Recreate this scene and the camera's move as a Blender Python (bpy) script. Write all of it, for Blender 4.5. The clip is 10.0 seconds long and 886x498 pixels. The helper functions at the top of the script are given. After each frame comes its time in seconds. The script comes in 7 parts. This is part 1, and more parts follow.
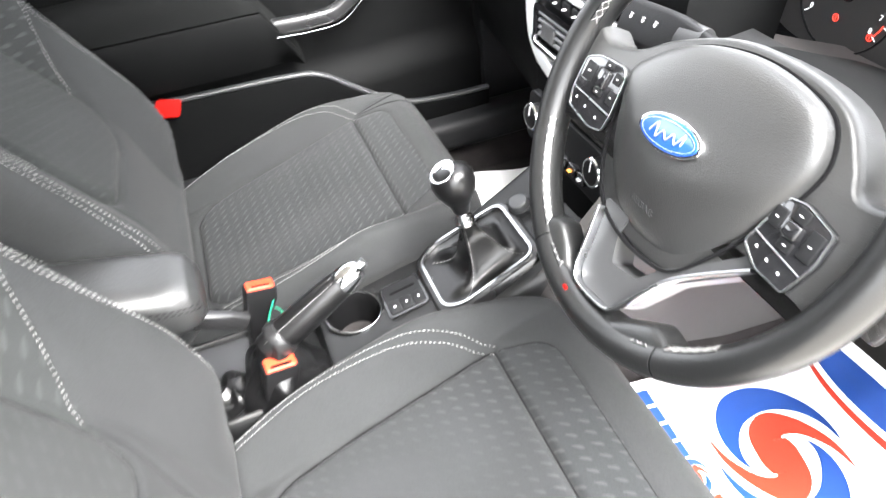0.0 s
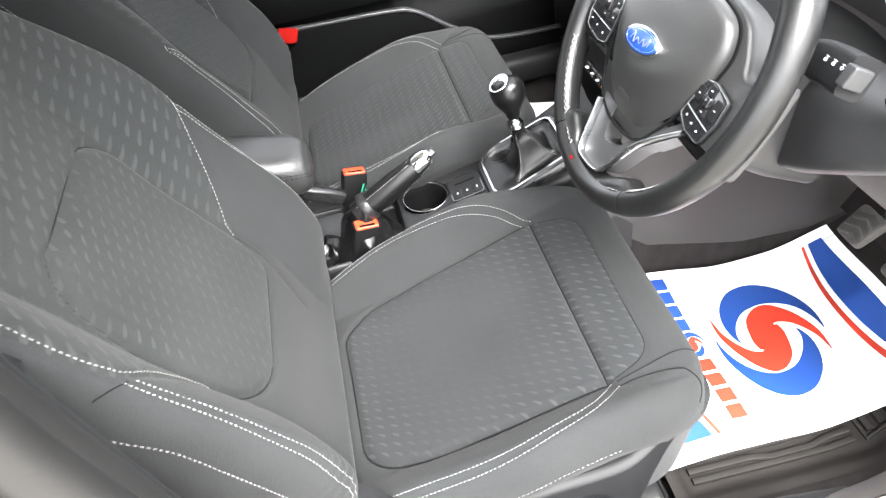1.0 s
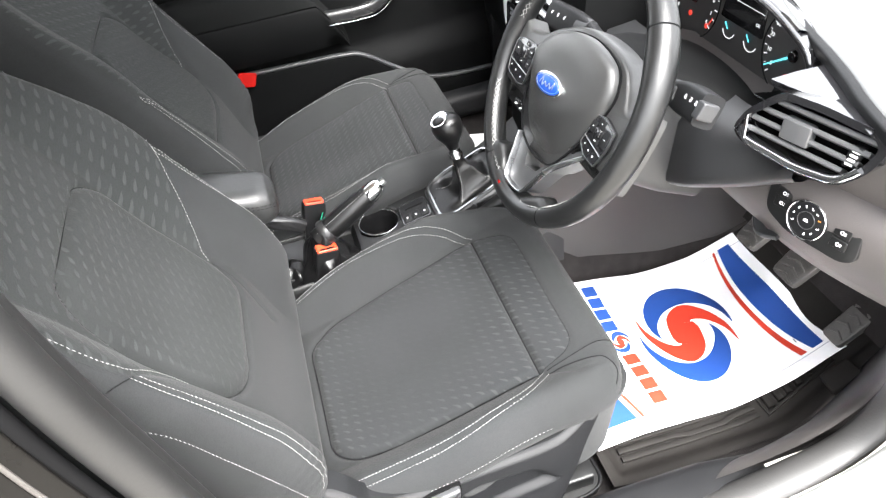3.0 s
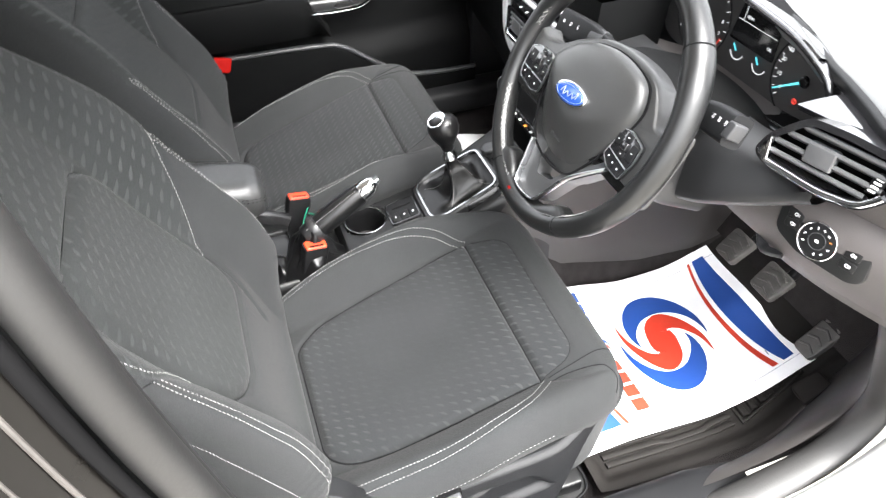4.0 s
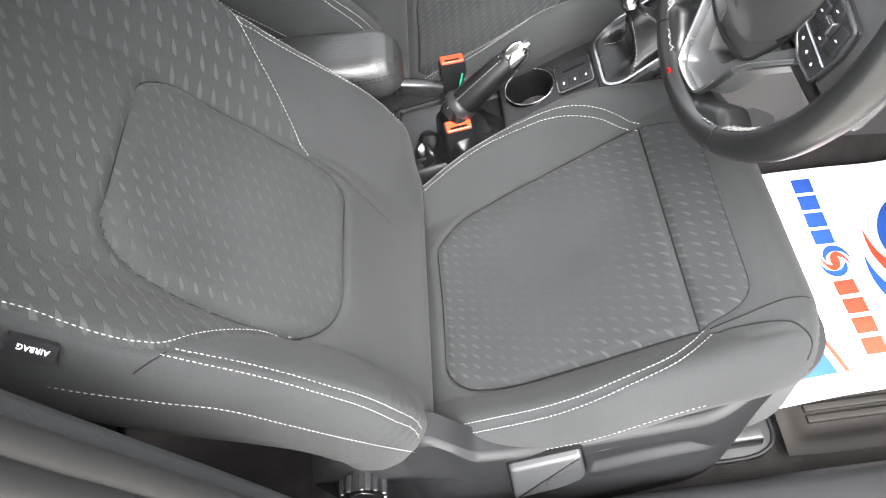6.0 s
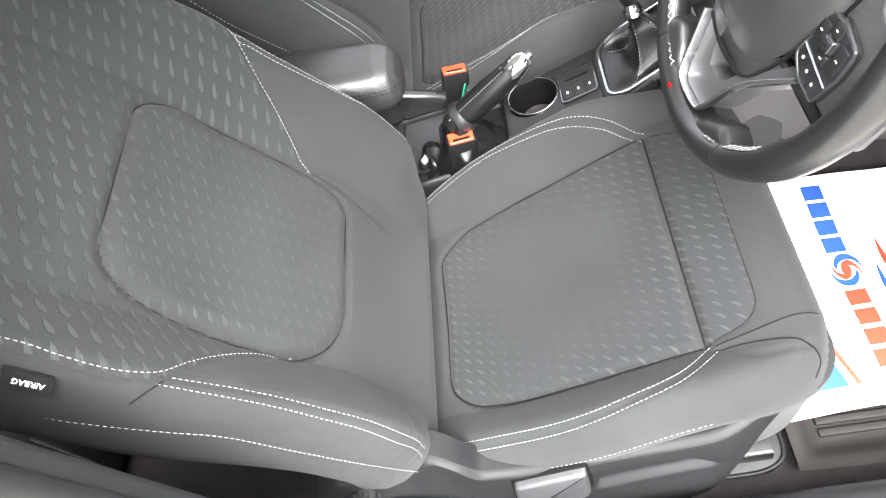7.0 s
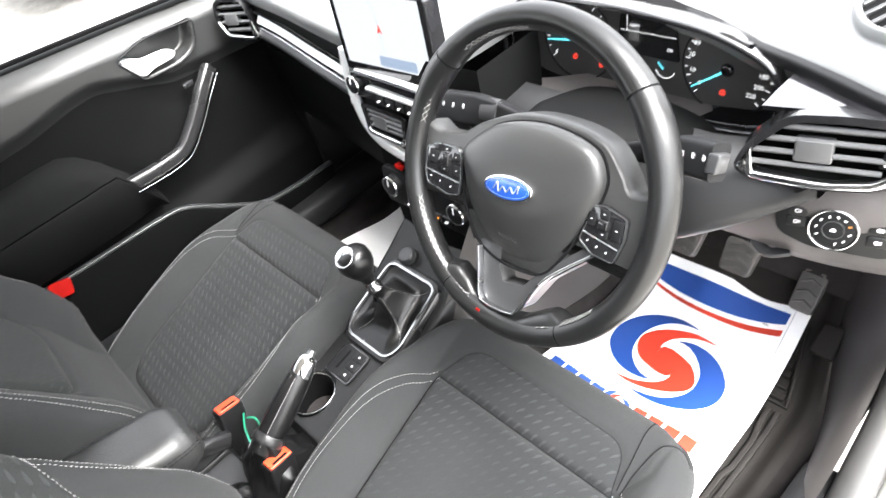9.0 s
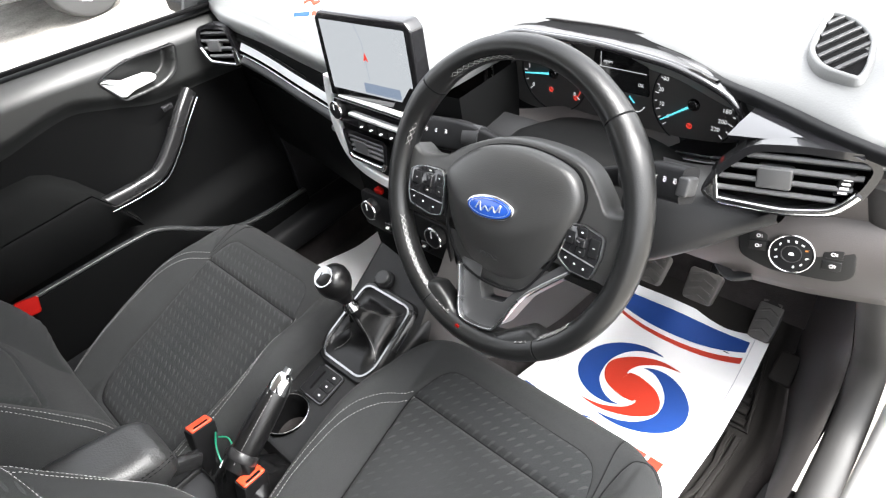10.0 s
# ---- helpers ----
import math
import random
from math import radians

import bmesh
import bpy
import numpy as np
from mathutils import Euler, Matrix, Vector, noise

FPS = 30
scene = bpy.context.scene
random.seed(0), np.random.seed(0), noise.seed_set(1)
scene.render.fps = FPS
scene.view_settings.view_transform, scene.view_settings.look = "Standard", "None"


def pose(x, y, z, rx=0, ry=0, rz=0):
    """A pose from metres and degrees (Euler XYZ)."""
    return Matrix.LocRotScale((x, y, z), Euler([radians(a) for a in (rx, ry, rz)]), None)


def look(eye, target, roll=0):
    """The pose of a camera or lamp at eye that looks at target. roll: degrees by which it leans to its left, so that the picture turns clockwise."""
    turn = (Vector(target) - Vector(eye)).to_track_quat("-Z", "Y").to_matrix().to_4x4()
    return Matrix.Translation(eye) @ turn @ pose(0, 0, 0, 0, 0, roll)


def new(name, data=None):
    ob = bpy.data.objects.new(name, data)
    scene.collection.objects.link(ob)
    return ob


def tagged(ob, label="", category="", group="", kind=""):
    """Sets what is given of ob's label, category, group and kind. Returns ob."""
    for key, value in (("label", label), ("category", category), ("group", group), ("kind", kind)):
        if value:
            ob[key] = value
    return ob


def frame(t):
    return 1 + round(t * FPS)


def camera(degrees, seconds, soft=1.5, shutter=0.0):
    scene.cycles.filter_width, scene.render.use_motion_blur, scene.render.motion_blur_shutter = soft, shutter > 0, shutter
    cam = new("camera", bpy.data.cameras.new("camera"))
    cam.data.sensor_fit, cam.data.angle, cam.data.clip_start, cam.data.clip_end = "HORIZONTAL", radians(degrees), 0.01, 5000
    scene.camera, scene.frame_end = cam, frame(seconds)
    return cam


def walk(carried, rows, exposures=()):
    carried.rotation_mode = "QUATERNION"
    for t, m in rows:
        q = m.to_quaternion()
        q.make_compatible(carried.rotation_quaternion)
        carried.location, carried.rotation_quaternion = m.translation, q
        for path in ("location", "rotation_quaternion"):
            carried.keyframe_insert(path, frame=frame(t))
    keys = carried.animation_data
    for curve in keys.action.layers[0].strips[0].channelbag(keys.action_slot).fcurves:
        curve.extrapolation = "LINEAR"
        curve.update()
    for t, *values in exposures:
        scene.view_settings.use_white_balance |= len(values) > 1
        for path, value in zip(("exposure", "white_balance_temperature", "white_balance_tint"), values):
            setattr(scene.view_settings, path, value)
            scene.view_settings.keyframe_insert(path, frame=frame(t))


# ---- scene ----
EXPOSURE = 3.62
STOPS = [(0.0, 0.85), (0.5, 0.5), (1.0, 0.25), (1.5, 0.28), (2.5, 0.14), (4.0, -0.05), (4.5, -0.12), (5.0, -0.25), (5.5, -0.07), (7.0, 0.4), (7.5, 0.46), (8.0, 0.65), (8.5, 0.58), (9.0, 0.15), (9.5, -0.48), (10.0, -0.56)]
cam = camera(65.8, 10.0, 1.2, 0.4)
PATH = [
    (0, (0.667, 0.233, 0.905), (-0.782, 0.654, -0.406), -6.7),
    (0.5, (0.8, 0.211, 0.954), (-0.624, 0.47, -0.426), -6.4),
    (1, (0.927, 0.215, 0.986), (-0.519, 0.355, -0.389), -10.3),
    (1.5, (0.997, 0.244, 1.0), (-0.5, 0.33, -0.323), -10.9),
    (2, (1.037, 0.264, 1.011), (-0.49, 0.312, -0.28), -11.1),
    (2.5, (1.058, 0.261, 1.044), (-0.426, 0.348, -0.294), -11.5),
    (2.7, (1.057, 0.252, 1.053), (-0.421, 0.408, -0.286), -11.1),
    (3.8, (1.001, 0.113, 1.077), (-0.417, 0.578, -0.254), -3.8),
    (4, (0.997, 0.117, 1.072), (-0.406, 0.574, -0.279), -2.0),
    (4.5, (0.956, 0.243, 1.043), (-0.344, 0.369, -0.472), -0.6),
    (5, (0.884, 0.317, 1.006), (-0.251, 0.053, -0.619), -14.4),
    (5.5, (0.841, 0.34, 0.995), (-0.275, -0.017, -0.626), -21.5),
    (5.7, (0.829, 0.343, 0.99), (-0.322, -0.053, -0.597), -27.4),
    (7, (0.792, 0.367, 0.992), (-0.351, -0.119, -0.576), -32.3),
    (7.5, (0.787, 0.364, 0.998), (-0.402, -0.108, -0.54), -31.8),
    (8, (0.758, 0.354, 1.067), (-0.614, 0.123, -0.37), -36.7),
    (8.5, (0.759, 0.251, 1.064), (-0.626, 0.559, -0.346), -29.6),
    (9, (0.762, 0.141, 1.079), (-0.523, 0.927, -0.236), -18.8),
    (9.5, (0.762, 0.108, 1.08), (-0.496, 1.005, -0.19), -15.9),
    (10, (0.773, 0.096, 1.084), (-0.475, 1.026, -0.171), -14.2),
]
walk(cam, [(t, look(eye, target, roll)) for t, eye, target, roll in PATH], [(t, EXPOSURE + e) for t, e in STOPS])

# ---- world and light: a bright overcast day, light through the open door and the glass ----
world = bpy.data.worlds.new("overcast_sky")
scene.world = world
world.use_nodes = True
wn = world.node_tree.nodes
wl = world.node_tree.links
wn.clear()
w_out = wn.new("ShaderNodeOutputWorld")
w_bg = wn.new("ShaderNodeBackground")
w_sky = wn.new("ShaderNodeTexSky")
w_sky.sky_type = "NISHITA"
w_sky.sun_disc = False
w_sky.sun_elevation = radians(56)
w_sky.sun_rotation = radians(69)
w_sky.dust_density = 4.0
w_sky.air_density = 1.0
w_hsv = wn.new("ShaderNodeHueSaturation")
w_hsv.inputs["Saturation"].default_value = 0.15
w_bg.inputs["Strength"].default_value = 0.145
wl.new(w_sky.outputs["Color"], w_hsv.inputs["Color"])
wl.new(w_hsv.outputs["Color"], w_bg.inputs["Color"])
wl.new(w_bg.outputs["Background"], w_out.inputs["Surface"])

sun = new("sun", bpy.data.lights.new("sun", "SUN"))
sun.data.energy = 2.2
sun.data.angle = radians(45)
sun.data.color = (1.0, 0.985, 0.96)
sun.matrix_world = look((1.36, 0.52, 2.22), (0, 0, 0))

# ---- mesh helpers ----
ORIGIN = {}


def thing(name, at, label, category, group="", kind=""):
    """An Empty at the base of a thing; its parts are given in world coordinates."""
    ob = new(name)
    ob.location = at
    ob.empty_display_size = 0.05
    ORIGIN[ob.name] = Vector(at)
    return tagged(ob, label, category, group, kind)


def mesh_of(name, verts, faces, mats, smooth=True, uvs=None, index=None, base=(0, 0, 0)):
    me = bpy.data.meshes.new(name)
    b = Vector(base)
    me.from_pydata([tuple(Vector(v) - b) for v in verts], [], [tuple(f) for f in faces])
    for m in mats:
        me.materials.append(m)
    if index is not None:
        me.polygons.foreach_set("material_index", index)
    if smooth:
        me.polygons.foreach_set("use_smooth", [True] * len(me.polygons))
    if uvs is not None:
        layer = me.uv_layers.new(name="uv")
        for loop in me.loops:
            layer.data[loop.index].uv = uvs[loop.vertex_index]
    me.update()
    return me


def fixed(me, angle=40):
    """Outward normals, and sharp edges past an angle."""
    bm = bmesh.new()
    bm.from_mesh(me)
    bmesh.ops.recalc_face_normals(bm, faces=bm.faces[:])
    lim = radians(angle)
    for e in bm.edges:
        if len(e.link_faces) == 2 and e.calc_face_angle(0) > lim:
            e.smooth = False
    bm.to_mesh(me)
    bm.free()
    return me


def part(name, shape, material, parent, label="", smooth=True, angle=40, normals=True):
    """One mesh object under a thing or under a part. shape: verts, faces and, at will, uvs."""
    top = parent
    while top.parent:
        top = top.parent
    base = ORIGIN.get(top.name, Vector())
    mats = material if isinstance(material, (list, tuple)) else [material]
    me = mesh_of(name, shape[0], shape[1], mats, smooth, shape[2] if len(shape) > 2 else None, shape[3] if len(shape) > 3 else None, base)
    if normals:
        fixed(me, angle)
    ob = new(name, me)
    ob.parent = parent
    if label:
        tagged(ob, label)
    return ob


def setting(name, shape, material, label, category, smooth=True, angle=40, kind="structure"):
    """A mesh of the setting, a top-level object."""
    mats = material if isinstance(material, (list, tuple)) else [material]
    me = mesh_of(name, shape[0], shape[1], mats, smooth, shape[2] if len(shape) > 2 else None, shape[3] if len(shape) > 3 else None)
    fixed(me, angle)
    return tagged(new(name, me), label, category, "", kind)


def joined(*shapes):
    verts, faces = [], []
    for s in shapes:
        n = len(verts)
        verts += list(s[0])
        faces += [tuple(i + n for i in f) for f in s[1]]
    return verts, faces


def moved(shape, m):
    return [m @ Vector(v) for v in shape[0]], shape[1]


def grid(fn, nu, nv):
    """A sheet: fn(u, v) with u and v from 0 to 1."""
    verts = [fn(i / nu, j / nv) for j in range(nv + 1) for i in range(nu + 1)]
    faces = [(j * (nu + 1) + i, j * (nu + 1) + i + 1, (j + 1) * (nu + 1) + i + 1, (j + 1) * (nu + 1) + i) for j in range(nv) for i in range(nu)]
    return verts, faces


def loft(loops, closed=True, caps=True):
    """A skin over rings of equally many points."""
    n = len(loops[0])
    verts = [tuple(p) for lp in loops for p in lp]
    faces = []
    for k in range(len(loops) - 1):
        for i in range(n if closed else n - 1):
            j = (i + 1) % n
            faces.append((k * n + i, k * n + j, (k + 1) * n + j, (k + 1) * n + i))
    if caps and closed:
        faces.append(tuple(range(n)))
        faces.append(tuple((len(loops) - 1) * n + i for i in reversed(range(n))))
    return verts, faces


def frames_along(pts, up=(0, 0, 1)):
    pts = [Vector(p) for p in pts]
    out = []
    for i, p in enumerate(pts):
        d = (pts[min(i + 1, len(pts) - 1)] - pts[max(i - 1, 0)]).normalized()
        side = d.cross(Vector(up))
        if side.length < 1e-4:
            side = d.cross(Vector((1, 0, 0)))
        side.normalize()
        out.append((p, d, side, side.cross(d).normalized()))
    return out


def tube(pts, rx, ry=None, n=12, up=(0, 0, 1), caps=True):
    """A tube along points; rx and ry: half width and half height, a number or a list."""
    ry = rx if ry is None else ry
    loops = []
    for i, (p, d, side, top) in enumerate(frames_along(pts, up)):
        a = rx[i] if isinstance(rx, (list, tuple)) else rx
        b = ry[i] if isinstance(ry, (list, tuple)) else ry
        loops.append([p + side * (a * math.cos(2 * math.pi * k / n)) + top * (b * math.sin(2 * math.pi * k / n)) for k in range(n)])
    return loft(loops, True, caps)


def bar(pts, w, h, r=0.25, up=(0, 0, 1)):
    """A bar of rounded rectangular section along points; w and h: half sizes, numbers or lists."""
    loops = []
    for i, (p, d, side, top) in enumerate(frames_along(pts, up)):
        a = w[i] if isinstance(w, (list, tuple)) else w
        b = h[i] if isinstance(h, (list, tuple)) else h
        c = r * min(a, b)
        ring = []
        for sx, sy, a0 in ((1, 1, 0), (-1, 1, 90), (-1, -1, 180), (1, -1, 270)):
            for q in (0, 30, 60, 90):
                t = radians(a0 + q)
                ring.append(p + side * (sx * (a - c) + c * math.cos(t)) + top * (sy * (b - c) + c * math.sin(t)))
        loops.append(ring)
    return loft(loops)


def catmull(pts, per=8, closed=False):
    """A smooth line through points."""
    pts = [Vector(p) for p in pts]
    n = len(pts)
    out = []
    for i in range(n if closed else n - 1):
        if closed:
            a, b, c, d = pts[i - 1], pts[i], pts[(i + 1) % n], pts[(i + 2) % n]
        else:
            a, b, c, d = pts[max(i - 1, 0)], pts[i], pts[i + 1], pts[min(i + 2, n - 1)]
        for k in range(per):
            t = k / per
            out.append(0.5 * ((2 * b) + (c - a) * t + (2 * a - 5 * b + 4 * c - d) * t * t + (3 * b - a - 3 * c + d) * t ** 3))
    if not closed:
        out.append(pts[-1])
    return out


def rounded(pts, r, steps=5):
    """A polygon (2D) with rounded corners; r: a number or one a corner."""
    n = len(pts)
    out = []
    for i in range(n):
        p, a, b = Vector(pts[i]), Vector(pts[i - 1]), Vector(pts[(i + 1) % n])
        rr = r[i] if isinstance(r, (list, tuple)) else r
        da, db = (a - p), (b - p)
        k = min(rr, da.length * 0.48, db.length * 0.48)
        s, e = p + da.normalized() * k, p + db.normalized() * k
        for j in range(steps + 1):
            t = j / steps
            out.append((1 - t) ** 2 * s + 2 * t * (1 - t) * p + t * t * e)
    return out


def inset2(pts, d):
    """A closed 2D line moved inwards by d (counter-clockwise)."""
    n = len(pts)
    area = sum(pts[i - 1][0] * pts[i][1] - pts[i][0] * pts[i - 1][1] for i in range(n))
    sg = 1 if area > 0 else -1
    out = []
    for i in range(n):
        t = (Vector(pts[(i + 1) % n]) - Vector(pts[i - 1]))
        t = t.normalized() if t.length > 1e-9 else Vector((1, 0))
        out.append(Vector(pts[i]) + Vector((-t.y, t.x)) * (d * sg))
    return out


def slab(outline, z0, z1, m=None, bevel=0.0):
    """A plate from a 2D outline, with a rounded upper edge; m: its pose."""
    m = m or Matrix()
    rings = [(0.0, z0)]
    if bevel:
        for k in range(4):
            t = radians(30 * k)
            rings.append((bevel * (1 - math.cos(t)), z1 - bevel + bevel * math.sin(t)))
    else:
        rings.append((0.0, z1))
    loops = []
    for d, z in rings:
        o = inset2(outline, d) if d > 0 else outline
        loops.append([m @ Vector((p[0], p[1], z)) for p in o])
    return loft(loops)


def frame_plate(outer, inner, z0, z1, m=None):
    """A flat ring between two 2D outlines of equally many points."""
    m = m or Matrix()
    loops = [[m @ Vector((p[0], p[1], z)) for p in o] for o, z in ((outer, z0), (outer, z1), (inner, z1), (inner, z0), (outer, z0))]
    return loft(loops, True, False)


def box(x0, x1, y0, y1, z0, z1, b=0.004):
    o = rounded([(x0, y0), (x1, y0), (x1, y1), (x0, y1)], b * 1.5, 3)
    b = min(b, (z1 - z0) * 0.45)
    loops = []
    for d, z in ((b, z0), (b * 0.3, z0 + b * 0.3), (0, z0 + b), (0, z1 - b), (b * 0.3, z1 - b * 0.3), (b, z1)):
        loops.append([Vector((p[0], p[1], z)) for p in (inset2(o, d) if d else o)])
    return loft(loops)


def disc(r0, r1, z0, z1, n=32, m=None, bevel=0.0):
    """A round plate or knob about z; r0 below, r1 above."""
    m = m or Matrix()
    rings = [(r0, z0), (r1, z1 - bevel)]
    if bevel:
        for k in (30, 60, 90):
            t = radians(k)
            rings.append((r1 - bevel * (1 - math.cos(t)), z1 - bevel + bevel * math.sin(t)))
    return loft([[m @ Vector((r * math.cos(2 * math.pi * k / n), r * math.sin(2 * math.pi * k / n), z)) for k in range(n)] for r, z in rings])


def ring(r, w, z, n=48, m=None, k=8):
    """A torus about z."""
    m = m or Matrix()
    verts, faces = [], []
    for i in range(n):
        a = 2 * math.pi * i / n
        for j in range(k):
            t = 2 * math.pi * j / k
            verts.append(m @ Vector(((r + w * math.cos(t)) * math.cos(a), (r + w * math.cos(t)) * math.sin(a), z + w * math.sin(t))))
            faces.append((i * k + j, ((i + 1) % n) * k + j, ((i + 1) % n) * k + (j + 1) % k, i * k + (j + 1) % k))
    return verts, faces


def stitches(path, normals, length=0.0034, gap=0.0022, w=0.00036):
    """Small threads laid along a line of points on a surface."""
    verts, faces = [], []
    acc, total = [0.0], 0.0
    for i in range(1, len(path)):
        total += (path[i] - path[i - 1]).length
        acc.append(total)

    def at(d):
        for i in range(1, len(acc)):
            if acc[i] >= d:
                f = (d - acc[i - 1]) / max(acc[i] - acc[i - 1], 1e-9)
                return path[i - 1].lerp(path[i], f), normals[i - 1].lerp(normals[i], f)
        return path[-1], normals[-1]

    d = 0.0
    while d + length < total:
        (a, na), (b, nb) = at(d), at(d + length)
        ax = (b - a).normalized()
        no = (na + nb).normalized()
        sd = ax.cross(no).normalized()
        lift = no * (w * 0.5)
        rings = []
        for f, k in ((0.0, 0.45), (0.25, 1.0), (0.75, 1.0), (1.0, 0.45)):
            c = a.lerp(b, f) + lift
            rings.append([c + (sd * math.cos(t) + no * math.sin(t)) * (w * k) for t in (0, 1.05, 2.09, 3.14, 4.19, 5.24)])
        s = loft(rings)
        n = len(verts)
        verts += s[0]
        faces += [tuple(i + n for i in f) for f in s[1]]
        d += length + gap
    return verts, faces


def smoothstep(a, b, x):
    t = min(max((x - a) / (b - a), 0.0), 1.0)
    return t * t * (3 - 2 * t)


def lerp_table(table, x):
    """A smooth line through the rows of a table, with no overshoot."""
    if x <= table[0][0]:
        return table[0][1]
    last = len(table) - 1
    if x >= table[last][0]:
        return table[last][1]
    k = next(i for i in range(last) if x <= table[i + 1][0])

    def slope(i):
        return (table[i + 1][1] - table[i][1]) / (table[i + 1][0] - table[i][0])

    def tangent(i):
        if i == 0 or i == last:
            return slope(0 if i == 0 else last - 1)
        a, b = slope(i - 1), slope(i)
        return 0.0 if a * b <= 0 else 2 * a * b / (a + b)

    (x0, y0), (x1, y1) = table[k], table[k + 1]
    w = x1 - x0
    t = (x - x0) / w
    return (y0 * (1 + 2 * t) * (1 - t) ** 2 + tangent(k) * w * t * (1 - t) ** 2 + y1 * t * t * (3 - 2 * t) + tangent(k + 1) * w * t * t * (t - 1))


def line_dist(poly, x, y):
    """Distance from a point to a 2D polyline."""
    best = 9.0
    for (ax, ay), (bx, by) in zip(poly, poly[1:]):
        dx, dy = bx - ax, by - ay
        t = min(max(((x - ax) * dx + (y - ay) * dy) / (dx * dx + dy * dy + 1e-12), 0), 1)
        best = min(best, math.hypot(x - ax - t * dx, y - ay - t * dy))
    return best


def inside(poly, x, y):
    c = False
    for i in range(len(poly)):
        (ax, ay), (bx, by) = poly[i - 1], poly[i]
        if (ay > y) != (by > y) and x < (bx - ax) * (y - ay) / (by - ay) + ax:
            c = not c
    return c

# ---- materials ----
def material(name, color, rough=0.6, metal=0.0, grain=0.0, grain_scale=400.0, fine=0.3, vary=0.12, vary_scale=6.0, coat=0.0, bump_dist=0.001, spec=0.5, sheen=0.0, weave=0.0):
    m = bpy.data.materials.new(name)
    m.use_nodes = True
    nt = m.node_tree
    b = nt.nodes["Principled BSDF"]
    b.inputs["Roughness"].default_value = rough
    b.inputs["Metallic"].default_value = metal
    b.inputs["Specular IOR Level"].default_value = spec
    b.inputs["Coat Weight"].default_value = coat
    b.inputs["Sheen Weight"].default_value = sheen
    tc = nt.nodes.new("ShaderNodeTexCoord")
    n1 = nt.nodes.new("ShaderNodeTexNoise")
    n1.inputs["Scale"].default_value = vary_scale
    n1.inputs["Detail"].default_value = 4
    nt.links.new(tc.outputs["Object"], n1.inputs["Vector"])
    n2 = nt.nodes.new("ShaderNodeTexNoise")
    n2.inputs["Scale"].default_value = grain_scale
    n2.inputs["Detail"].default_value = 2
    nt.links.new(tc.outputs["Object"], n2.inputs["Vector"])
    mix = nt.nodes.new("ShaderNodeMath")
    mix.operation = "MULTIPLY_ADD"
    nt.links.new(n1.outputs["Fac"], mix.inputs[0])
    mix.inputs[1].default_value = 1.0 - fine
    sc = nt.nodes.new("ShaderNodeMath")
    sc.operation = "MULTIPLY"
    sc.inputs[1].default_value = fine
    nt.links.new(n2.outputs["Fac"], sc.inputs[0])
    nt.links.new(sc.outputs[0], mix.inputs[2])
    ramp = nt.nodes.new("ShaderNodeValToRGB")
    c = Vector(color[:3])
    ramp.color_ramp.elements[0].position = 0.3
    ramp.color_ramp.elements[1].position = 0.7
    ramp.color_ramp.elements[0].color = (*(c * (1 - vary)), 1)
    ramp.color_ramp.elements[1].color = (*(c * (1 + vary)), 1)
    nt.links.new(mix.outputs[0], ramp.inputs["Fac"])
    nt.links.new(ramp.outputs["Color"], b.inputs["Base Color"])
    rr = nt.nodes.new("ShaderNodeMapRange")
    rr.inputs["To Min"].default_value = max(rough - 0.08, 0.02)
    rr.inputs["To Max"].default_value = min(rough + 0.08, 1.0)
    nt.links.new(n1.outputs["Fac"], rr.inputs["Value"])
    nt.links.new(rr.outputs["Result"], b.inputs["Roughness"])
    if grain:
        bp = nt.nodes.new("ShaderNodeBump")
        bp.inputs["Strength"].default_value = grain
        bp.inputs["Distance"].default_value = bump_dist
        if weave:
            vo = nt.nodes.new("ShaderNodeTexVoronoi")
            vo.inputs["Scale"].default_value = grain_scale
            nt.links.new(tc.outputs["Object"], vo.inputs["Vector"])
            nt.links.new(vo.outputs["Distance"], bp.inputs["Height"])
        else:
            nt.links.new(n2.outputs["Fac"], bp.inputs["Height"])
        nt.links.new(bp.outputs["Normal"], b.inputs["Normal"])
    return m


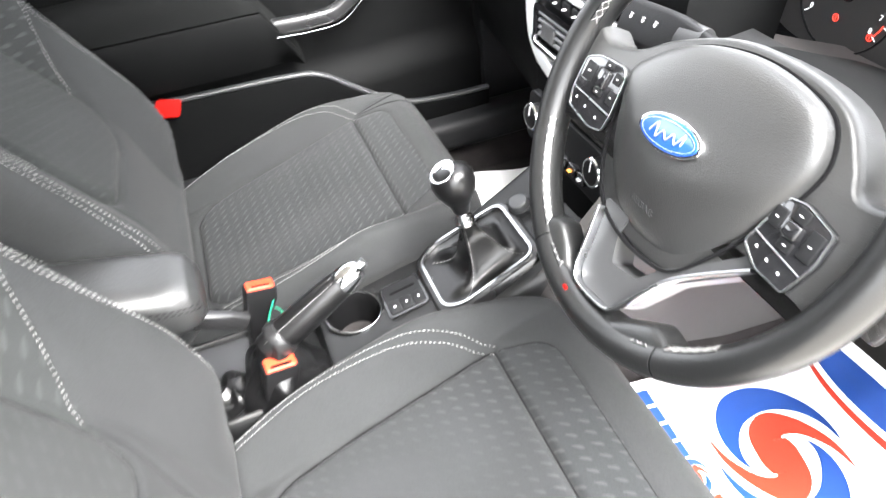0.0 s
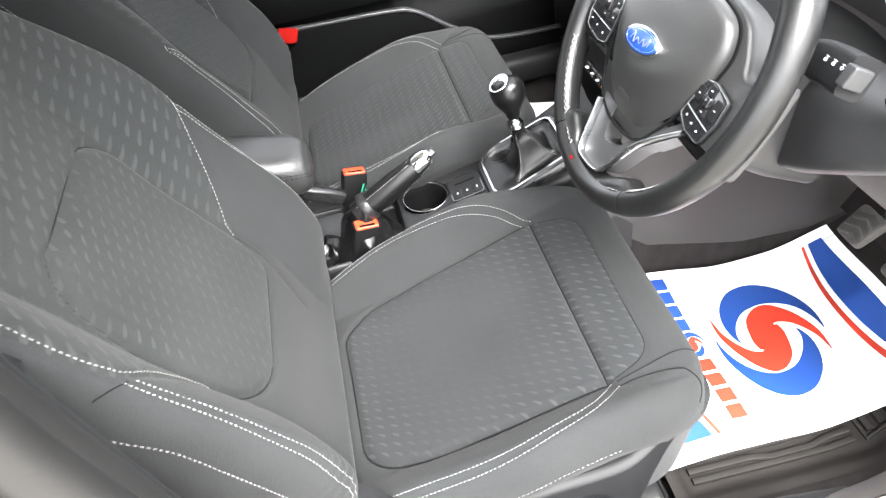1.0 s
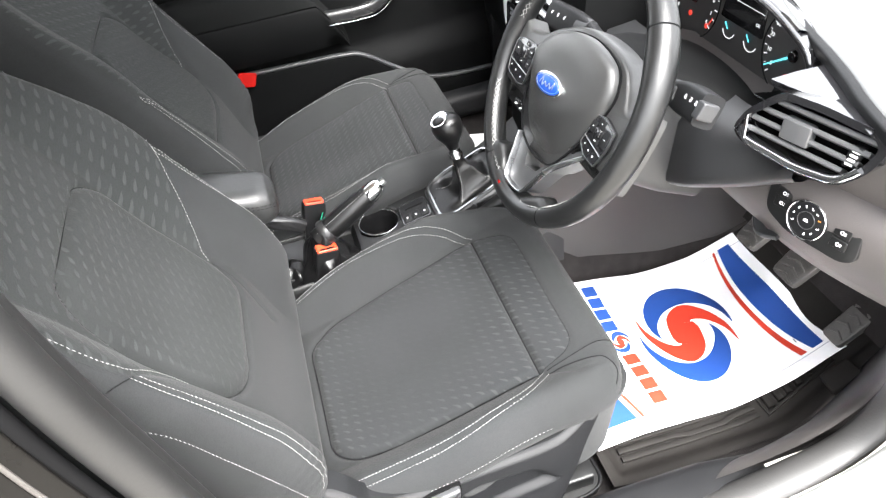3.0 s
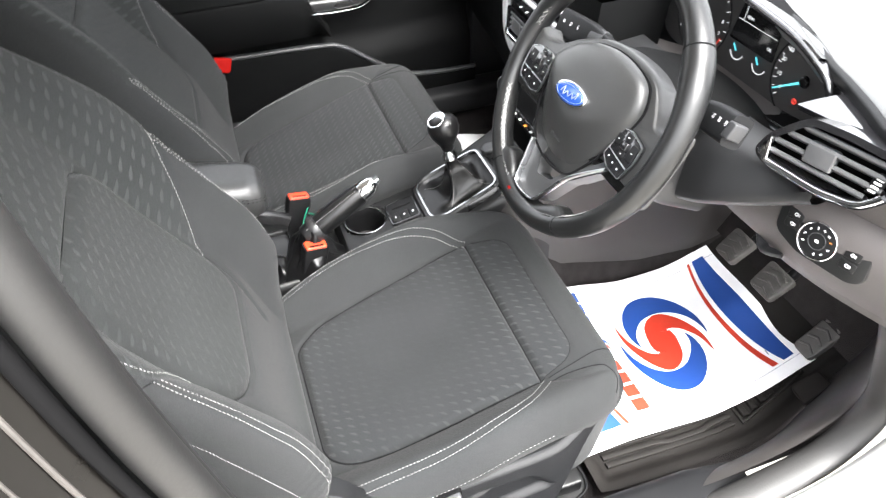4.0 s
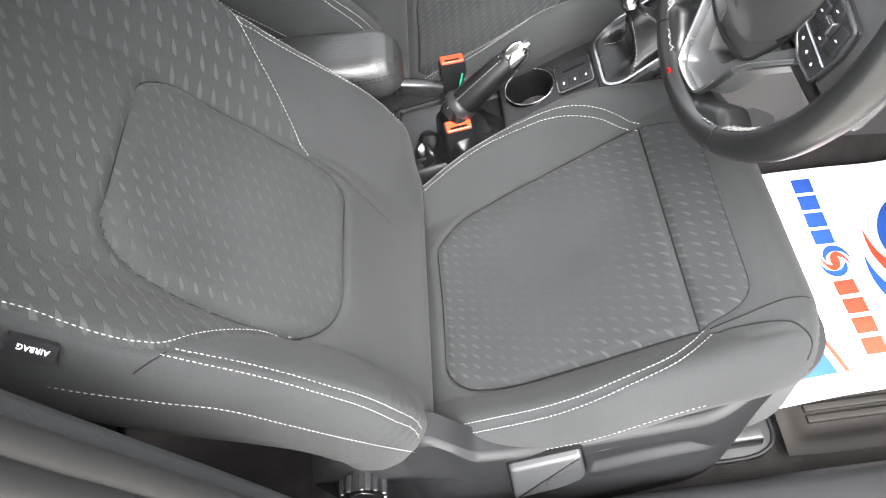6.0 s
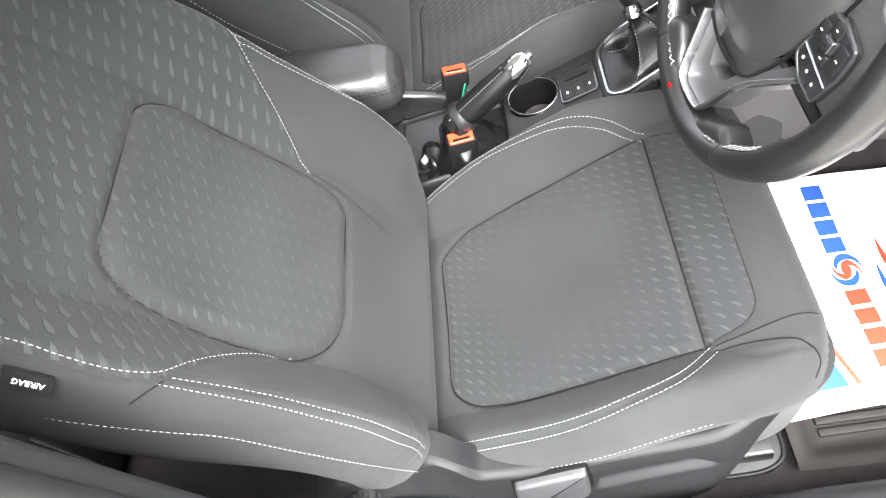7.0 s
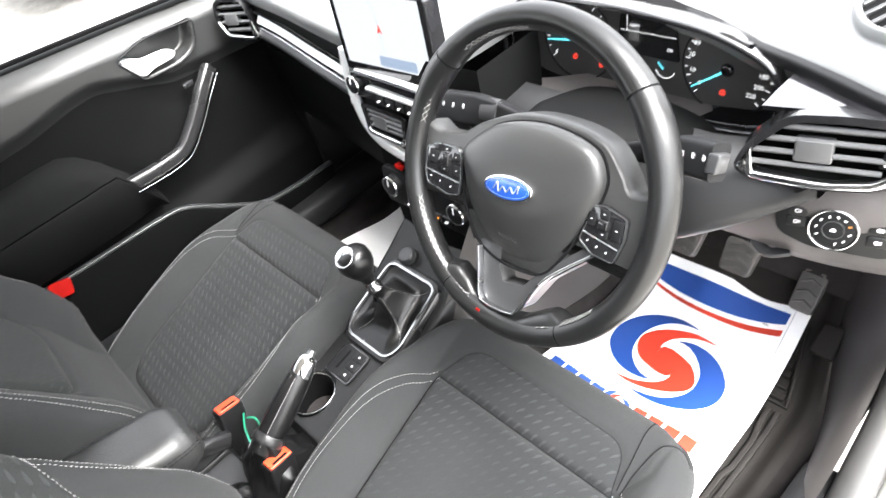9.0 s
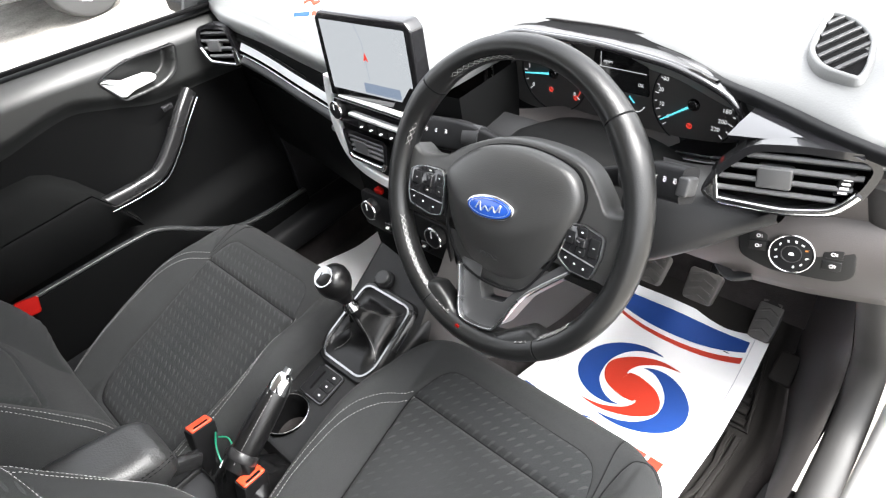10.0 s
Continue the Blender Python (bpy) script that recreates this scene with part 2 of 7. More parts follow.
def fabric_pattern(name, color, light, pu, pv, fade=0.5, amount=1.0, size=1.0, worn=None, slant=0.35, swap=False):
    """Woven seat cloth with staggered slanting flecks, laid out in the mesh's own metres."""
    m = material(name, color, 0.92, grain=0.8, grain_scale=900, fine=0.6, vary=0.28, vary_scale=9, bump_dist=0.0006, spec=0.12, sheen=0.03)
    nt = m.node_tree
    b = nt.nodes["Principled BSDF"]
    base = b.inputs["Base Color"].links[0].from_socket
    old_bump = b.inputs["Normal"].links[0].from_node

    def op(kind, a, c=None, d=None):
        n = nt.nodes.new("ShaderNodeMath")
        n.operation = kind
        for i, v in enumerate((a, c, d)):
            if v is None:
                continue
            if isinstance(v, (int, float)):
                n.inputs[i].default_value = v
            else:
                nt.links.new(v, n.inputs[i])
        return n.outputs[0]

    uv = nt.nodes.new("ShaderNodeUVMap")
    uv.uv_map = "uv"
    sep = nt.nodes.new("ShaderNodeSeparateXYZ")
    nt.links.new(uv.outputs["UV"], sep.inputs[0])
    along, across = (sep.outputs["X"], sep.outputs["Y"]) if swap else (sep.outputs["Y"], sep.outputs["X"])
    v = op("DIVIDE", along, pv)
    row = op("FLOOR", v)
    fv = op("SUBTRACT", op("FRACT", v), 0.5)
    u = op("ADD", op("DIVIDE", across, pu), op("MULTIPLY", row, 0.5))
    fu = op("SUBTRACT", op("FRACT", u), 0.5)
    # slanted drop: narrow at one end
    sl = op("ADD", fu, op("MULTIPLY", fv, slant))
    wide = op("MULTIPLY_ADD", fv, 0.28, 0.20 * size)
    du = op("DIVIDE", sl, op("MAXIMUM", wide, 0.05))
    dv = op("DIVIDE", fv, 0.40 * size)
    dist = op("ADD", op("MULTIPLY", du, du), op("MULTIPLY", dv, dv))
    mr = nt.nodes.new("ShaderNodeMapRange")
    mr.interpolation_type = "SMOOTHSTEP"
    mr.inputs["From Min"].default_value = 1.15
    mr.inputs["From Max"].default_value = 0.55
    nt.links.new(dist, mr.inputs["Value"])
    fleck = mr.outputs["Result"]
    wear = nt.nodes.new("ShaderNodeTexNoise")
    wear.inputs["Scale"].default_value = 7.0
    nt.links.new(uv.outputs["UV"], wear.inputs["Vector"])
    wr = nt.nodes.new("ShaderNodeMapRange")
    wr.inputs["From Min"].default_value = 0.35
    wr.inputs["From Max"].default_value = 0.65
    wr.inputs["To Min"].default_value = 1.0 - fade
    nt.links.new(wear.outputs["Fac"], wr.inputs["Value"])
    mask = op("MULTIPLY", op("MULTIPLY", fleck, wr.outputs["Result"]), amount)
    if worn:
        # flecks rubbed away where people sit
        ox, oy, r0, r1 = worn
        ex, ey = op("SUBTRACT", sep.outputs["X"], ox), op("SUBTRACT", sep.outputs["Y"], oy)
        far = op("SQRT", op("ADD", op("MULTIPLY", ex, ex), op("MULTIPLY", ey, ey)))
        rub = nt.nodes.new("ShaderNodeMapRange")
        rub.interpolation_type = "SMOOTHSTEP"
        rub.inputs["From Min"].default_value = r0
        rub.inputs["From Max"].default_value = r1
        rub.inputs["To Min"].default_value = 0.12
        nt.links.new(far, rub.inputs["Value"])
        mask = op("MULTIPLY", mask, rub.outputs["Result"])
    mx = nt.nodes.new("ShaderNodeMix")
    mx.data_type = "RGBA"
    nt.links.new(mask, mx.inputs["Factor"])
    nt.links.new(base, mx.inputs["A"])
    mx.inputs["B"].default_value = (*light, 1)
    nt.links.new(mx.outputs["Result"], b.inputs["Base Color"])
    bp = nt.nodes.new("ShaderNodeBump")
    bp.inputs["Strength"].default_value = 0.6
    bp.inputs["Distance"].default_value = 0.0012
    nt.links.new(mask, bp.inputs["Height"])
    nt.links.new(old_bump.outputs["Normal"], bp.inputs["Normal"])
    nt.links.new(bp.outputs["Normal"], b.inputs["Normal"])
    return m


def glowing(name, color, strength, rough=0.3):
    m = material(name, (0.02, 0.02, 0.02), rough)
    b = m.node_tree.nodes["Principled BSDF"]
    b.inputs["Emission Color"].default_value = (*color, 1)
    b.inputs["Emission Strength"].default_value = strength
    return m


CLOTH = material("plain_seat_cloth", (0.0148, 0.0154, 0.0158), 0.92, grain=0.8, grain_scale=850, fine=0.6, vary=0.30, vary_scale=8, bump_dist=0.0006, spec=0.12, sheen=0.03)
CLOTH_CUSHION = fabric_pattern("cushion_flecked_cloth", (0.0132, 0.0139, 0.0145), (0.0285, 0.0293, 0.030), 0.0150, 0.0185, 0.6, 0.9, 0.75, None, -1.0)
CLOTH_WORN = fabric_pattern("worn_cushion_cloth", (0.0132, 0.0139, 0.0145), (0.0275, 0.0283, 0.029), 0.0150, 0.0185, 0.7, 0.9, 0.75, (0.0, 0.27, 0.05, 0.19), -1.0)
CLOTH_INSERT = fabric_pattern("backrest_flecked_cloth", (0.0145, 0.0154, 0.0154), (0.029, 0.031, 0.031), 0.0150, 0.0200, 0.8, 0.7, 0.75, (0.01, 0.20, -0.04, 0.15), 0.75, True)
CLOTH_UPPER = fabric_pattern("upper_flecked_cloth", (0.0145, 0.0154, 0.0154), (0.026, 0.0278, 0.0278), 0.0175, 0.0235, 0.6, 0.9, 0.85, None, 0.75, True)
THREAD = material("white_thread", (0.24, 0.24, 0.236), 0.8, vary=0.1, vary_scale=60)
SEAM = material("dark_seam", (0.004, 0.004, 0.0045), 0.9, spec=0.1)
PAD_SKIN = material("grained_airbag_skin", (0.0205, 0.0208, 0.0208), 0.40, grain=0.22, grain_scale=900, vary=0.12, vary_scale=14, bump_dist=0.0006, spec=0.5, weave=1.0)
WHEEL_LEATHER = material("black_wheel_leather", (0.0060, 0.0062, 0.0064), 0.33, grain=0.16, grain_scale=620, vary=0.15, vary_scale=14, bump_dist=0.0005, spec=0.42, weave=1.0)
ARM_LEATHER = material("grained_black_leather", (0.0120, 0.0124, 0.0126), 0.44, grain=0.4, grain_scale=420, vary=0.15, vary_scale=14, bump_dist=0.0008, spec=0.6, weave=1.0)
DARK_CHROME = material("dark_chrome", (0.36, 0.365, 0.37), 0.22, 1.0, vary=0.05)
VENT_SLAT = material("satin_grey_slat", (0.055, 0.056, 0.058), 0.38, vary=0.08, spec=0.5)
GAITER = material("shiny_black_leather", (0.0034, 0.0034, 0.0036), 0.30, grain=0.2, grain_scale=420, vary=0.2, vary_scale=20, bump_dist=0.0008, spec=0.34)
PLASTIC = material("black_grained_plastic", (0.0070, 0.0072, 0.0078), 0.52, grain=0.35, grain_scale=650, vary=0.12, vary_scale=12, bump_dist=0.0006, spec=0.15)
PLASTIC_GREY = material("dark_grey_trim_plastic", (0.020, 0.0206, 0.022), 0.45, grain=0.3, grain_scale=700, vary=0.1, vary_scale=10, bump_dist=0.0006)
LOWER_DASH = material("grey_brown_lower_trim", (0.048, 0.043, 0.042), 0.55, grain=0.35, grain_scale=600, vary=0.1, vary_scale=8, bump_dist=0.0006)
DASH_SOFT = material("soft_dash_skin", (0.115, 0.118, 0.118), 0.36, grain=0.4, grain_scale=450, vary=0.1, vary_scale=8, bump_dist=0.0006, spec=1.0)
PIANO = material("piano_black_trim", (0.010, 0.010, 0.011), 0.07, vary=0.1, spec=0.8, coat=1.0)
GLOSS = material("gloss_black", (0.010, 0.010, 0.011), 0.10, vary=0.1, coat=0.4)
CHROME = material("chrome", (0.82, 0.83, 0.84), 0.10, 1.0, vary=0.03)
SATIN = material("satin_silver", (0.55, 0.56, 0.57), 0.28, 1.0, vary=0.05)
BLACK = material("matt_black_plastic", (0.0032, 0.0032, 0.0035), 0.5, vary=0.1, spec=0.2)
ORANGE = material("orange_button", (0.50, 0.038, 0.012), 0.35, vary=0.05)
RED = material("red_plastic", (0.16, 0.0025, 0.0015), 0.75, vary=0.08, spec=0.06)
PAPER = material("white_paper", (0.87, 0.87, 0.87), 0.75, grain=0.15, grain_scale=120, vary=0.02, vary_scale=10, bump_dist=0.002)
BLUE = material("blue_print", (0.007, 0.045, 0.22), 0.6, vary=0.05)
PRINT_ORANGE = material("orange_print", (0.46, 0.030, 0.012), 0.6, vary=0.05)
PRINT_GREY = material("grey_print", (0.40, 0.40, 0.45), 0.6, vary=0.05)
RUBBER = material("dark_rubber_mat", (0.0105, 0.0095, 0.0088), 0.68, grain=0.4, grain_scale=500, vary=0.15, vary_scale=20, bump_dist=0.0008, spec=0.15)
CARPET = material("dark_carpet", (0.020, 0.018, 0.018), 0.95, grain=0.9, grain_scale=700, vary=0.3, vary_scale=40, bump_dist=0.002, spec=0.1)
BADGE_BLUE = material("blue_enamel", (0.012, 0.055, 0.28), 0.2, vary=0.08, coat=0.5)
WHITE_MARK = material("white_marking", (0.78, 0.78, 0.78), 0.5, vary=0.02)
GREEN = material("green_cord", (0.01, 0.22, 0.12), 0.5, vary=0.1)
HEADLINER = material("pale_headliner", (0.42, 0.41, 0.39), 0.95, grain=0.3, grain_scale=500, vary=0.05)
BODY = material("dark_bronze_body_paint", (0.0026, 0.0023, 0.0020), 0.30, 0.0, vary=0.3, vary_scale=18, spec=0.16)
SEAL = material("door_rubber_seal", (0.0150, 0.0146, 0.0144), 0.55, vary=0.12, grain=0.2, grain_scale=300)
PILLAR = material("dark_pillar_trim", (0.0052, 0.0058, 0.0064), 0.55, grain=0.3, grain_scale=500, vary=0.08)
# near-black; in wells, gaps and the cup holder it puts shade into colour
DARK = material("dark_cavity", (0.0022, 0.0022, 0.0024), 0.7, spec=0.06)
PEDAL = material("worn_pedal_rubber", (0.060, 0.057, 0.054), 0.6, grain=0.3, grain_scale=400, vary=0.25, vary_scale=60)
TARMAC = material("pale_worn_tarmac", (0.27, 0.255, 0.23), 0.9, grain=0.6, grain_scale=60, fine=0.5, vary=0.45, vary_scale=5, bump_dist=0.004)
TYRE = material("tyre_rubber", (0.02, 0.02, 0.02), 0.8, vary=0.2)
CAR_DARK = material("dark_car_paint", (0.03, 0.032, 0.036), 0.25, vary=0.1, coat=0.6)
SCREEN = glowing("lit_map_screen", (0.66, 0.70, 0.74), 0.105, 0.15)
SCREEN_BAR = glowing("blue_grey_screen_bar", (0.36, 0.46, 0.62), 0.085, 0.15)
GAUGE = material("charcoal_gauge_face", (0.028, 0.027, 0.027), 0.6, vary=0.08)
NEEDLE = glowing("cyan_needle", (0.12, 0.72, 0.85), 0.16)
GAUGE_WHITE = glowing("white_gauge_marking", (0.8, 0.82, 0.84), 0.11)
GAUGE_RED = glowing("red_warning_light", (0.9, 0.05, 0.03), 0.13)
AMBER = glowing("amber_light", (1.0, 0.35, 0.04), 0.17)
SEAL_GREY = material("grey_rubber_seal", (0.0052, 0.0051, 0.0050), 0.52, vary=0.15, grain=0.2, grain_scale=300)
KICK = material("grey_brown_side_trim", (0.0225, 0.0205, 0.0198), 0.5, grain=0.35, grain_scale=450, vary=0.12, vary_scale=9, bump_dist=0.0008)
SEAL_PALE = material("pale_sealant", (0.034, 0.031, 0.028), 0.6, vary=0.25, vary_scale=30)
ARM_GREY = material("dark_satin_grey", (0.15, 0.15, 0.155), 0.34, 0.5, vary=0.06)
CONSOLE = material("charcoal_console_plastic", (0.0048, 0.0050, 0.0053), 0.46, grain=0.3, grain_scale=650, vary=0.12, vary_scale=12, bump_dist=0.0006, spec=0.34)
COLUMN = material("dark_column_plastic", (0.0095, 0.0098, 0.0106), 0.44, grain=0.3, grain_scale=650, vary=0.12, vary_scale=12, bump_dist=0.0006, spec=0.5)
SPOKE = material("dark_satin_spoke", (0.055, 0.056, 0.058), 0.36, 0.35, vary=0.06)
BRIGHT = material("bright_satin_metal", (0.74, 0.75, 0.76), 0.34, 0.3, vary=0.04)
# black trim taken darker than plastic, so cabin shade sits in its colour
TRIM_SHADED = material("shaded_matt_black_trim", (0.0024, 0.0025, 0.0026), 0.62, grain=0.35, grain_scale=600, vary=0.15, vary_scale=10, bump_dist=0.0006, spec=0.05)
GLOSS_SOFT = material("smooth_black_plastic", (0.010, 0.010, 0.0105), 0.28, vary=0.1, spec=0.45)
# black door roll with the window's light put into a lighter base colour
DOOR_TOP_LIT = material("lit_black_door_top", (0.0115, 0.0120, 0.0120), 0.42, grain=0.3, grain_scale=600, vary=0.12, vary_scale=10, bump_dist=0.0006, spec=0.45)
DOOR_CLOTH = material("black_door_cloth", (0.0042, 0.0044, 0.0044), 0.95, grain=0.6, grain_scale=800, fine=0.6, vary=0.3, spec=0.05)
# the car's body paint outdoors, its daylight brightness put into a pale base
BODY_LIT = material("lit_body_paint", (0.50, 0.50, 0.49), 0.35, 0.3, vary=0.05, coat=0.4)

# ---- the car's shell: floor, sills, pillars, roof, and the ground outside ----
FLOOR_Y = [(-1.2, 0.0), (0.30, 0.0), (0.52, -0.012), (0.82, -0.018), (0.95, 0.01), (1.10, 0.12), (1.30, 0.32)]


def floor_z(x, y):
    z = lerp_table(FLOOR_Y, y)
    tunnel = 0.16 * smoothstep(0.14, 0.09, abs(x))
    sill = 0.09 * smoothstep(0.580, 0.615, abs(x))
    return z + max(tunnel, 0) + sill


setting("floor", grid(lambda u, v: (-0.62 + 1.24 * u, -1.2 + 2.5 * v, floor_z(-0.62 + 1.24 * u, -1.2 + 2.5 * v)), 90, 100), CARPET,
        "dark carpeted car floor with a raised tunnel", "floor")

setting("sill_3", bar([(0.637, -0.35, 0.085), (0.637, 0.2, 0.082), (0.637, 0.2895, 0.0815)], [0.045] * 3, [0.0345] * 3, 0.6), PLASTIC,
        "grey plastic sill trim below the pillar", "sill")
setting("sill_1", bar([(0.637, 0.2920, 0.0815), (0.637, 0.40, 0.081), (0.637, 0.52, 0.080), (0.635, 0.62, 0.070), (0.63, 0.72, 0.03)], [0.045] * 5, [0.035] * 5, 0.6), PLASTIC,
        "grey plastic sill trim along the open door", "sill")
setting("sill_2", bar([(-0.62, -0.6, 0.085), (-0.62, 0.9, 0.085)], 0.045, 0.035, 0.6), PLASTIC,
        "dark plastic sill trim beside the far door", "sill")


KICK_BASE = catmull([(0.592, 0.52, 0.082), (0.594, 0.68, 0.058), (0.575, 0.80, 0.022), (0.542, 0.91, 0.020), (0.492, 1.05, 0.060), (0.47, 1.16, 0.20)], 8)
KICK_MID = catmull([(0.605, 0.52, 0.094), (0.604, 0.68, 0.082), (0.592, 0.80, 0.080), (0.578, 0.905, 0.110), (0.558, 0.985, 0.215), (0.545, 1.02, 0.36)], 8)
KICK_TOP = catmull([(0.630, 0.52, 0.108), (0.628, 0.70, 0.100), (0.622, 0.83, 0.115), (0.616, 0.905, 0.180), (0.614, 0.870, 0.320), (0.612, 0.795, 0.510)], 8)


def kick(u, v):
    k = u * (len(KICK_BASE) - 1)
    i = min(int(k), len(KICK_BASE) - 2)
    a, b, c = (line[i].lerp(line[i + 1], k - i) for line in (KICK_BASE, KICK_MID, KICK_TOP))
    p = a * ((1 - v) * (1 - 2 * v)) + b * (4 * v * (1 - v)) + c * (v * (2 * v - 1))
    return tuple(p)


setting("kick_panel", grid(kick, 40, 20), KICK, "grey-brown plastic footwell side panel", "panel")
seal_path = catmull([(0.672, -0.30, 0.112), (0.672, 0.20, 0.106), (0.668, 0.55, 0.098), (0.656, 0.74, 0.086), (0.648, 0.85, 0.102), (0.643, 0.905, 0.185), (0.642, 0.880, 0.290), (0.640, 0.805, 0.480), (0.638, 0.760, 0.620)], 8)
setting("door_seal_1", tube(seal_path, 0.015, 0.026, 16, up=(1, 0, 0)), SEAL, "dark rubber seal round the open door frame", "seal")
setting("body_sill", bar(catmull([(0.722, -0.5, 0.045), (0.722, 0.5, 0.045), (0.718, 0.80, 0.065), (0.716, 0.955, 0.21), (0.714, 0.985, 0.5), (0.70, 1.0, 0.75)], 8), 0.04, 0.045, 0.7, up=(0.02, -0.4, 1)), BODY_LIT,
        "painted body below and ahead of the door opening, daylight in its pale tone", "bodywork")

# near centre pillar: dark trim sweeping into the sill, twin-lipped seal, painted flange
PILLAR_Y = [(0.060, 0.200), (0.104, 0.180), (0.127, 0.125), (0.182, 0.084), (0.243, 0.060), (0.30, 0.044), (0.40, 0.031), (0.50, 0.019), (0.60, 0.004), (0.70, -0.010), (0.85, -0.030), (1.0, -0.050), (1.2, -0.080)]
PILLAR_X = [(0.0, 0.632), (0.72, 0.632), (1.0, 0.590), (1.2, 0.528)]


def pillar_at(z, dx, dy):
    return Vector((lerp_table(PILLAR_X, z) + dx, lerp_table(PILLAR_Y, z) + dy, z))


pillar_z = [0.06, 0.104, 0.113, 0.127, 0.15, 0.182, 0.21, 0.243, 0.27, 0.30, 0.35, 0.40, 0.45, 0.50, 0.55, 0.60, 0.65, 0.70, 0.77, 0.85, 0.92, 1.0, 1.1, 1.2]
trim_rings = []
for z in pillar_z:
    px = lerp_table(PILLAR_X, z)
    trim_rings.append([Vector((px - 0.047, -0.13, z)), pillar_at(z, -0.012, -0.050), pillar_at(z, -0.003, -0.012), pillar_at(z, 0.001, -0.002), pillar_at(z, 0.007, 0.001), pillar_at(z, 0.028, 0.003),
                       pillar_at(z, 0.050, -0.012), Vector((px + 0.066, -0.20, z)), Vector((px - 0.032, -0.24, z))])
setting("pillar_trim", loft(trim_rings), PILLAR, "dark blue-grey plastic centre pillar trim", "pillar", angle=50)
seal_z = [1.2, 1.1, 1.0, 0.85, 0.72, 0.60, 0.50, 0.40, 0.30, 0.243, 0.20]
foot_1, foot_2 = [(0.664, 0.128, 0.152), (0.668, 0.19, 0.118), (0.670, 0.26, 0.104)], [(0.696, 0.135, 0.150), (0.696, 0.20, 0.114), (0.690, 0.28, 0.100)]
setting("door_seal_2", joined(tube(catmull([pillar_at(z, 0.034, 0.006) for z in seal_z] + foot_1, 5), 0.010, 0.016, 14, up=(1, 0, 0)),
                              tube(catmull([pillar_at(z, 0.064, 0.012) for z in seal_z] + foot_2, 5), 0.016, 0.021, 18, up=(1, 0, 0))), SEAL_GREY,
        "dark twin-lipped rubber seal on the centre pillar", "seal")
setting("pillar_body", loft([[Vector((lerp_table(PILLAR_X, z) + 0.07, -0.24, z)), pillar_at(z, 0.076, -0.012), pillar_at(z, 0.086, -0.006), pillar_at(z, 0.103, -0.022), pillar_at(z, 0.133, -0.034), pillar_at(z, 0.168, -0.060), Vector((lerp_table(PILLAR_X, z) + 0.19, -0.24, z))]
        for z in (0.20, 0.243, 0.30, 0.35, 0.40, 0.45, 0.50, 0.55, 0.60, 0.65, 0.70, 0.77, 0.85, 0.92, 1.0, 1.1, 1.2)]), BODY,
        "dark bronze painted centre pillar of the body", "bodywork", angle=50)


def shell(u, v):
    x = -0.60 + 1.16 * u
    y = -1.15 + 1.62 * v
    return (x, y, 1.20 - 0.06 * abs(2 * u - 1) ** 3 - 0.05 * v * v)


setting("ceiling", joined(grid(shell, 20, 20)), HEADLINER, "pale cloth roof lining", "ceiling")
setting("wall_rear", box(-0.66, 0.66, -1.2, -1.16, 0.0, 1.2), PLASTIC, "dark rear wall of the cabin", "wall")
setting("rear_side_1", box(0.60, 0.70, -1.16, -0.24, 0.0, 0.68), PLASTIC, "dark rear side trim", "wall")
setting("rear_side_2", box(-0.72, -0.64, -1.16, -0.16, 0.0, 0.68), PLASTIC, "dark rear side trim", "wall")
setting("pillar_far", box(-0.70, -0.62, -0.28, -0.10, 0.1, 1.16, 0.02), PILLAR, "dark centre pillar trim by the far door", "pillar")
setting("rear_bench", box(-0.58, 0.58, -1.1, -0.55, 0.0, 0.32, 0.05), CLOTH, "dark cloth rear bench", "seat")

setting("ground", ([(-80, -80, -0.42), (80, -80, -0.42), (80, 80, -0.42), (-80, 80, -0.42)], [(0, 1, 2, 3)]), TARMAC,
        "pale worn tarmac yard under bright daylight", "ground")
setting("far_footwell_wall", box(-0.72, -0.655, 0.76, 1.32, 0.0, 0.66), PLASTIC, "dark footwell side by the far door", "wall")


def belt_anchor():
    """Lower belt anchor by the near pillar: steel loop, bolt and a length of webbing."""
    a = thing("seatbelt_anchor", (0.60, -0.06, 0.22), "black seatbelt end with a steel anchor by the pillar", "seatbelt")
    part("webbing", bar(catmull([(0.600, -0.10, 0.62), (0.605, -0.085, 0.40), (0.602, -0.062, 0.24), (0.600, -0.05, 0.20)], 6), 0.022, 0.0012, 0.3, up=(1, 0, 0)), CARPET, a, "black belt webbing")
    part("anchor", bar([(0.604, -0.055, 0.215), (0.604, -0.020, 0.165)], 0.009, 0.002, 0.4, up=(1, 0, 0)), DARK_CHROME, a, "steel anchor plate")
    part("bolt", disc(0.010, 0.008, 0, 0.009, 16, Matrix.Translation((0.606, -0.028, 0.176)) @ Matrix.Rotation(radians(90), 4, "Y"), 0.002), BLACK, a)


belt_anchor()
# dark gap, clip and plug on the painted pillar
setting("trim_1", tube(catmull([pillar_at(z, 0.087, -0.004) for z in seal_z[2:]], 4), 0.006, 0.005, 10), DARK, "dark gap beside the pillar seal", "trim")
for name, dx, dy, r in (("trim_2", 0.101, -0.0195, 0.0020), ("trim_3", 0.122, -0.029, 0.0014)):
    setting(name, tube(catmull([pillar_at(z, dx, dy) for z in seal_z[2:]], 4), r, None, 8), SEAL_PALE, "pale sealant bead on the painted pillar", "trim")
clip = thing("trim_clip", (0.708, 0.022, 0.530), "bent steel clip on the pillar seal", "clip")
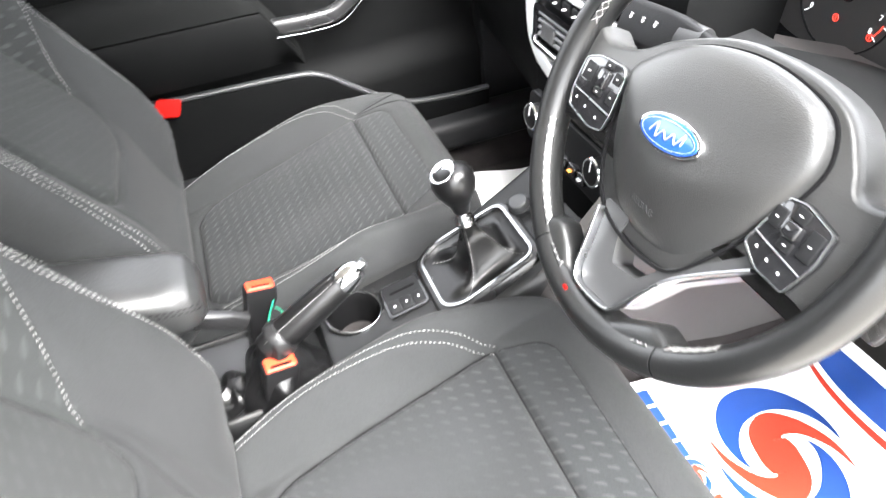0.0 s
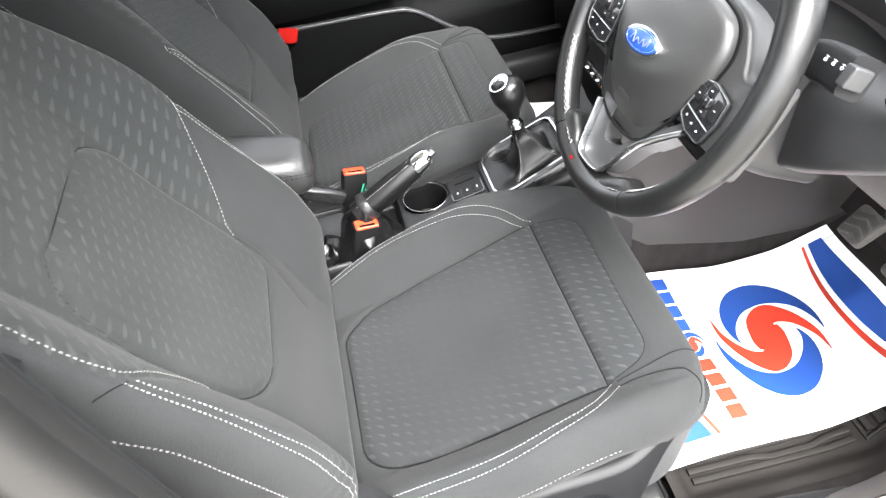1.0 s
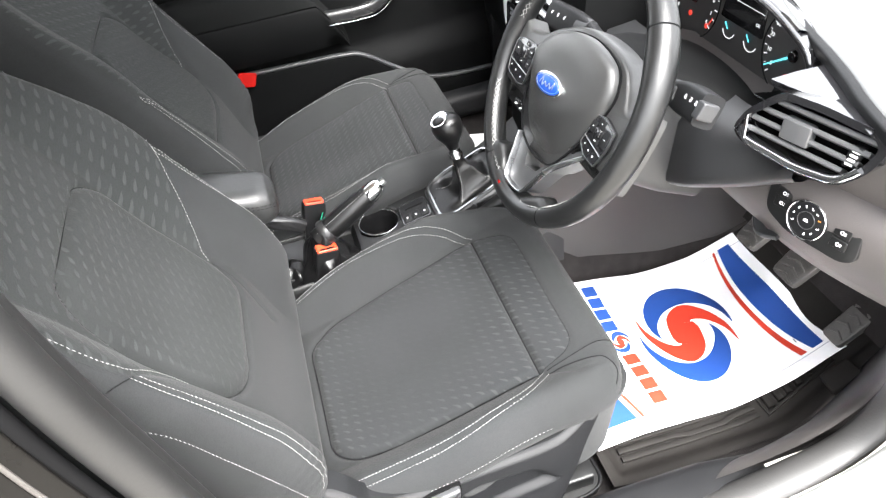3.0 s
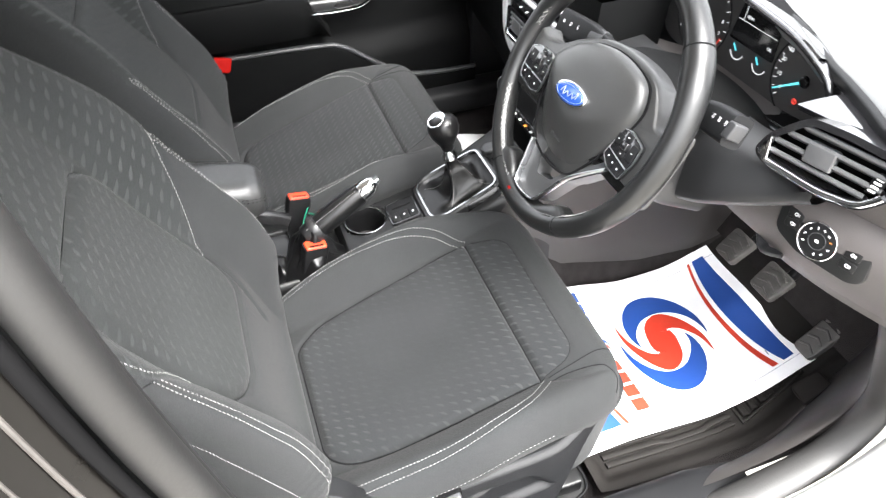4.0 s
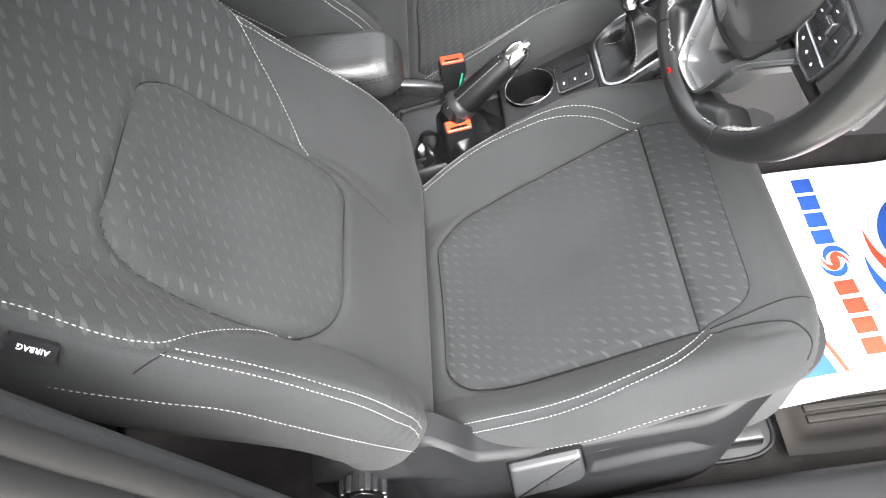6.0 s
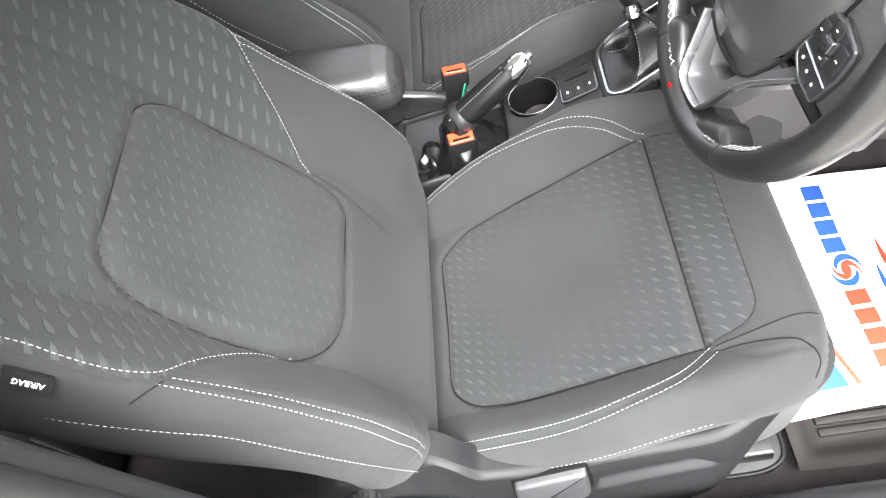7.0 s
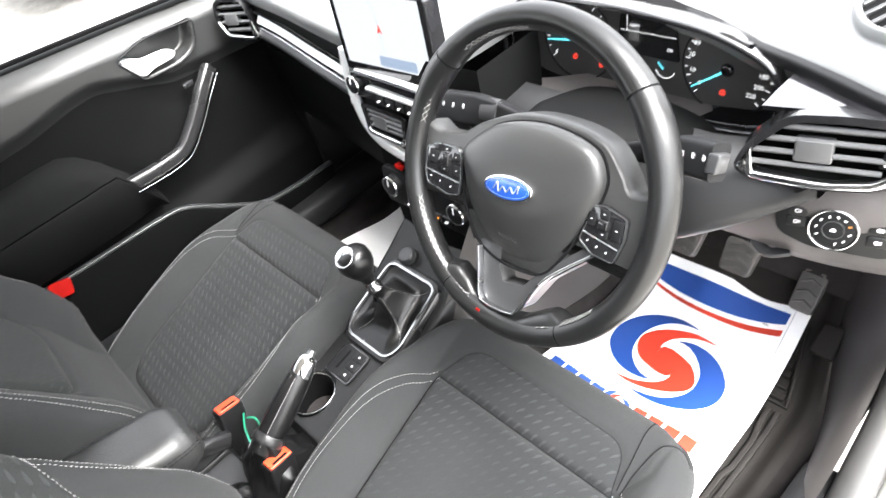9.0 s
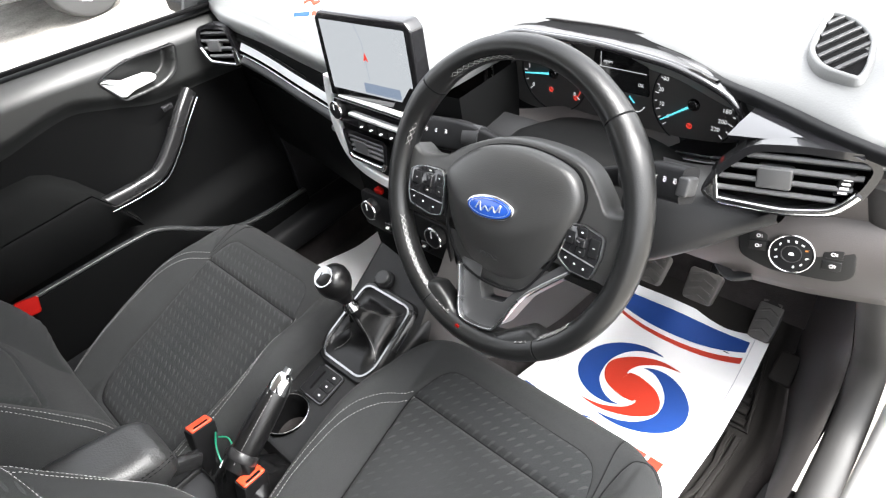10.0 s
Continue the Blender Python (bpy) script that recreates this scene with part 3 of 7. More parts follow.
part("wire", tube(catmull([(0.713, 0.016, 0.548), (0.708, 0.024, 0.545), (0.706, 0.026, 0.534), (0.708, 0.025, 0.522), (0.714, 0.018, 0.518)], 5), 0.0010, None, 6), ARM_GREY, clip)
part("foot", box(0.712, 0.722, 0.004, 0.016, 0.496, 0.510, 0.002), ARM_GREY, clip)
plug = thing("body_plug", (0.727, 0.012, 0.455), "round rubber plug in the painted pillar", "plug")
part("disc", disc(0.010, 0.008, 0.0, 0.004, 20, Matrix.Translation((0.727, 0.012, 0.455)) @ Matrix.Rotation(radians(-90), 4, "X"), 0.002), SEAL, plug)

# ---- the two front seats ----
RECLINE = radians(33)
SEAT_X = 0.315


def cushion_width(y):
    w = lerp_table([(0.02, 0.200), (0.15, 0.228), (0.30, 0.240), (0.44, 0.230)], y)
    if y > 0.44:
        t = min((y - 0.44) / 0.118, 1.0)
        w = 0.165 + (w - 0.165) * math.sqrt(max(1 - t ** 2.4, 0))
    return w


CUSHION_Z = [(0.00, 0.150), (0.10, 0.168), (0.26, 0.212), (0.43, 0.266), (0.51, 0.284), (0.60, 0.287)]


def cushion_insert_half(y):
    return 0.140 + (y - 0.10) * (0.160 - 0.140) / 0.33


CUSH_OUT = rounded([(-0.105, 0.106), (0.112, 0.110), (0.140, 0.142), (0.152, 0.200), (0.158, 0.430), (-0.156, 0.430), (-0.149, 0.240), (-0.137, 0.150)], [0.02, 0.02, 0.02, 0.04, 0.004, 0.004, 0.04, 0.02], 6)
CUSH_FRONT = rounded([(-0.153, 0.430), (0.157, 0.430), (0.140, 0.492), (-0.128, 0.494)], [0.004, 0.004, 0.03, 0.03], 6)
CUSH_OUT_T = [(p[0], p[1]) for p in CUSH_OUT]
CUSH_FRONT_T = [(p[0], p[1]) for p in CUSH_FRONT]
SEAM_OUTER = [(0.163, 0.437), (0.193, 0.394), (0.208, 0.329), (0.213, 0.263), (0.209, 0.192), (0.200, 0.115), (0.190, 0.03)]
SEAM_INNER = [(-0.154, 0.430), (-0.182, 0.385), (-0.203, 0.31), (-0.208, 0.22), (-0.196, 0.13), (-0.176, 0.03)]
SEAM_NOSE = [(0.157, 0.430), (0.185, 0.475), (0.182, 0.53)]


def cushion_top(p, y):
    z = lerp_table(CUSHION_Z, y)
    e = cushion_insert_half(max(y, 0.1)) + 0.006
    w = cushion_width(y)
    fade = smoothstep(0.55, 0.33, y) * (0.55 + 0.45 * smoothstep(0.02, 0.2, y))
    q = (abs(p) - e) / max(w - e, 0.02)
    if q > 0:
        z += (0.044 if p > 0 else 0.062) * fade * math.sin(min(q, 1.0) * math.pi * 0.62)
    # soft dip of the middle
    z -= 0.010 * (1 - smoothstep(0, 0.12, abs(p))) * smoothstep(0.02, 0.15, y) * smoothstep(0.45, 0.3, y)
    return z


def cushion_pt(p, y):
    """Height of the cushion's skin, with its seams and rounded rim."""
    z = cushion_top(p, y)
    w = cushion_width(y)
    q = max((abs(p) - (w - 0.045)) / 0.045, 0.0)
    f = max((y - 0.512) / 0.046, 0.0)
    r = min(math.sqrt(q * q + f * f), 1.0)
    z -= 0.055 * (1 - math.sqrt(max(1 - r * r, 0.0)))
    d = line_dist(CUSH_OUT_T + CUSH_OUT_T[:1], p, y)
    z -= 0.0060 * math.exp(-(d / 0.0042) ** 2) + 0.0016 * math.exp(-(line_dist(CUSH_FRONT_T + CUSH_FRONT_T[:1], p, y) / 0.004) ** 2)
    if inside(CUSH_OUT_T, p, y):
        z += 0.004 * smoothstep(0.0, 0.012, d)
    z -= 0.0022 * math.exp(-(min(line_dist(SEAM_OUTER, p, y), line_dist(SEAM_INNER, p, y), line_dist(SEAM_NOSE, p, y)) / 0.004) ** 2)
    return z


BACK_IN = rounded([(-0.084, 0.150), (0.090, 0.147), (0.128, 0.168), (0.150, 0.202), (0.151, 0.262), (0.141, 0.340), (0.128, 0.392), (0.100, 0.422), (-0.100, 0.426), (-0.123, 0.392), (-0.119, 0.300), (-0.108, 0.195)], [0.03, 0.02, 0.02, 0.02, 0.05, 0.05, 0.02, 0.02, 0.02, 0.03, 0.05, 0.03], 5)
BACK_IN_T = [(p[0], p[1]) for p in BACK_IN]
SEAM_B_IN = [(-0.236, 0.352), (-0.196, 0.310), (-0.160, 0.262), (-0.136, 0.229), (-0.115, 0.203)]
SEAM_B_IN2 = [(-0.115, 0.203), (-0.108, 0.165), (-0.094, 0.121), (-0.085, 0.07)]
SEAM_B_OUT = [(0.216, 0.57), (0.223, 0.474), (0.230, 0.433), (0.233, 0.400), (0.230, 0.371), (0.222, 0.350), (0.204, 0.327), (0.186, 0.300), (0.168, 0.265), (0.158, 0.232), (0.151, 0.205)]
SEAM_B_DBL = [(0.223, 0.345), (0.219, 0.300), (0.218, 0.246), (0.220, 0.186), (0.221, 0.117), (0.221, 0.080), (0.219, 0.040)]
SEAM_B_DBL2 = [(0.232, 0.357), (0.229, 0.299), (0.228, 0.244), (0.229, 0.182), (0.230, 0.111), (0.229, 0.080), (0.226, 0.040)]


def back_width(s):
    return lerp_table([(-0.024, 0.205), (0.01, 0.226), (0.06, 0.237), (0.20, 0.243), (0.36, 0.252), (0.48, 0.244), (0.62, 0.205), (0.70, 0.16)], s)


def back_front(p, s):
    """How far the backrest's skin stands forward of its middle plane."""
    w = back_width(s)
    e = 0.124 if p < 0 else 0.150
    h = -0.012 + 0.012 * smoothstep(0.30, 0.45, s) - 0.034 * smoothstep(0.17, 0.0, s)
    fade = smoothstep(-0.02, 0.08, s) * (1 - 0.55 * smoothstep(0.36, 0.60, s))
    q = (abs(p) - e) / max(w - e, 0.02)
    if q > 0:
        h += 0.052 * fade * math.sin(min(q, 1.0) * math.pi * 0.58)
    rim = 0.030
    r = max((abs(p) - (w - rim)) / rim, 0.0)
    f = max((s - 0.66) / 0.06, 0.0) + max((0.006 - s) / 0.03, 0.0)
    r = min(math.sqrt(r * r + f * f), 1.0)
    h -= 0.040 * (1 - math.sqrt(max(1 - r * r, 0.0)))
    d = line_dist(BACK_IN_T + BACK_IN_T[:1], p, s)
    h -= 0.006 * math.exp(-(d / 0.004) ** 2)
    if inside(BACK_IN_T, p, s):
        h += 0.007 * smoothstep(0.0, 0.02, d)
    # creased cloth at the foot of the outer bolster
    h += 0.0011 * math.sin(430 * s + 30 * p) * smoothstep(0.165, 0.20, p) * smoothstep(0.02, 0.05, s) * smoothstep(0.15, 0.08, s)
    d2 = min(line_dist(SEAM_B_IN, p, s), line_dist(SEAM_B_IN2, p, s), line_dist(SEAM_B_OUT, p, s), line_dist(SEAM_B_DBL, p, s) + 0.004)
    h -= 0.0035 * math.exp(-(d2 / 0.005) ** 2)
    return h


def back_zone(p, s):
    if inside(BACK_IN_T, p, s):
        return 1
    if s < 0.19:
        return 0
    lim = lerp_table([(0.203, -0.115), (0.229, -0.136), (0.262, -0.160), (0.310, -0.196), (0.352, -0.26)], s)
    lim = max(lim, 0.012 - back_width(s))
    out = lerp_table([(0.205, 0.151), (0.232, 0.158), (0.265, 0.168), (0.300, 0.186), (0.327, 0.204), (0.350, 0.222), (0.371, 0.230), (0.400, 0.233), (0.474, 0.223), (0.57, 0.216)], s)
    return 2 if lim < p < out else 0


TRIM_HI = [(-0.066, 0.205), (-0.027, 0.226), (0.054, 0.218), (0.080, 0.240), (0.098, 0.252), (0.128, 0.236), (0.155, 0.208), (0.214, 0.199), (0.294, 0.205), (0.381, 0.209), (0.45, 0.220), (0.476, 0.228), (0.492, 0.230)]
TRIM_LO = [(-0.066, 0.110), (-0.032, 0.030), (0.018, 0.008), (0.112, 0.008), (0.237, 0.006), (0.328, 0.026), (0.415, 0.062), (0.45, 0.106), (0.468, 0.150), (0.480, 0.180), (0.492, 0.212)]
TRIM_LIP = [(-0.066, 0.200), (0.044, 0.188), (0.134, 0.132), (0.155, 0.130)]
TRIM_HOLLOW = [(-0.064, 0.196), (0.044, 0.186), (0.132, 0.130), (0.090, 0.085), (0.043, 0.050), (-0.022, 0.032), (-0.064, 0.120)]
TRIM_FRONT = [(0.264, 0.160), (0.300, 0.176), (0.383, 0.171), (0.429, 0.114), (0.351, 0.103), (0.264, 0.082)]


def span(a, b, n):
    return [a + (b - a) * i / n for i in range(n + 1)]


def front_seat(cx, side, label, near=True, dy=0.0):
    """A bucket-sided front seat; side +1: its door side lies towards +x."""
    seat = thing("front_seat", (cx, 0.25, 0.0), label, "car seat", "front seats")

    def C(p, y, z):
        return Vector((cx + side * p, y + dy, z))

    def B(p, s, h):
        y = 0.14 + dy - s * math.sin(RECLINE) + h * math.cos(RECLINE)
        z = 0.246 + s * math.cos(RECLINE) + h * math.sin(RECLINE)
        return Vector((cx + side * p, y, z))

    def zones(nu, nv, place, zone, uv, n_zones, skirt):
        """Splits one skin into a mesh for each zone of cloth."""
        pts, uvs = {}, {}
        for j in range(nv + 1):
            for i in range(nu + 1):
                pts[i, j] = place(i / nu, j / nv)
                uvs[i, j] = uv(i / nu, j / nv)
        out = []
        for zn in range(n_zones):
            idx, V, F, T = {}, [], [], []

            def vid(k):
                if k not in idx:
                    idx[k] = len(V)
                    V.append(pts[k])
                    T.append(uvs[k])
                return idx[k]

            for j in range(nv):
                for i in range(nu):
                    if zone((i + 0.5) / nu, (j + 0.5) / nv) == zn:
                        F.append([vid(k) for k in ((i, j), (i + 1, j), (i + 1, j + 1), (i, j + 1))])
            if zn == 0:
                edge = [(i, 0) for i in range(nu)] + [(nu, j) for j in range(nv)] + [(i, nv) for i in range(nu, 0, -1)] + [(0, j) for j in range(nv, 0, -1)]
                prev = [vid(k) for k in edge]
                for depth in skirt:
                    cur = []
                    for k in edge:
                        V.append(depth(pts[k], uvs[k]))
                        T.append(uvs[k])
                        cur.append(len(V) - 1)
                    m = len(edge)
                    F += [[prev[a], prev[(a + 1) % m], cur[(a + 1) % m], cur[a]] for a in range(m)]
                    prev = cur
                F.append(prev)
            out.append((V, F, T))
        return out

    # cushion
    def cu(u):
        t = 2 * u - 1
        return 0.72 * t + 0.28 * math.sin(t * math.pi / 2)

    y0, y1 = 0.0, 0.558

    def yy(v):
        return y0 + (y1 - y0) * (0.8 * v + 0.2 * math.sin(v * math.pi / 2))

    def c_uv(u, v):
        y = yy(v)
        return (cushion_width(y) * cu(u), y)

    def c_place(u, v):
        p, y = c_uv(u, v)
        return C(p, y, cushion_pt(p, y))

    def c_zone(u, v):
        p, y = c_uv(u, v)
        return 1 if inside(CUSH_OUT_T, p, y) else (2 if inside(CUSH_FRONT_T, p, y) else 0)

    sk = [lambda q, t: Vector((cx + (q.x - cx) * 1.0, q.y, q.z - 0.010)), lambda q, t: Vector((cx + (q.x - cx) * 0.98, q.y - 0.006, q.z - 0.020)),
          lambda q, t: Vector((cx + (q.x - cx) * 0.94, 0.27 + (q.y - 0.27) * 0.93, 0.085))]
    shapes = zones(132, 132, c_place, c_zone, c_uv, 3, sk)
    cushion = part("cushion", shapes[0], CLOTH, seat, "plain grey cloth cushion with raised side bolsters", angle=70)
    part("cushion_panel", shapes[1], CLOTH_WORN if near else CLOTH_CUSHION, cushion, "grey cloth panel with pale flecks", angle=80)
    part("front_panel", shapes[2], CLOTH_CUSHION, cushion, "grey cloth panel with pale flecks", angle=80)

    # backrest
    def b_uv(u, v):
        s = -0.024 + 0.739 * v
        return (back_width(s) * cu(u), s)

    def b_place(u, v):
        p, s = b_uv(u, v)
        return B(p, s, back_front(p, s))

    def b_zone(u, v):
        return back_zone(*b_uv(u, v))

    def deeper(k, w):
        def fn(q, t):
            h = back_front(*t)
            return B(t[0] * w, min(max(t[1], -0.022), 0.715), h - k)
        return fn

    bs = zones(132, 170, b_place, b_zone, b_uv, 3, [deeper(0.02, 1.015), deeper(0.05, 1.02), deeper(0.09, 0.99), deeper(0.12, 0.93)])
    back = part("backrest", bs[0], CLOTH, seat, "plain grey cloth backrest with raised side bolsters", angle=70)
    part("backrest_panel", bs[1], CLOTH_INSERT, back, "grey cloth panel with pale flecks", angle=80)
    part("upper_panel", bs[2], CLOTH_UPPER, back, "grey cloth with large pale flecks", angle=80)

    # threads
    def on_cushion(line, off=0.0, raw=False):
        pts = [Vector((x, y, 0)) for x, y in line] if raw else catmull([(x, y, 0) for x, y in line], 14)
        path, nor = [], []
        for i, q in enumerate(pts):
            t = (pts[min(i + 1, len(pts) - 1)] - pts[max(i - 1, 0)]).normalized()
            p, y = q.x - t.y * off, q.y + t.x * off
            w = cushion_width(y)
            p = max(min(p, w), -w)
            e = 0.002
            n = Vector((-(cushion_top(p + e, y) - cushion_top(p - e, y)) / (2 * e) * side, -(cushion_top(p, y + e) - cushion_top(p, y - e)) / (2 * e), 1)).normalized()
            path.append(C(p, y, cushion_pt(p, y) + 0.0004))
            nor.append(n)
        return path, nor

    def on_back(line, off=0.0, raw=False):
        pts = [Vector((x, y, 0)) for x, y in line] if raw else catmull([(x, y, 0) for x, y in line], 14)
        path, nor = [], []
        nrm = Vector((0, math.cos(RECLINE), math.sin(RECLINE)))
        for i, q in enumerate(pts):
            t = (pts[min(i + 1, len(pts) - 1)] - pts[max(i - 1, 0)]).normalized()
            p, s = q.x - t.y * off, q.y + t.x * off
            w = back_width(s)
            p = max(min(p, w), -w)
            e = 0.003
            dp = (back_front(min(p + e, w), s) - back_front(max(p - e, -w), s)) / (2 * e)
            dp = max(min(dp, 3), -3)
            n = (nrm - Vector((side * dp, 0, 0))).normalized()
            path.append(B(p, s, back_front(p, s)) + n * 0.0004)
            nor.append(n)
        return path, nor

    for line, off, par, fn in ((SEAM_OUTER, 0.005, cushion, on_cushion), (SEAM_OUTER, -0.006, cushion, on_cushion), (SEAM_INNER, 0.004, cushion, on_cushion), (SEAM_INNER, -0.005, cushion, on_cushion),
                               (SEAM_B_IN, 0.004, back, on_back), (SEAM_B_OUT, -0.005, back, on_back), (SEAM_B_DBL, 0.0, back, on_back), (SEAM_B_DBL2, 0.0, back, on_back),
                               ([(-a, b) for a, b in SEAM_B_DBL], 0.0, back, on_back), ([(-a, b) for a, b in SEAM_B_DBL2], 0.0, back, on_back)):
        part("stitching", stitches(*fn(line, off)), THREAD, par, "line of white stitching", smooth=False, normals=False)

    def seam_line(fn, line, par, r=0.0011, lift=0.0, raw=False):
        path, nor = fn(line, 0.0, raw)
        part("seam", tube([q + n * lift for q, n in zip(path, nor)], r, None, 5), SEAM, par, "dark sewn seam", normals=False)

    def dense(poly):
        out_ = []
        for a, b in zip(poly, poly[1:] + poly[:1]):
            k = max(int(math.hypot(b[0] - a[0], b[1] - a[1]) / 0.006), 1)
            out_ += [(a[0] + (b[0] - a[0]) * i / k, a[1] + (b[1] - a[1]) * i / k) for i in range(k)]
        return out_ + [poly[0]]

    seam_line(on_cushion, dense(CUSH_OUT_T), cushion, 0.0017, raw=True)
    seam_line(on_cushion, dense(CUSH_FRONT_T), cushion, 0.0005, raw=True)
    seam_line(on_cushion, [(0.160, 0.440), (0.156, 0.478), (0.150, 0.515), (0.146, 0.546)], cushion, 0.0007)
    seam_line(on_cushion, [(0.166, 0.438), (0.168, 0.474), (0.176, 0.515), (0.192, 0.532), (0.208, 0.524)], cushion, 0.0009)
    seam_line(on_back, dense(BACK_IN_T), back, 0.0009, raw=True)
    seam_line(on_back, SEAM_B_IN2, back, 0.0005)
    seam_line(on_back, [(0.228, 0.352), (0.240, 0.364), (0.247, 0.371)], back, 0.0007)

    def side_line(pts, par, place):
        path = [place(*q) for q in catmull(pts, 10)]
        part("stitching", stitches(path, [Vector((side * (1 if pts[0][0] > 0 else -1), 0.2, 0.2)).normalized()] * len(path)), THREAD, par, "line of white stitching", smooth=False, normals=False)

    side_line([(0.2400, 0.54, -0.030), (0.2490, 0.457, -0.023), (0.2535, 0.416, -0.018), (0.2555, 0.375, -0.008), (0.2550, 0.332, 0.000), (0.2525, 0.281, 0.006), (0.2515, 0.218, 0.000), (0.2490, 0.145, -0.010), (0.2440, 0.085, -0.022), (0.2370, 0.030, -0.036)], back, B)
    inner = [(-1.021 * back_width(s) - 0.0006, s, back_front(-back_width(s), s) - 0.036) for s in span(0.08, 0.58, 40)]
    side_line(inner, back, B)
    hem = [C(cushion_width(y) + 0.0006, y, cushion_pt(cushion_width(y), y) + 0.004) for y in span(0.06, 0.42, 30)]
    part("stitching", stitches(hem, [Vector((side, 0, 0.2)).normalized()] * len(hem), 0.003, 0.003, 0.0003), THREAD, cushion, "line of white stitching", smooth=False, normals=False)

    # side trim, lever and recliner on the door side
    if near:
        m = Matrix(((0, 0, side, cx), (1, 0, 0, 0), (0, 1, 0, 0), (0, 0, 0, 1)))

        def relief(y, z):
            d = 0.242 - 0.022 * smoothstep(0.40, 0.492, y) ** 1.5
            hi = lerp_table(TRIM_HI, y)
            d -= 0.010 * smoothstep(hi - 0.010, hi, z) + 0.006 * smoothstep(0.02, -0.06, y)
            if y < 0.155:
                d -= 0.014 * smoothstep(0.15, 0.10, y) * smoothstep(lerp_table(TRIM_LIP, y), hi, z)
            if inside(TRIM_HOLLOW, y, z):
                d -= 0.024 * smoothstep(0.0, 0.005, line_dist(TRIM_HOLLOW[:3], y, z)) * smoothstep(0.0, 0.055, line_dist(TRIM_HOLLOW[2:], y, z))
            if inside(TRIM_FRONT, y, z):
                d -= 0.012 * smoothstep(0.0, 0.022, line_dist(TRIM_FRONT[:3], y, z)) * smoothstep(0.0, 0.014, line_dist(TRIM_FRONT[2:], y, z)) * smoothstep(0.264, 0.28, y)
            if y > 0.155:
                low = lerp_table([(0.155, 0.05), (0.264, 0.082), (0.351, 0.103), (0.429, 0.114), (0.48, 0.12)], y)
                d += 0.014 * smoothstep(low, low - 0.05, z) * smoothstep(0.17, 0.24, y) * smoothstep(0.46, 0.38, y)
            return d

        def trim_pt(u, v):
            y = -0.066 + 0.558 * u
            z = lerp_table(TRIM_LO, y) + (lerp_table(TRIM_HI, y) - lerp_table(TRIM_LO, y)) * v
            return tuple(m @ Vector((y, z, relief(y, z))))

        nu, nv = 130, 84
        tv, tf = grid(trim_pt, nu, nv)
        edge = [i for i in range(nu)] + [nu + j * (nu + 1) for j in range(nv)] + [nv * (nu + 1) + i for i in range(nu, 0, -1)] + [j * (nu + 1) for j in range(nv, 0, -1)]
        back0 = len(tv)
        tv += [(tv[k][0] - side * 0.030, tv[k][1], tv[k][2]) for k in edge]
        tf += [(edge[a], edge[(a + 1) % len(edge)], back0 + (a + 1) % len(edge), back0 + a) for a in range(len(edge))]
        part("side_trim", (tv, tf), PLASTIC, seat, "dark grey plastic seat side trim with a hollow round the knob", angle=40)
        lev = rounded([(0.163, 0.060), (0.233, 0.083), (0.262, 0.108), (0.267, 0.125), (0.273, 0.198), (0.184, 0.181)], [0.006, 0.03, 0.008, 0.01, 0.006, 0.006], 4)
        part("lever_gap", slab([q + (q - Vector((0.22, 0.13))).normalized() * 0.004 for q in lev], 0.230, 0.2440, m, 0.0005), DARK, seat, "dark gap round the lever")
        lever = part("height_lever", slab(lev, 0.236, 0.254, m, 0.005), PLASTIC_GREY, seat, "grey plastic height lever")
        part("crease", tube([m @ q for q in catmull([(0.214, 0.105, 0.2538), (0.222, 0.128, 0.2538), (0.240, 0.146, 0.2538), (0.262, 0.158, 0.2538)], 5)], 0.0008, None, 6), PLASTIC, lever)
        km = Matrix(((0, 0, 1, cx), (1, 0, 0, -0.002), (0, 1, 0, 0.186), (0, 0, 0, 1)))
        knob = part("recline_knob", disc(0.027, 0.025, 0.214, 0.258, 32, km, 0.004), BLACK, seat, "ribbed black recliner knob")
        part("knob_face", disc(0.017, 0.016, 0.255, 0.2595, 32, km, 0.001), GLOSS_SOFT, knob)
        for k in range(10):
            a = 2 * math.pi * k / 10
            part("rib", bar([km @ Vector((0.0270 * math.cos(a), 0.0270 * math.sin(a), z)) for z in (0.238, 0.2575)], 0.0042, 0.0042, 0.6, up=(0, 0.3, 1)), GLOSS, knob)
            part("rib_edge", bar([km @ Vector((0.0275 * math.cos(a), 0.0275 * math.sin(a), z)) for z in (0.2560, 0.2590)], 0.0030, 0.0030, 0.6, up=(0, 0.3, 1)), DARK_CHROME, knob, "bright edge of the rib")
        q0, q1 = B(0.241, 0.468, 0.026), B(0.243, 0.428, 0.028)
        ax = (q1 - q0).normalized()
        out = (Vector((0.80, 0, 0)) + Vector((0, math.cos(RECLINE), math.sin(RECLINE))) * 0.6).normalized()
        sd = ax.cross(out).normalized()
        tm = Matrix(((-ax.x, sd.x, out.x, 0), (-ax.y, sd.y, out.y, 0), (-ax.z, sd.z, out.z, 0), (0, 0, 0, 1)))
        tm.translation = (q0 + q1) / 2 + out * 0.007
        tag = part("airbag_tag", slab(rounded([(-0.018, -0.0075), (0.018, -0.0075), (0.018, 0.0075), (-0.018, 0.0075)], 0.0015, 3), -0.006, 0.001, tm), PLASTIC, back, "small dark woven tag with white lettering")
        word(tag, "AIRBAG", 0.0066, tm @ Matrix.Translation((-0.0128, -0.0024, 0.0013)), WHITE_MARK)
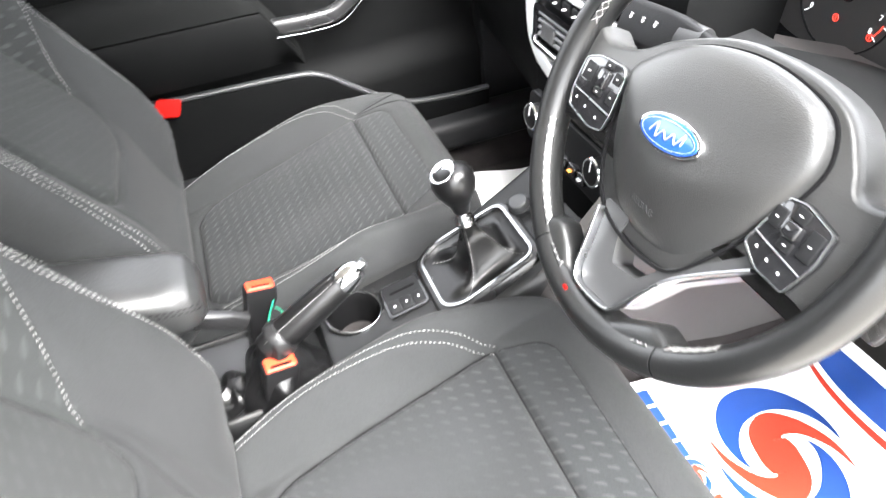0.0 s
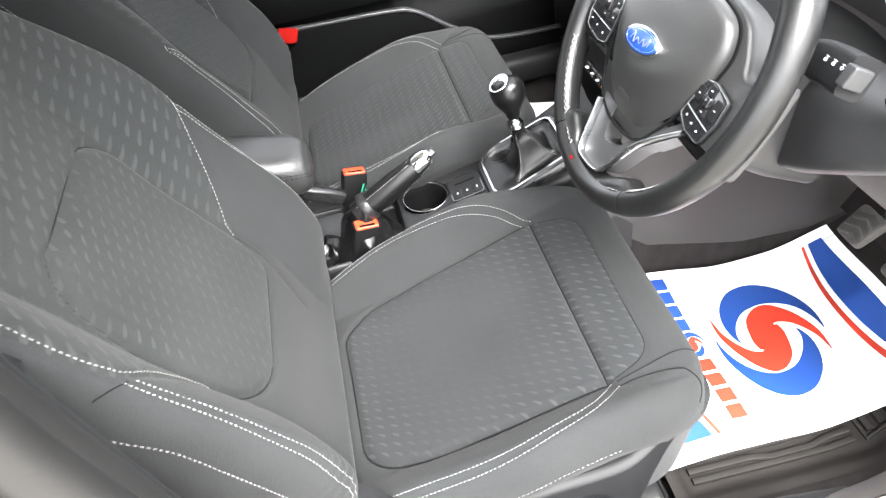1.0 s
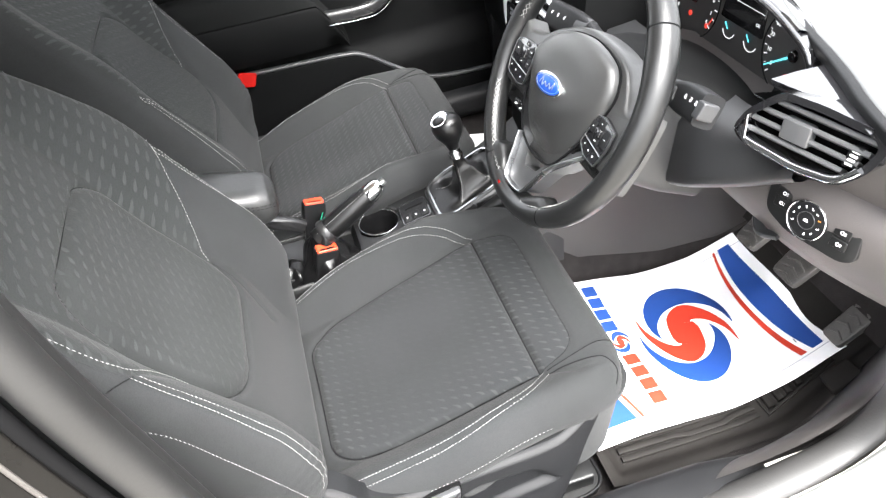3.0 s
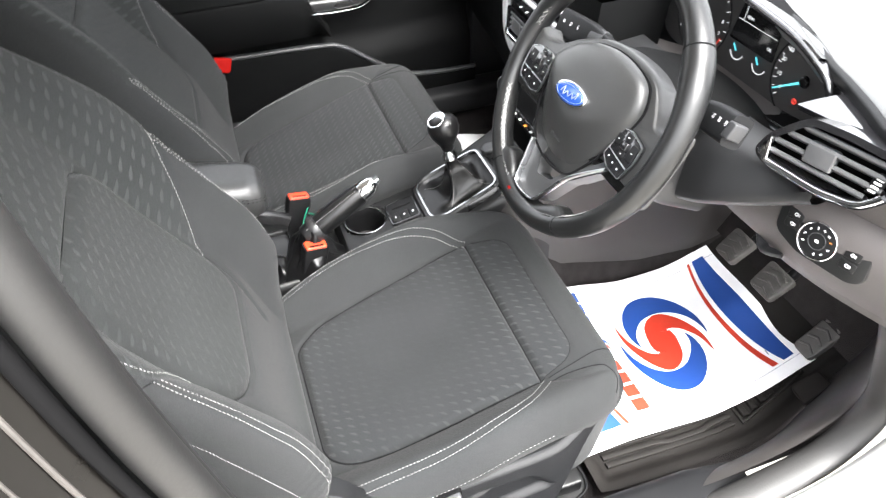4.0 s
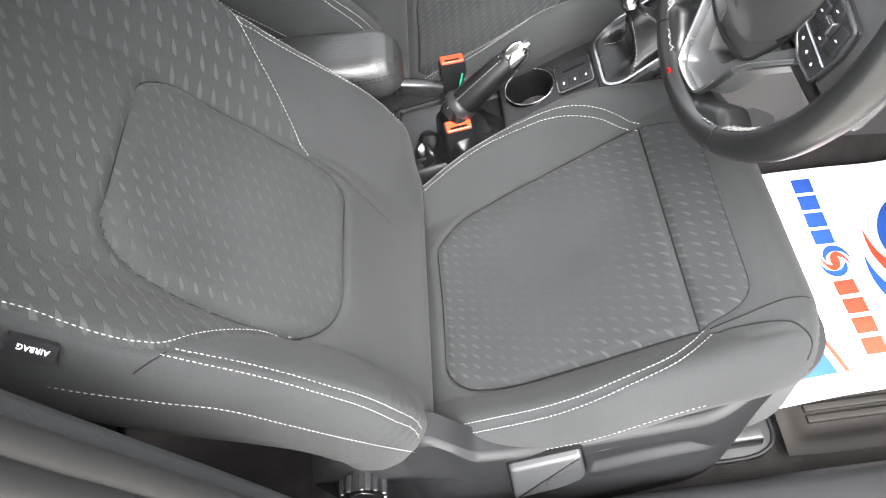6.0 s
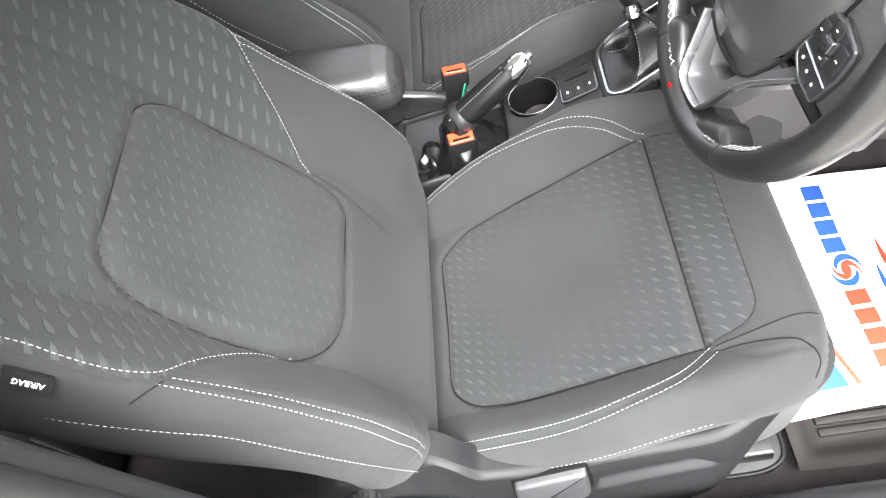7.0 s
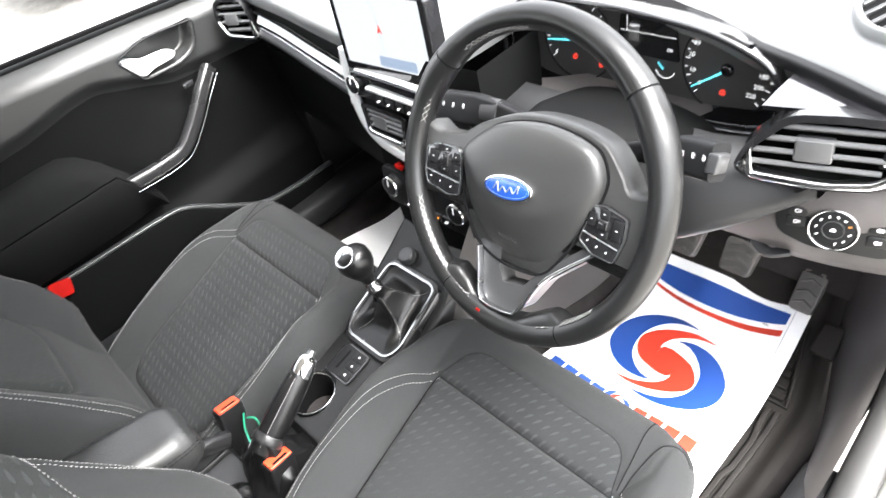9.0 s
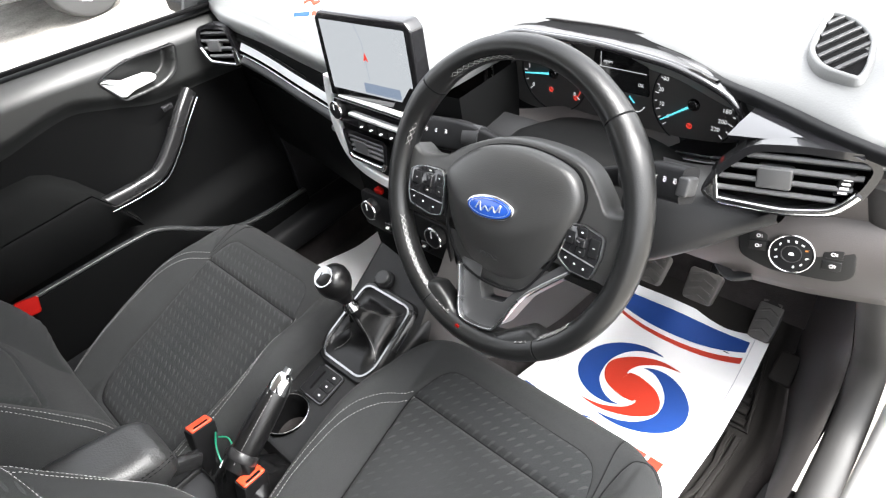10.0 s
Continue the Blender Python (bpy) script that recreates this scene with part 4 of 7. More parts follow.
    rail = part("seat_rail", bar([C(0.20, -0.12, 0.045), C(0.20, 0.49, 0.028)], 0.018, 0.014, 0.4), CONSOLE, seat, "grey steel seat rail")
    loop = rounded([(0.160, 0.42), (0.232, 0.42), (0.232, 0.485), (0.216, 0.508), (0.160, 0.508)], [0.004, 0.004, 0.02, 0.02, 0.004], 4)
    rail_end = part("rail_end", slab([Vector((cx + side * q.x, q.y)) for q in loop][::side], 0.004, 0.014, None, 0.003), CONSOLE, rail)
    part("edge", tube(catmull([C(0.231, 0.42 - dy, 0.015), C(0.231, 0.470 - dy, 0.015), C(0.222, 0.497 - dy, 0.015), C(0.205, 0.507 - dy, 0.015), C(0.175, 0.507 - dy, 0.015)], 5), 0.0030, None, 8), PLASTIC, rail_end)
    part("seat_rail", bar([C(-0.20, -0.12, 0.045), C(-0.20, 0.49, 0.028)], 0.018, 0.014, 0.4), CONSOLE, seat)
    part("seat_base", box(cx - 0.19, cx + 0.19, 0.0, 0.46, 0.04, 0.13, 0.02), PLASTIC, seat)
    return seat


def word(parent, text, size, m, mat, depth=0.0002, name="lettering"):
    """Letters of the built-in font as a mesh part."""
    cu = bpy.data.curves.new("word", "FONT")
    cu.body = text
    cu.size = size
    cu.extrude = depth
    cu.resolution_u = 3
    tmp = bpy.data.objects.new("word", cu)
    me = bpy.data.meshes.new_from_object(tmp)
    bpy.data.objects.remove(tmp)
    bpy.data.curves.remove(cu)
    verts = [m @ v.co for v in me.vertices]
    faces = [tuple(p.vertices) for p in me.polygons]
    bpy.data.meshes.remove(me)
    return part(name, (verts, faces), mat, parent, smooth=False, normals=False)


front_seat(SEAT_X, 1, "grey cloth front seat with white stitching and flecked panels")
front_seat(-0.300, -1, "grey cloth front seat beside the far door", False, -0.014)

# ---- steering wheel ----
WHEEL_C = Vector((0.305, 0.545, 0.612))
WHEEL_TILT = radians(29)
WM = Matrix.Translation(WHEEL_C) @ Matrix(((1, 0, 0, 0), (0, math.sin(WHEEL_TILT), -math.cos(WHEEL_TILT), 0), (0, math.cos(WHEEL_TILT), math.sin(WHEEL_TILT), 0), (0, 0, 0, 1)))
wheel = thing("steering_wheel", WHEEL_C, "black leather three-spoke steering wheel with silver trim", "steering wheel")


def rim_shape(a0, a1, n, fat=0.0):
    loops = []
    for i in range(n + 1):
        a = a0 + (a1 - a0) * i / n
        deg = math.degrees(a) % 360
        bulge = 0.0025 * (math.exp(-((deg - 35) / 14) ** 2) + math.exp(-((deg - 145) / 14) ** 2))
        r = 0.1745
        ca, sa = math.cos(a), math.sin(a)
        lp = []
        for k in range(16):
            t = 2 * math.pi * k / 16
            lp.append(WM @ Vector(((r + (0.0148 + bulge + fat) * math.cos(t)) * ca, (r + (0.0148 + bulge + fat) * math.cos(t)) * sa, (0.0172 + bulge + fat) * math.sin(t))))
        loops.append(lp)
    return loft(loops, True, True)


rim_cuts = [-57, 45, 141, 243]
for a, b in zip(rim_cuts, rim_cuts[1:] + [303]):
    part("rim", rim_shape(radians(a + 0.35), radians(b - 0.35), max(8, int((b - a) / 3))), WHEEL_LEATHER, wheel)
for a in rim_cuts:
    part("rim_joint", rim_shape(radians(a - 0.4), radians(a + 0.4), 1, -0.0008), SEAM, wheel)


def rim_point(deg, around, out=0.0004):
    """A point on the rim's skin: deg round the wheel, around the section from its inner side."""
    t, tt = radians(deg), math.pi - around
    d = Vector((math.cos(tt) * math.cos(t), math.cos(tt) * math.sin(t), math.sin(tt)))
    p = Vector(((0.1745 + (0.0148 + out) * math.cos(tt)) * math.cos(t), (0.1745 + (0.0148 + out) * math.cos(tt)) * math.sin(t), (0.0172 + out) * math.sin(tt)))
    return WM @ p, (WM.to_3x3() @ d).normalized()


# crossed threads along the inside of the rim
for a, b in ((96, 137), (145, 170), (203, 240), (247, 256), (294, 300), (306, 322)):
    count = int((b - a) / 3.0)
    legs = []
    for k in range(count):
        d0, d1 = a + (b - a) * k / count, a + (b - a) * (k + 1) / count
        for s0, s1 in ((0.40, 0.78), (0.78, 0.40)):
            (p, n0), (q, n1) = rim_point(d0, s0), rim_point(d1, s1)
            legs.append(tube([p, p.lerp(q, 0.5) + n0 * 0.0003, q], 0.00028, None, 5))
    part("stitching", joined(*legs), THREAD, wheel, "crossed white stitching", smooth=False, normals=False)
    for s0 in (0.35, 0.83):
        part("seam", tube([rim_point(a + (b - a) * k / 12, s0, 0.0)[0] for k in range(13)], 0.0004, None, 5), SEAM, wheel)

# the carrier behind the cover, with the two side spokes in one moulding
shell = [(-0.166, 0.026), (-0.138, 0.022), (-0.103, 0.030), (-0.070, 0.051), (-0.013, 0.074), (0.050, 0.078), (0.095, 0.069), (0.122, 0.045), (0.134, 0.030), (0.150, 0.031), (0.167, 0.036),
         (0.166, -0.056), (0.150, -0.050), (0.128, -0.050), (0.098, -0.050), (0.070, -0.084), (0.045, -0.100), (-0.030, -0.100), (-0.062, -0.082), (-0.085, -0.052), (-0.130, -0.050), (-0.150, -0.052), (-0.166, -0.056)]
shell_o = [Vector((p.x, p.y)) for p in catmull([(a, b, 0) for a, b in shell], 4, True)]
loops = []
for d, z in ((0.0, -0.034), (0.0, -0.010), (0.0010, -0.005), (0.0030, -0.0015), (0.0050, -0.0005)):
    loops.append([WM @ Vector((*p, z)) for p in (inset2(shell_o, d) if d else shell_o)])
part("spoke_carrier", loft(loops), PAD_SKIN, wheel, "black moulded side spokes behind the cover", angle=60)

# airbag pad: domed, wide above and narrow below
pad_pts = [(-0.088, 0.004), (-0.079, 0.026), (-0.042, 0.054), (0.0, 0.0675), (0.042, 0.0705), (0.086, 0.0625), (0.104, 0.044), (0.107, 0.020), (0.092, -0.026), (0.068, -0.072), (0.051, -0.092), (0.028, -0.099), (-0.006, -0.1005), (-0.042, -0.0915), (-0.066, -0.070), (-0.081, -0.040)]
pad2 = [Vector((p.x, p.y)) for p in catmull([(a, b, 0) for a, b in pad_pts], 5, True)]
loops = []
c = Vector((0.008, -0.012))
for k, z in ((1.0, -0.010), (1.0, 0.0055), (0.975, 0.0105), (0.925, 0.0140), (0.86, 0.0165), (0.79, 0.0185), (0.70, 0.0203), (0.60, 0.0215), (0.50, 0.0222), (0.40, 0.0226), (0.30, 0.0228), (0.20, 0.0229), (0.10, 0.0230), (0.02, 0.0230)):
    lp = []
    for p in pad2:
        q = c + (p - c) * k
        fold = max(-0.030 + 0.9 * (q.x - 0.008) ** 2 * 6 - q.y, 0.0)
        z2 = z + (0.0035 * smoothstep(0.02, 0.07, q.y) if z > 0.01 else 0)
        lp.append(WM @ Vector((*q, max(z2 - 0.30 * fold, -0.005) if z > 0 else z)))
    loops.append(lp)
pad = part("airbag_pad", loft(loops), PAD_SKIN, wheel, "domed black grained airbag cover", angle=60)
gap = [c + (p - c) * 1.018 for p in pad2]
part("pad_gap", frame_plate(gap, [c + (p - c) * 0.99 for p in pad2], -0.004, 0.0022, WM), SEAM, wheel)
part("hub", slab([c + (p - c) * 0.8 for p in pad2], -0.060, -0.030, WM, 0.004), PLASTIC, wheel)
# oval badge: chrome ring, blue enamel, plain bar for the script
BM = WM @ Matrix.Translation((0.003, -0.004, 0)) @ Matrix.Rotation(radians(7), 4, "Z")
oval = [Vector((0.0345 * math.cos(2 * math.pi * k / 40), 0.0145 * math.sin(2 * math.pi * k / 40))) for k in range(40)]
oval_in = [Vector((0.0315 * math.cos(2 * math.pi * k / 40), 0.0120 * math.sin(2 * math.pi * k / 40))) for k in range(40)]
oval_line = [Vector((0.0292 * math.cos(2 * math.pi * k / 40), 0.0100 * math.sin(2 * math.pi * k / 40))) for k in range(40)]
badge = part("badge", slab(oval, 0.018, 0.0265, BM, 0.0015), CHROME, wheel, "blue oval badge with a chrome rim")
part("enamel", slab(oval_in, 0.0262, 0.0272, BM, 0.0004), BADGE_BLUE, badge)
part("inner_line", frame_plate(oval_line, inset2(oval_line, 0.0005), 0.0270, 0.0275, BM), SATIN, badge)
script = catmull([(-0.019, -0.003, 0.0275), (-0.013, 0.005, 0.0275), (-0.011, -0.005, 0.0275), (-0.005, 0.001, 0.0275), (0.0, -0.004, 0.0275), (0.006, 0.002, 0.0275), (0.010, -0.004, 0.0275), (0.017, 0.005, 0.0275), (0.016, -0.003, 0.0275)], 5)
part("badge_mark", tube([BM @ p for p in script], 0.0010, 0.0005, 6, up=(0, -1, 0.5)), SATIN, badge)
for sx, sy in ((-0.062, 0.010), (0.066, 0.004)):
    part("horn_mark", tube([WM @ Vector(q) for q in ((sx - 0.005, sy - 0.003, 0.0168), (sx, sy, 0.0172), (sx + 0.004, sy + 0.004, 0.0166), (sx + 0.006, sy - 0.001, 0.0166))], 0.0007, 0.0005, 6, up=(0, -1, 0.5)), PLASTIC_GREY, pad)
word(pad, "AIRBAG", 0.0085, WM @ Matrix.Translation((-0.010, -0.066, 0.0125)) @ Matrix.Rotation(radians(17), 4, "X"), PLASTIC_GREY)


def pod(outline, keys, rocker, dots, line):
    """Button pod of one spoke, with its keys, a raised rocker, small signs and a dividing line."""
    po = rounded(outline, 0.004, 4)
    pd = part("button_pod", slab(po, -0.001, 0.0062, WM, 0.002), GLOSS, wheel, "black pod of steering wheel buttons")
    part("pod_trim", frame_plate(po, inset2(po, 0.0008), 0.003, 0.0066, WM), SATIN, pd, "thin satin outline")
    part("divider", bar([WM @ Vector((*line[0], 0.0065)), WM @ Vector((*line[1], 0.0065))], 0.0006, 0.0006, 0.4), SATIN, pd)
    for x, y, w, h in keys:
        b = part("button", slab(rounded([(x - w, y - h), (x + w, y - h), (x + w, y + h), (x - w, y + h)], 0.0015, 3), 0.0055, 0.0076, WM, 0.0008), PLASTIC, pd)
        part("symbol", slab(rounded([(x - w * 0.25, y - 0.0004), (x + w * 0.25, y - 0.0004), (x + w * 0.25, y + 0.0004), (x - w * 0.25, y + 0.0004)], 0.0003, 2), 0.0075, 0.0079, WM), WHITE_MARK, b)
    x, y, w, h = rocker
    part("rocker", slab(rounded([(x - w, y - h), (x + w, y - h), (x + w, y + h), (x - w, y + h)], 0.002, 3), 0.006, 0.0105, WM, 0.0018), GLOSS, pd, "raised rocker key")
    for x, y in dots:
        part("symbol", slab([Vector((x - 0.0011, y - 0.0008)), Vector((x + 0.0011, y - 0.0008)), Vector((x + 0.0005, y + 0.0010)), Vector((x - 0.0008, y + 0.0008))], 0.0060, 0.0066, WM), WHITE_MARK, pd)


pod([(-0.150, 0.001), (-0.132, 0.009), (-0.097, 0.012), (-0.089, 0.003), (-0.085, -0.028), (-0.086, -0.044), (-0.104, -0.049), (-0.143, -0.044), (-0.149, -0.030)],
    [(-0.114, 0.006, 0.006, 0.0028), (-0.114, -0.019, 0.006, 0.0028), (-0.097, 0.000, 0.005, 0.005), (-0.094, -0.016, 0.005, 0.006), (-0.136, -0.008, 0.007, 0.008)], (-0.114, -0.0065, 0.0065, 0.008),
    [(-0.137, -0.034), (-0.120, -0.036), (-0.101, -0.038)], [(-0.147, -0.027), (-0.087, -0.029)])
pod([(0.101, 0.008), (0.115, 0.011), (0.142, 0.005), (0.1435, -0.017), (0.137, -0.044), (0.110, -0.043), (0.092, -0.033)],
    [(0.117, 0.003, 0.0055, 0.005), (0.119, -0.018, 0.0055, 0.004), (0.134, -0.009, 0.0055, 0.010), (0.103, -0.006, 0.0048, 0.007)], (0.118, -0.0075, 0.0060, 0.0052),
    [(0.103, -0.030), (0.115, -0.033), (0.127, -0.035)], [(0.095, -0.022), (0.139, -0.028)])

# lower spoke: an open plate with a satin silver outline, bridged to the rim
plate = [(-0.044, -0.084), (-0.036, -0.110), (-0.029, -0.148), (-0.018, -0.158), (0.022, -0.154), (0.034, -0.143), (0.058, -0.100), (0.112, -0.047), (0.100, -0.040), (0.062, -0.080), (0.046, -0.094), (0.030, -0.117), (-0.001, -0.124), (-0.010, -0.104), (-0.010, -0.084)]
plate_o = rounded(plate, 0.004, 3)
low = part("lower_spoke", slab(plate_o, -0.024, 0.0005, WM), SPOKE, wheel, "dark satin open lower spoke", angle=30)
edge = [(-0.040, -0.092, 0.005), (-0.033, -0.124, 0.005), (-0.028, -0.149, 0.005), (-0.016, -0.158, 0.005), (0.021, -0.1545, 0.005), (0.034, -0.143, 0.005), (0.058, -0.099, 0.005), (0.080, -0.074, 0.004), (0.110, -0.046, 0.002)]
part("silver_trim", bar([WM @ Vector(q) for q in catmull(edge, 6)], 0.0014, 0.0045, 0.5, up=WM.to_3x3() @ Vector((0, 0, 1))), SATIN, low, "thin satin silver trim")
INNER_R = [(234, 0.168), (242, 0.149), (250, 0.1505), (258, 0.1575), (270, 0.1585), (282, 0.1575), (290, 0.1505), (299, 0.147), (309, 0.168)]


def bridge(u, v):
    a = 234 + 75 * u
    r0 = lerp_table(INNER_R, a)
    r, z = ((r0, -0.016), (r0, -0.004), (r0 + 0.0012, 0.003), (r0 + 0.004, 0.0075), ((r0 + 0.172) / 2, 0.0105), (0.172, 0.0125))[round(v * 5)]
    return WM @ Vector((r * math.cos(radians(a)), r * math.sin(radians(a)), z))


part("spoke_bridge", grid(bridge, 50, 5), WHEEL_LEATHER, wheel, "leather-covered joint of rim and lower spoke", angle=80)
part("red_mark", slab(rounded([(-0.022, -0.169), (-0.016, -0.1695), (-0.016, -0.1655), (-0.022, -0.165)], 0.001, 2), 0.010, 0.0160, WM), RED, wheel)

# ---- dashboard ----
FACE = [(-0.70, 0.735), (-0.60, 0.705), (-0.45, 0.690), (-0.25, 0.662), (-0.12, 0.648), (0.12, 0.652), (0.22, 0.700), (0.46, 0.705), (0.55, 0.715), (0.70, 0.760)]


def face_y(x):
    return lerp_table(FACE, x)


def dash_section(xs, prof):
    """A skin over x; prof(x): points (y, z)."""
    loops = [[Vector((x, y, z)) for y, z in prof(x)] for x in xs]
    return loft(loops, False, False)


dash = thing("dashboard", (0, 0.9, 0.3), "dark grey moulded dashboard with a soft upper pad", "dashboard")


LIP = [(0.05, 0.648), (0.090, 0.730), (0.112, 0.781), (0.137, 0.800), (0.204, 0.815), (0.276, 0.814), (0.341, 0.803), (0.383, 0.795), (0.422, 0.788), (0.459, 0.782), (0.532, 0.758), (0.584, 0.737), (0.633, 0.722), (0.70, 0.705)]


def pad_z(x):
    """Height of the pad's front edge."""
    return 0.660 + 0.040 * smoothstep(0.03, 0.15, x) - 0.018 * smoothstep(0.36, 0.47, x)


def top_prof(x):
    f = face_y(x)
    hood = smoothstep(0.06, 0.13, x) * smoothstep(0.55, 0.50, x)
    back = max(lerp_table(LIP, x) - f, 0.0) if x > 0.05 else 0.0
    z = pad_z(x)
    pts = [(f + 0.012 + back, z - 0.045), (f + 0.004 + back, z - 0.03), (f + 0.002 + back, z - 0.015), (f + 0.008 + back, z - 0.004), (f + 0.025 + back, z + 0.004), (f + 0.06 + back, z + 0.014)]
    pts += [(f + back + (1.30 - f - back) * t, z + 0.018 + 0.030 * t) for t in (0.2, 0.35, 0.5, 0.65, 0.8, 1.0)]
    return pts


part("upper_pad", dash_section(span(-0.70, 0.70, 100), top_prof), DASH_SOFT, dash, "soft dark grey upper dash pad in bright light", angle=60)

lip_line = [Vector((x, lerp_table(LIP, x) - 0.001, pad_z(x) - 0.011)) for x in span(0.10, 0.66, 44)]
part("pad_lip", bar(lip_line, 0.006, 0.007, 0.5), PLASTIC, dash, "black lip under the upper pad")
# glossy shelf between the lip and the dials, which mirrors the windscreen
part("gloss_shelf", loft([[p + Vector((0, 0.004, -0.004)), Vector((p.x, p.y - 0.012, 0.6675)), Vector((p.x, 0.5 * (p.y - 0.012) + 0.5 * (0.714 + (p.x - 0.552) * 0.27), 0.6690)), Vector((p.x, 0.714 + (p.x - 0.552) * 0.27, 0.6685)), Vector((p.x, 0.719 + (p.x - 0.552) * 0.27, 0.660))] for p in lip_line[31:42]], False, False), PIANO, dash, "gloss black panel above the side vent", angle=70)


def lower_left(x):
    f = face_y(x)
    return [(f + 0.014, 0.618), (f + 0.012, 0.575), (f + 0.004, 0.566), (f + 0.0, 0.552), (f + 0.008, 0.535), (f + 0.022, 0.515), (f + 0.020, 0.42), (f + 0.035, 0.33), (f + 0.08, 0.295), (f + 0.22, 0.28), (f + 0.42, 0.34)]


part("lower_panel", dash_section(span(-0.70, -0.10, 40), lower_left), TRIM_SHADED, dash, "black plastic lower dash with the glovebox", angle=60)
# decor strip with its bright edge
strip_line = [Vector((x, face_y(x) + 0.006, 0.590 - 0.06 * (x + 0.50) * 0.9)) for x in span(-0.545, -0.165, 30)]
strip = part("decor_strip", bar(strip_line, 0.003, 0.0095, 0.4, up=(0, 0.55, 0.83)), BRIGHT, dash, "satin silver dash strip with a dark upper gap")
# near-black bar paints the shadow line above the strip
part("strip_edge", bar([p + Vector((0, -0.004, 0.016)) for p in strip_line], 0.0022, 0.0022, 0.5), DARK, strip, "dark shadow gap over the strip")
part("strip_edge", bar([p + Vector((0, -0.008, -0.016)) for p in strip_line], 0.0022, 0.0020, 0.5), CHROME, strip, "bright chrome strip edge")
part("strip_ledge", loft([[p + Vector((0, -0.004, -0.018)), p + Vector((0, -0.014, -0.026)), p + Vector((0, -0.016, -0.034)), p + Vector((0, -0.004, -0.046))] for p in strip_line], False, False), PLASTIC_GREY, dash, "grey soft ledge under the strip", angle=70)
box_seam = [Vector((x, face_y(x) + 0.019, 0.506)) for x in span(-0.60, -0.17, 20)]
part("glovebox_seam", bar(box_seam, 0.002, 0.0016, 0.4), DARK, dash)
part("glovebox_latch", box(-0.235, -0.175, face_y(-0.2) + 0.010, face_y(-0.2) + 0.030, 0.494, 0.506, 0.004), SATIN, dash, "satin glovebox latch")


def lower_right(x):
    f = face_y(x)
    k = smoothstep(0.46, 0.52, x)
    return [(f + 0.10 * (1 - k) + 0.015, 0.575 + 0.05 * k), (f + 0.03, 0.560), (f + 0.012, 0.548), (f + 0.010, 0.50), (f + 0.025, 0.455), (f + 0.045, 0.437 - 0.01 * k), (f + 0.10, 0.430), (f + 0.35, 0.46)]


part("driver_panel", dash_section(span(0.10, 0.66, 50), lower_right), LOWER_DASH, dash, "grey-brown plastic panel below the wheel", angle=60)
# bolster under the column, its lip rising towards the door
KNEE = [(0.12, 0.420), (0.25, 0.424), (0.31, 0.433), (0.36, 0.458), (0.42, 0.487), (0.45, 0.504), (0.50, 0.532), (0.56, 0.572)]


def knee_prof(x):
    z, y = lerp_table(KNEE, x), 0.656 + 0.05 * smoothstep(0.42, 0.57, x)
    return [(y + 0.075, 0.594), (y + 0.030, 0.590), (y + 0.010, 0.575 + 0.2 * (z - 0.53)), (y - 0.003, z + 0.020), (y - 0.004, z + 0.008), (y + 0.002, z), (y + 0.012, z - 0.003), (y + 0.10, z + 0.01)]


part("knee_panel", dash_section(span(0.12, 0.555, 40), knee_prof), COLUMN, dash, "dark bolster under the steering column", angle=60)
part("console_side", loft([[Vector((0.085 + dx, y, 0.05)), Vector((0.100 + dx, y, zt * 0.5)), Vector((0.098 + dx, y, zt * 0.85)), Vector((0.085 + dx, y, zt))] for y, zt, dx in ((0.52, 0.28, 0), (0.60, 0.38, 0.005), (0.66, 0.47, 0.02), (0.80, 0.48, 0.03), (1.1, 0.5, 0.05))], False, False), KICK, dash, "grey-brown console side in the footwell")

# bonnet release pull under the panel
part("release_pull", bar(catmull([(0.480, 0.738, 0.452), (0.50, 0.729, 0.446), (0.522, 0.738, 0.452)], 5), 0.007, 0.003, 0.5), PLASTIC_GREY, dash, "grey plastic release pull")

# ---- instrument cluster ----
cluster = thing("instrument_cluster", (0.31, 0.74, 0.56), "hooded instrument cluster with two dials and cyan needles", "instrument cluster")
HOOD = [(0.088, 0.566), (0.086, 0.630), (0.106, 0.678), (0.152, 0.703), (0.206, 0.707), (0.285, 0.708), (0.356, 0.702), (0.400, 0.696), (0.441, 0.683), (0.470, 0.667), (0.482, 0.640), (0.480, 0.605), (0.462, 0.578), (0.39, 0.566), (0.30, 0.558), (0.175, 0.552)]
hood_o = [Vector((p.x, p.y)) for p in catmull([(a, b, 0) for a, b in HOOD], 6, True)]
hc = Vector((0.285, 0.636))


def scaled(o, sx, sy):
    return [Vector((hc.x + (p.x - hc.x) * sx, hc.y + (p.y - hc.y) * sy)) for p in o]


def at_y(o, y, lean=0.0):
    return [Vector((p.x, y + lean * (p.y - hc.y), p.y)) for p in o]


HY = 0.765
part("hood", loft([at_y(scaled(hood_o, 0.97, 0.80), HY + 0.062, -0.05), at_y(scaled(hood_o, 0.99, 0.92), HY + 0.03, -0.05), at_y(scaled(hood_o, 1.0, 0.985), HY + 0.004, -0.05)], True, False), PIANO, cluster, "gloss black visor round the dials", angle=70)
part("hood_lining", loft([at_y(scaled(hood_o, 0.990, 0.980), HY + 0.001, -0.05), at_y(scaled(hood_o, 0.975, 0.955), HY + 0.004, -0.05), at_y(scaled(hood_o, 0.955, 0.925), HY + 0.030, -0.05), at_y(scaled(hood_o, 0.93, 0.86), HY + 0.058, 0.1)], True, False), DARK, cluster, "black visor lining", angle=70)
rim_line = at_y(scaled(hood_o, 0.995, 0.988), HY, -0.05)
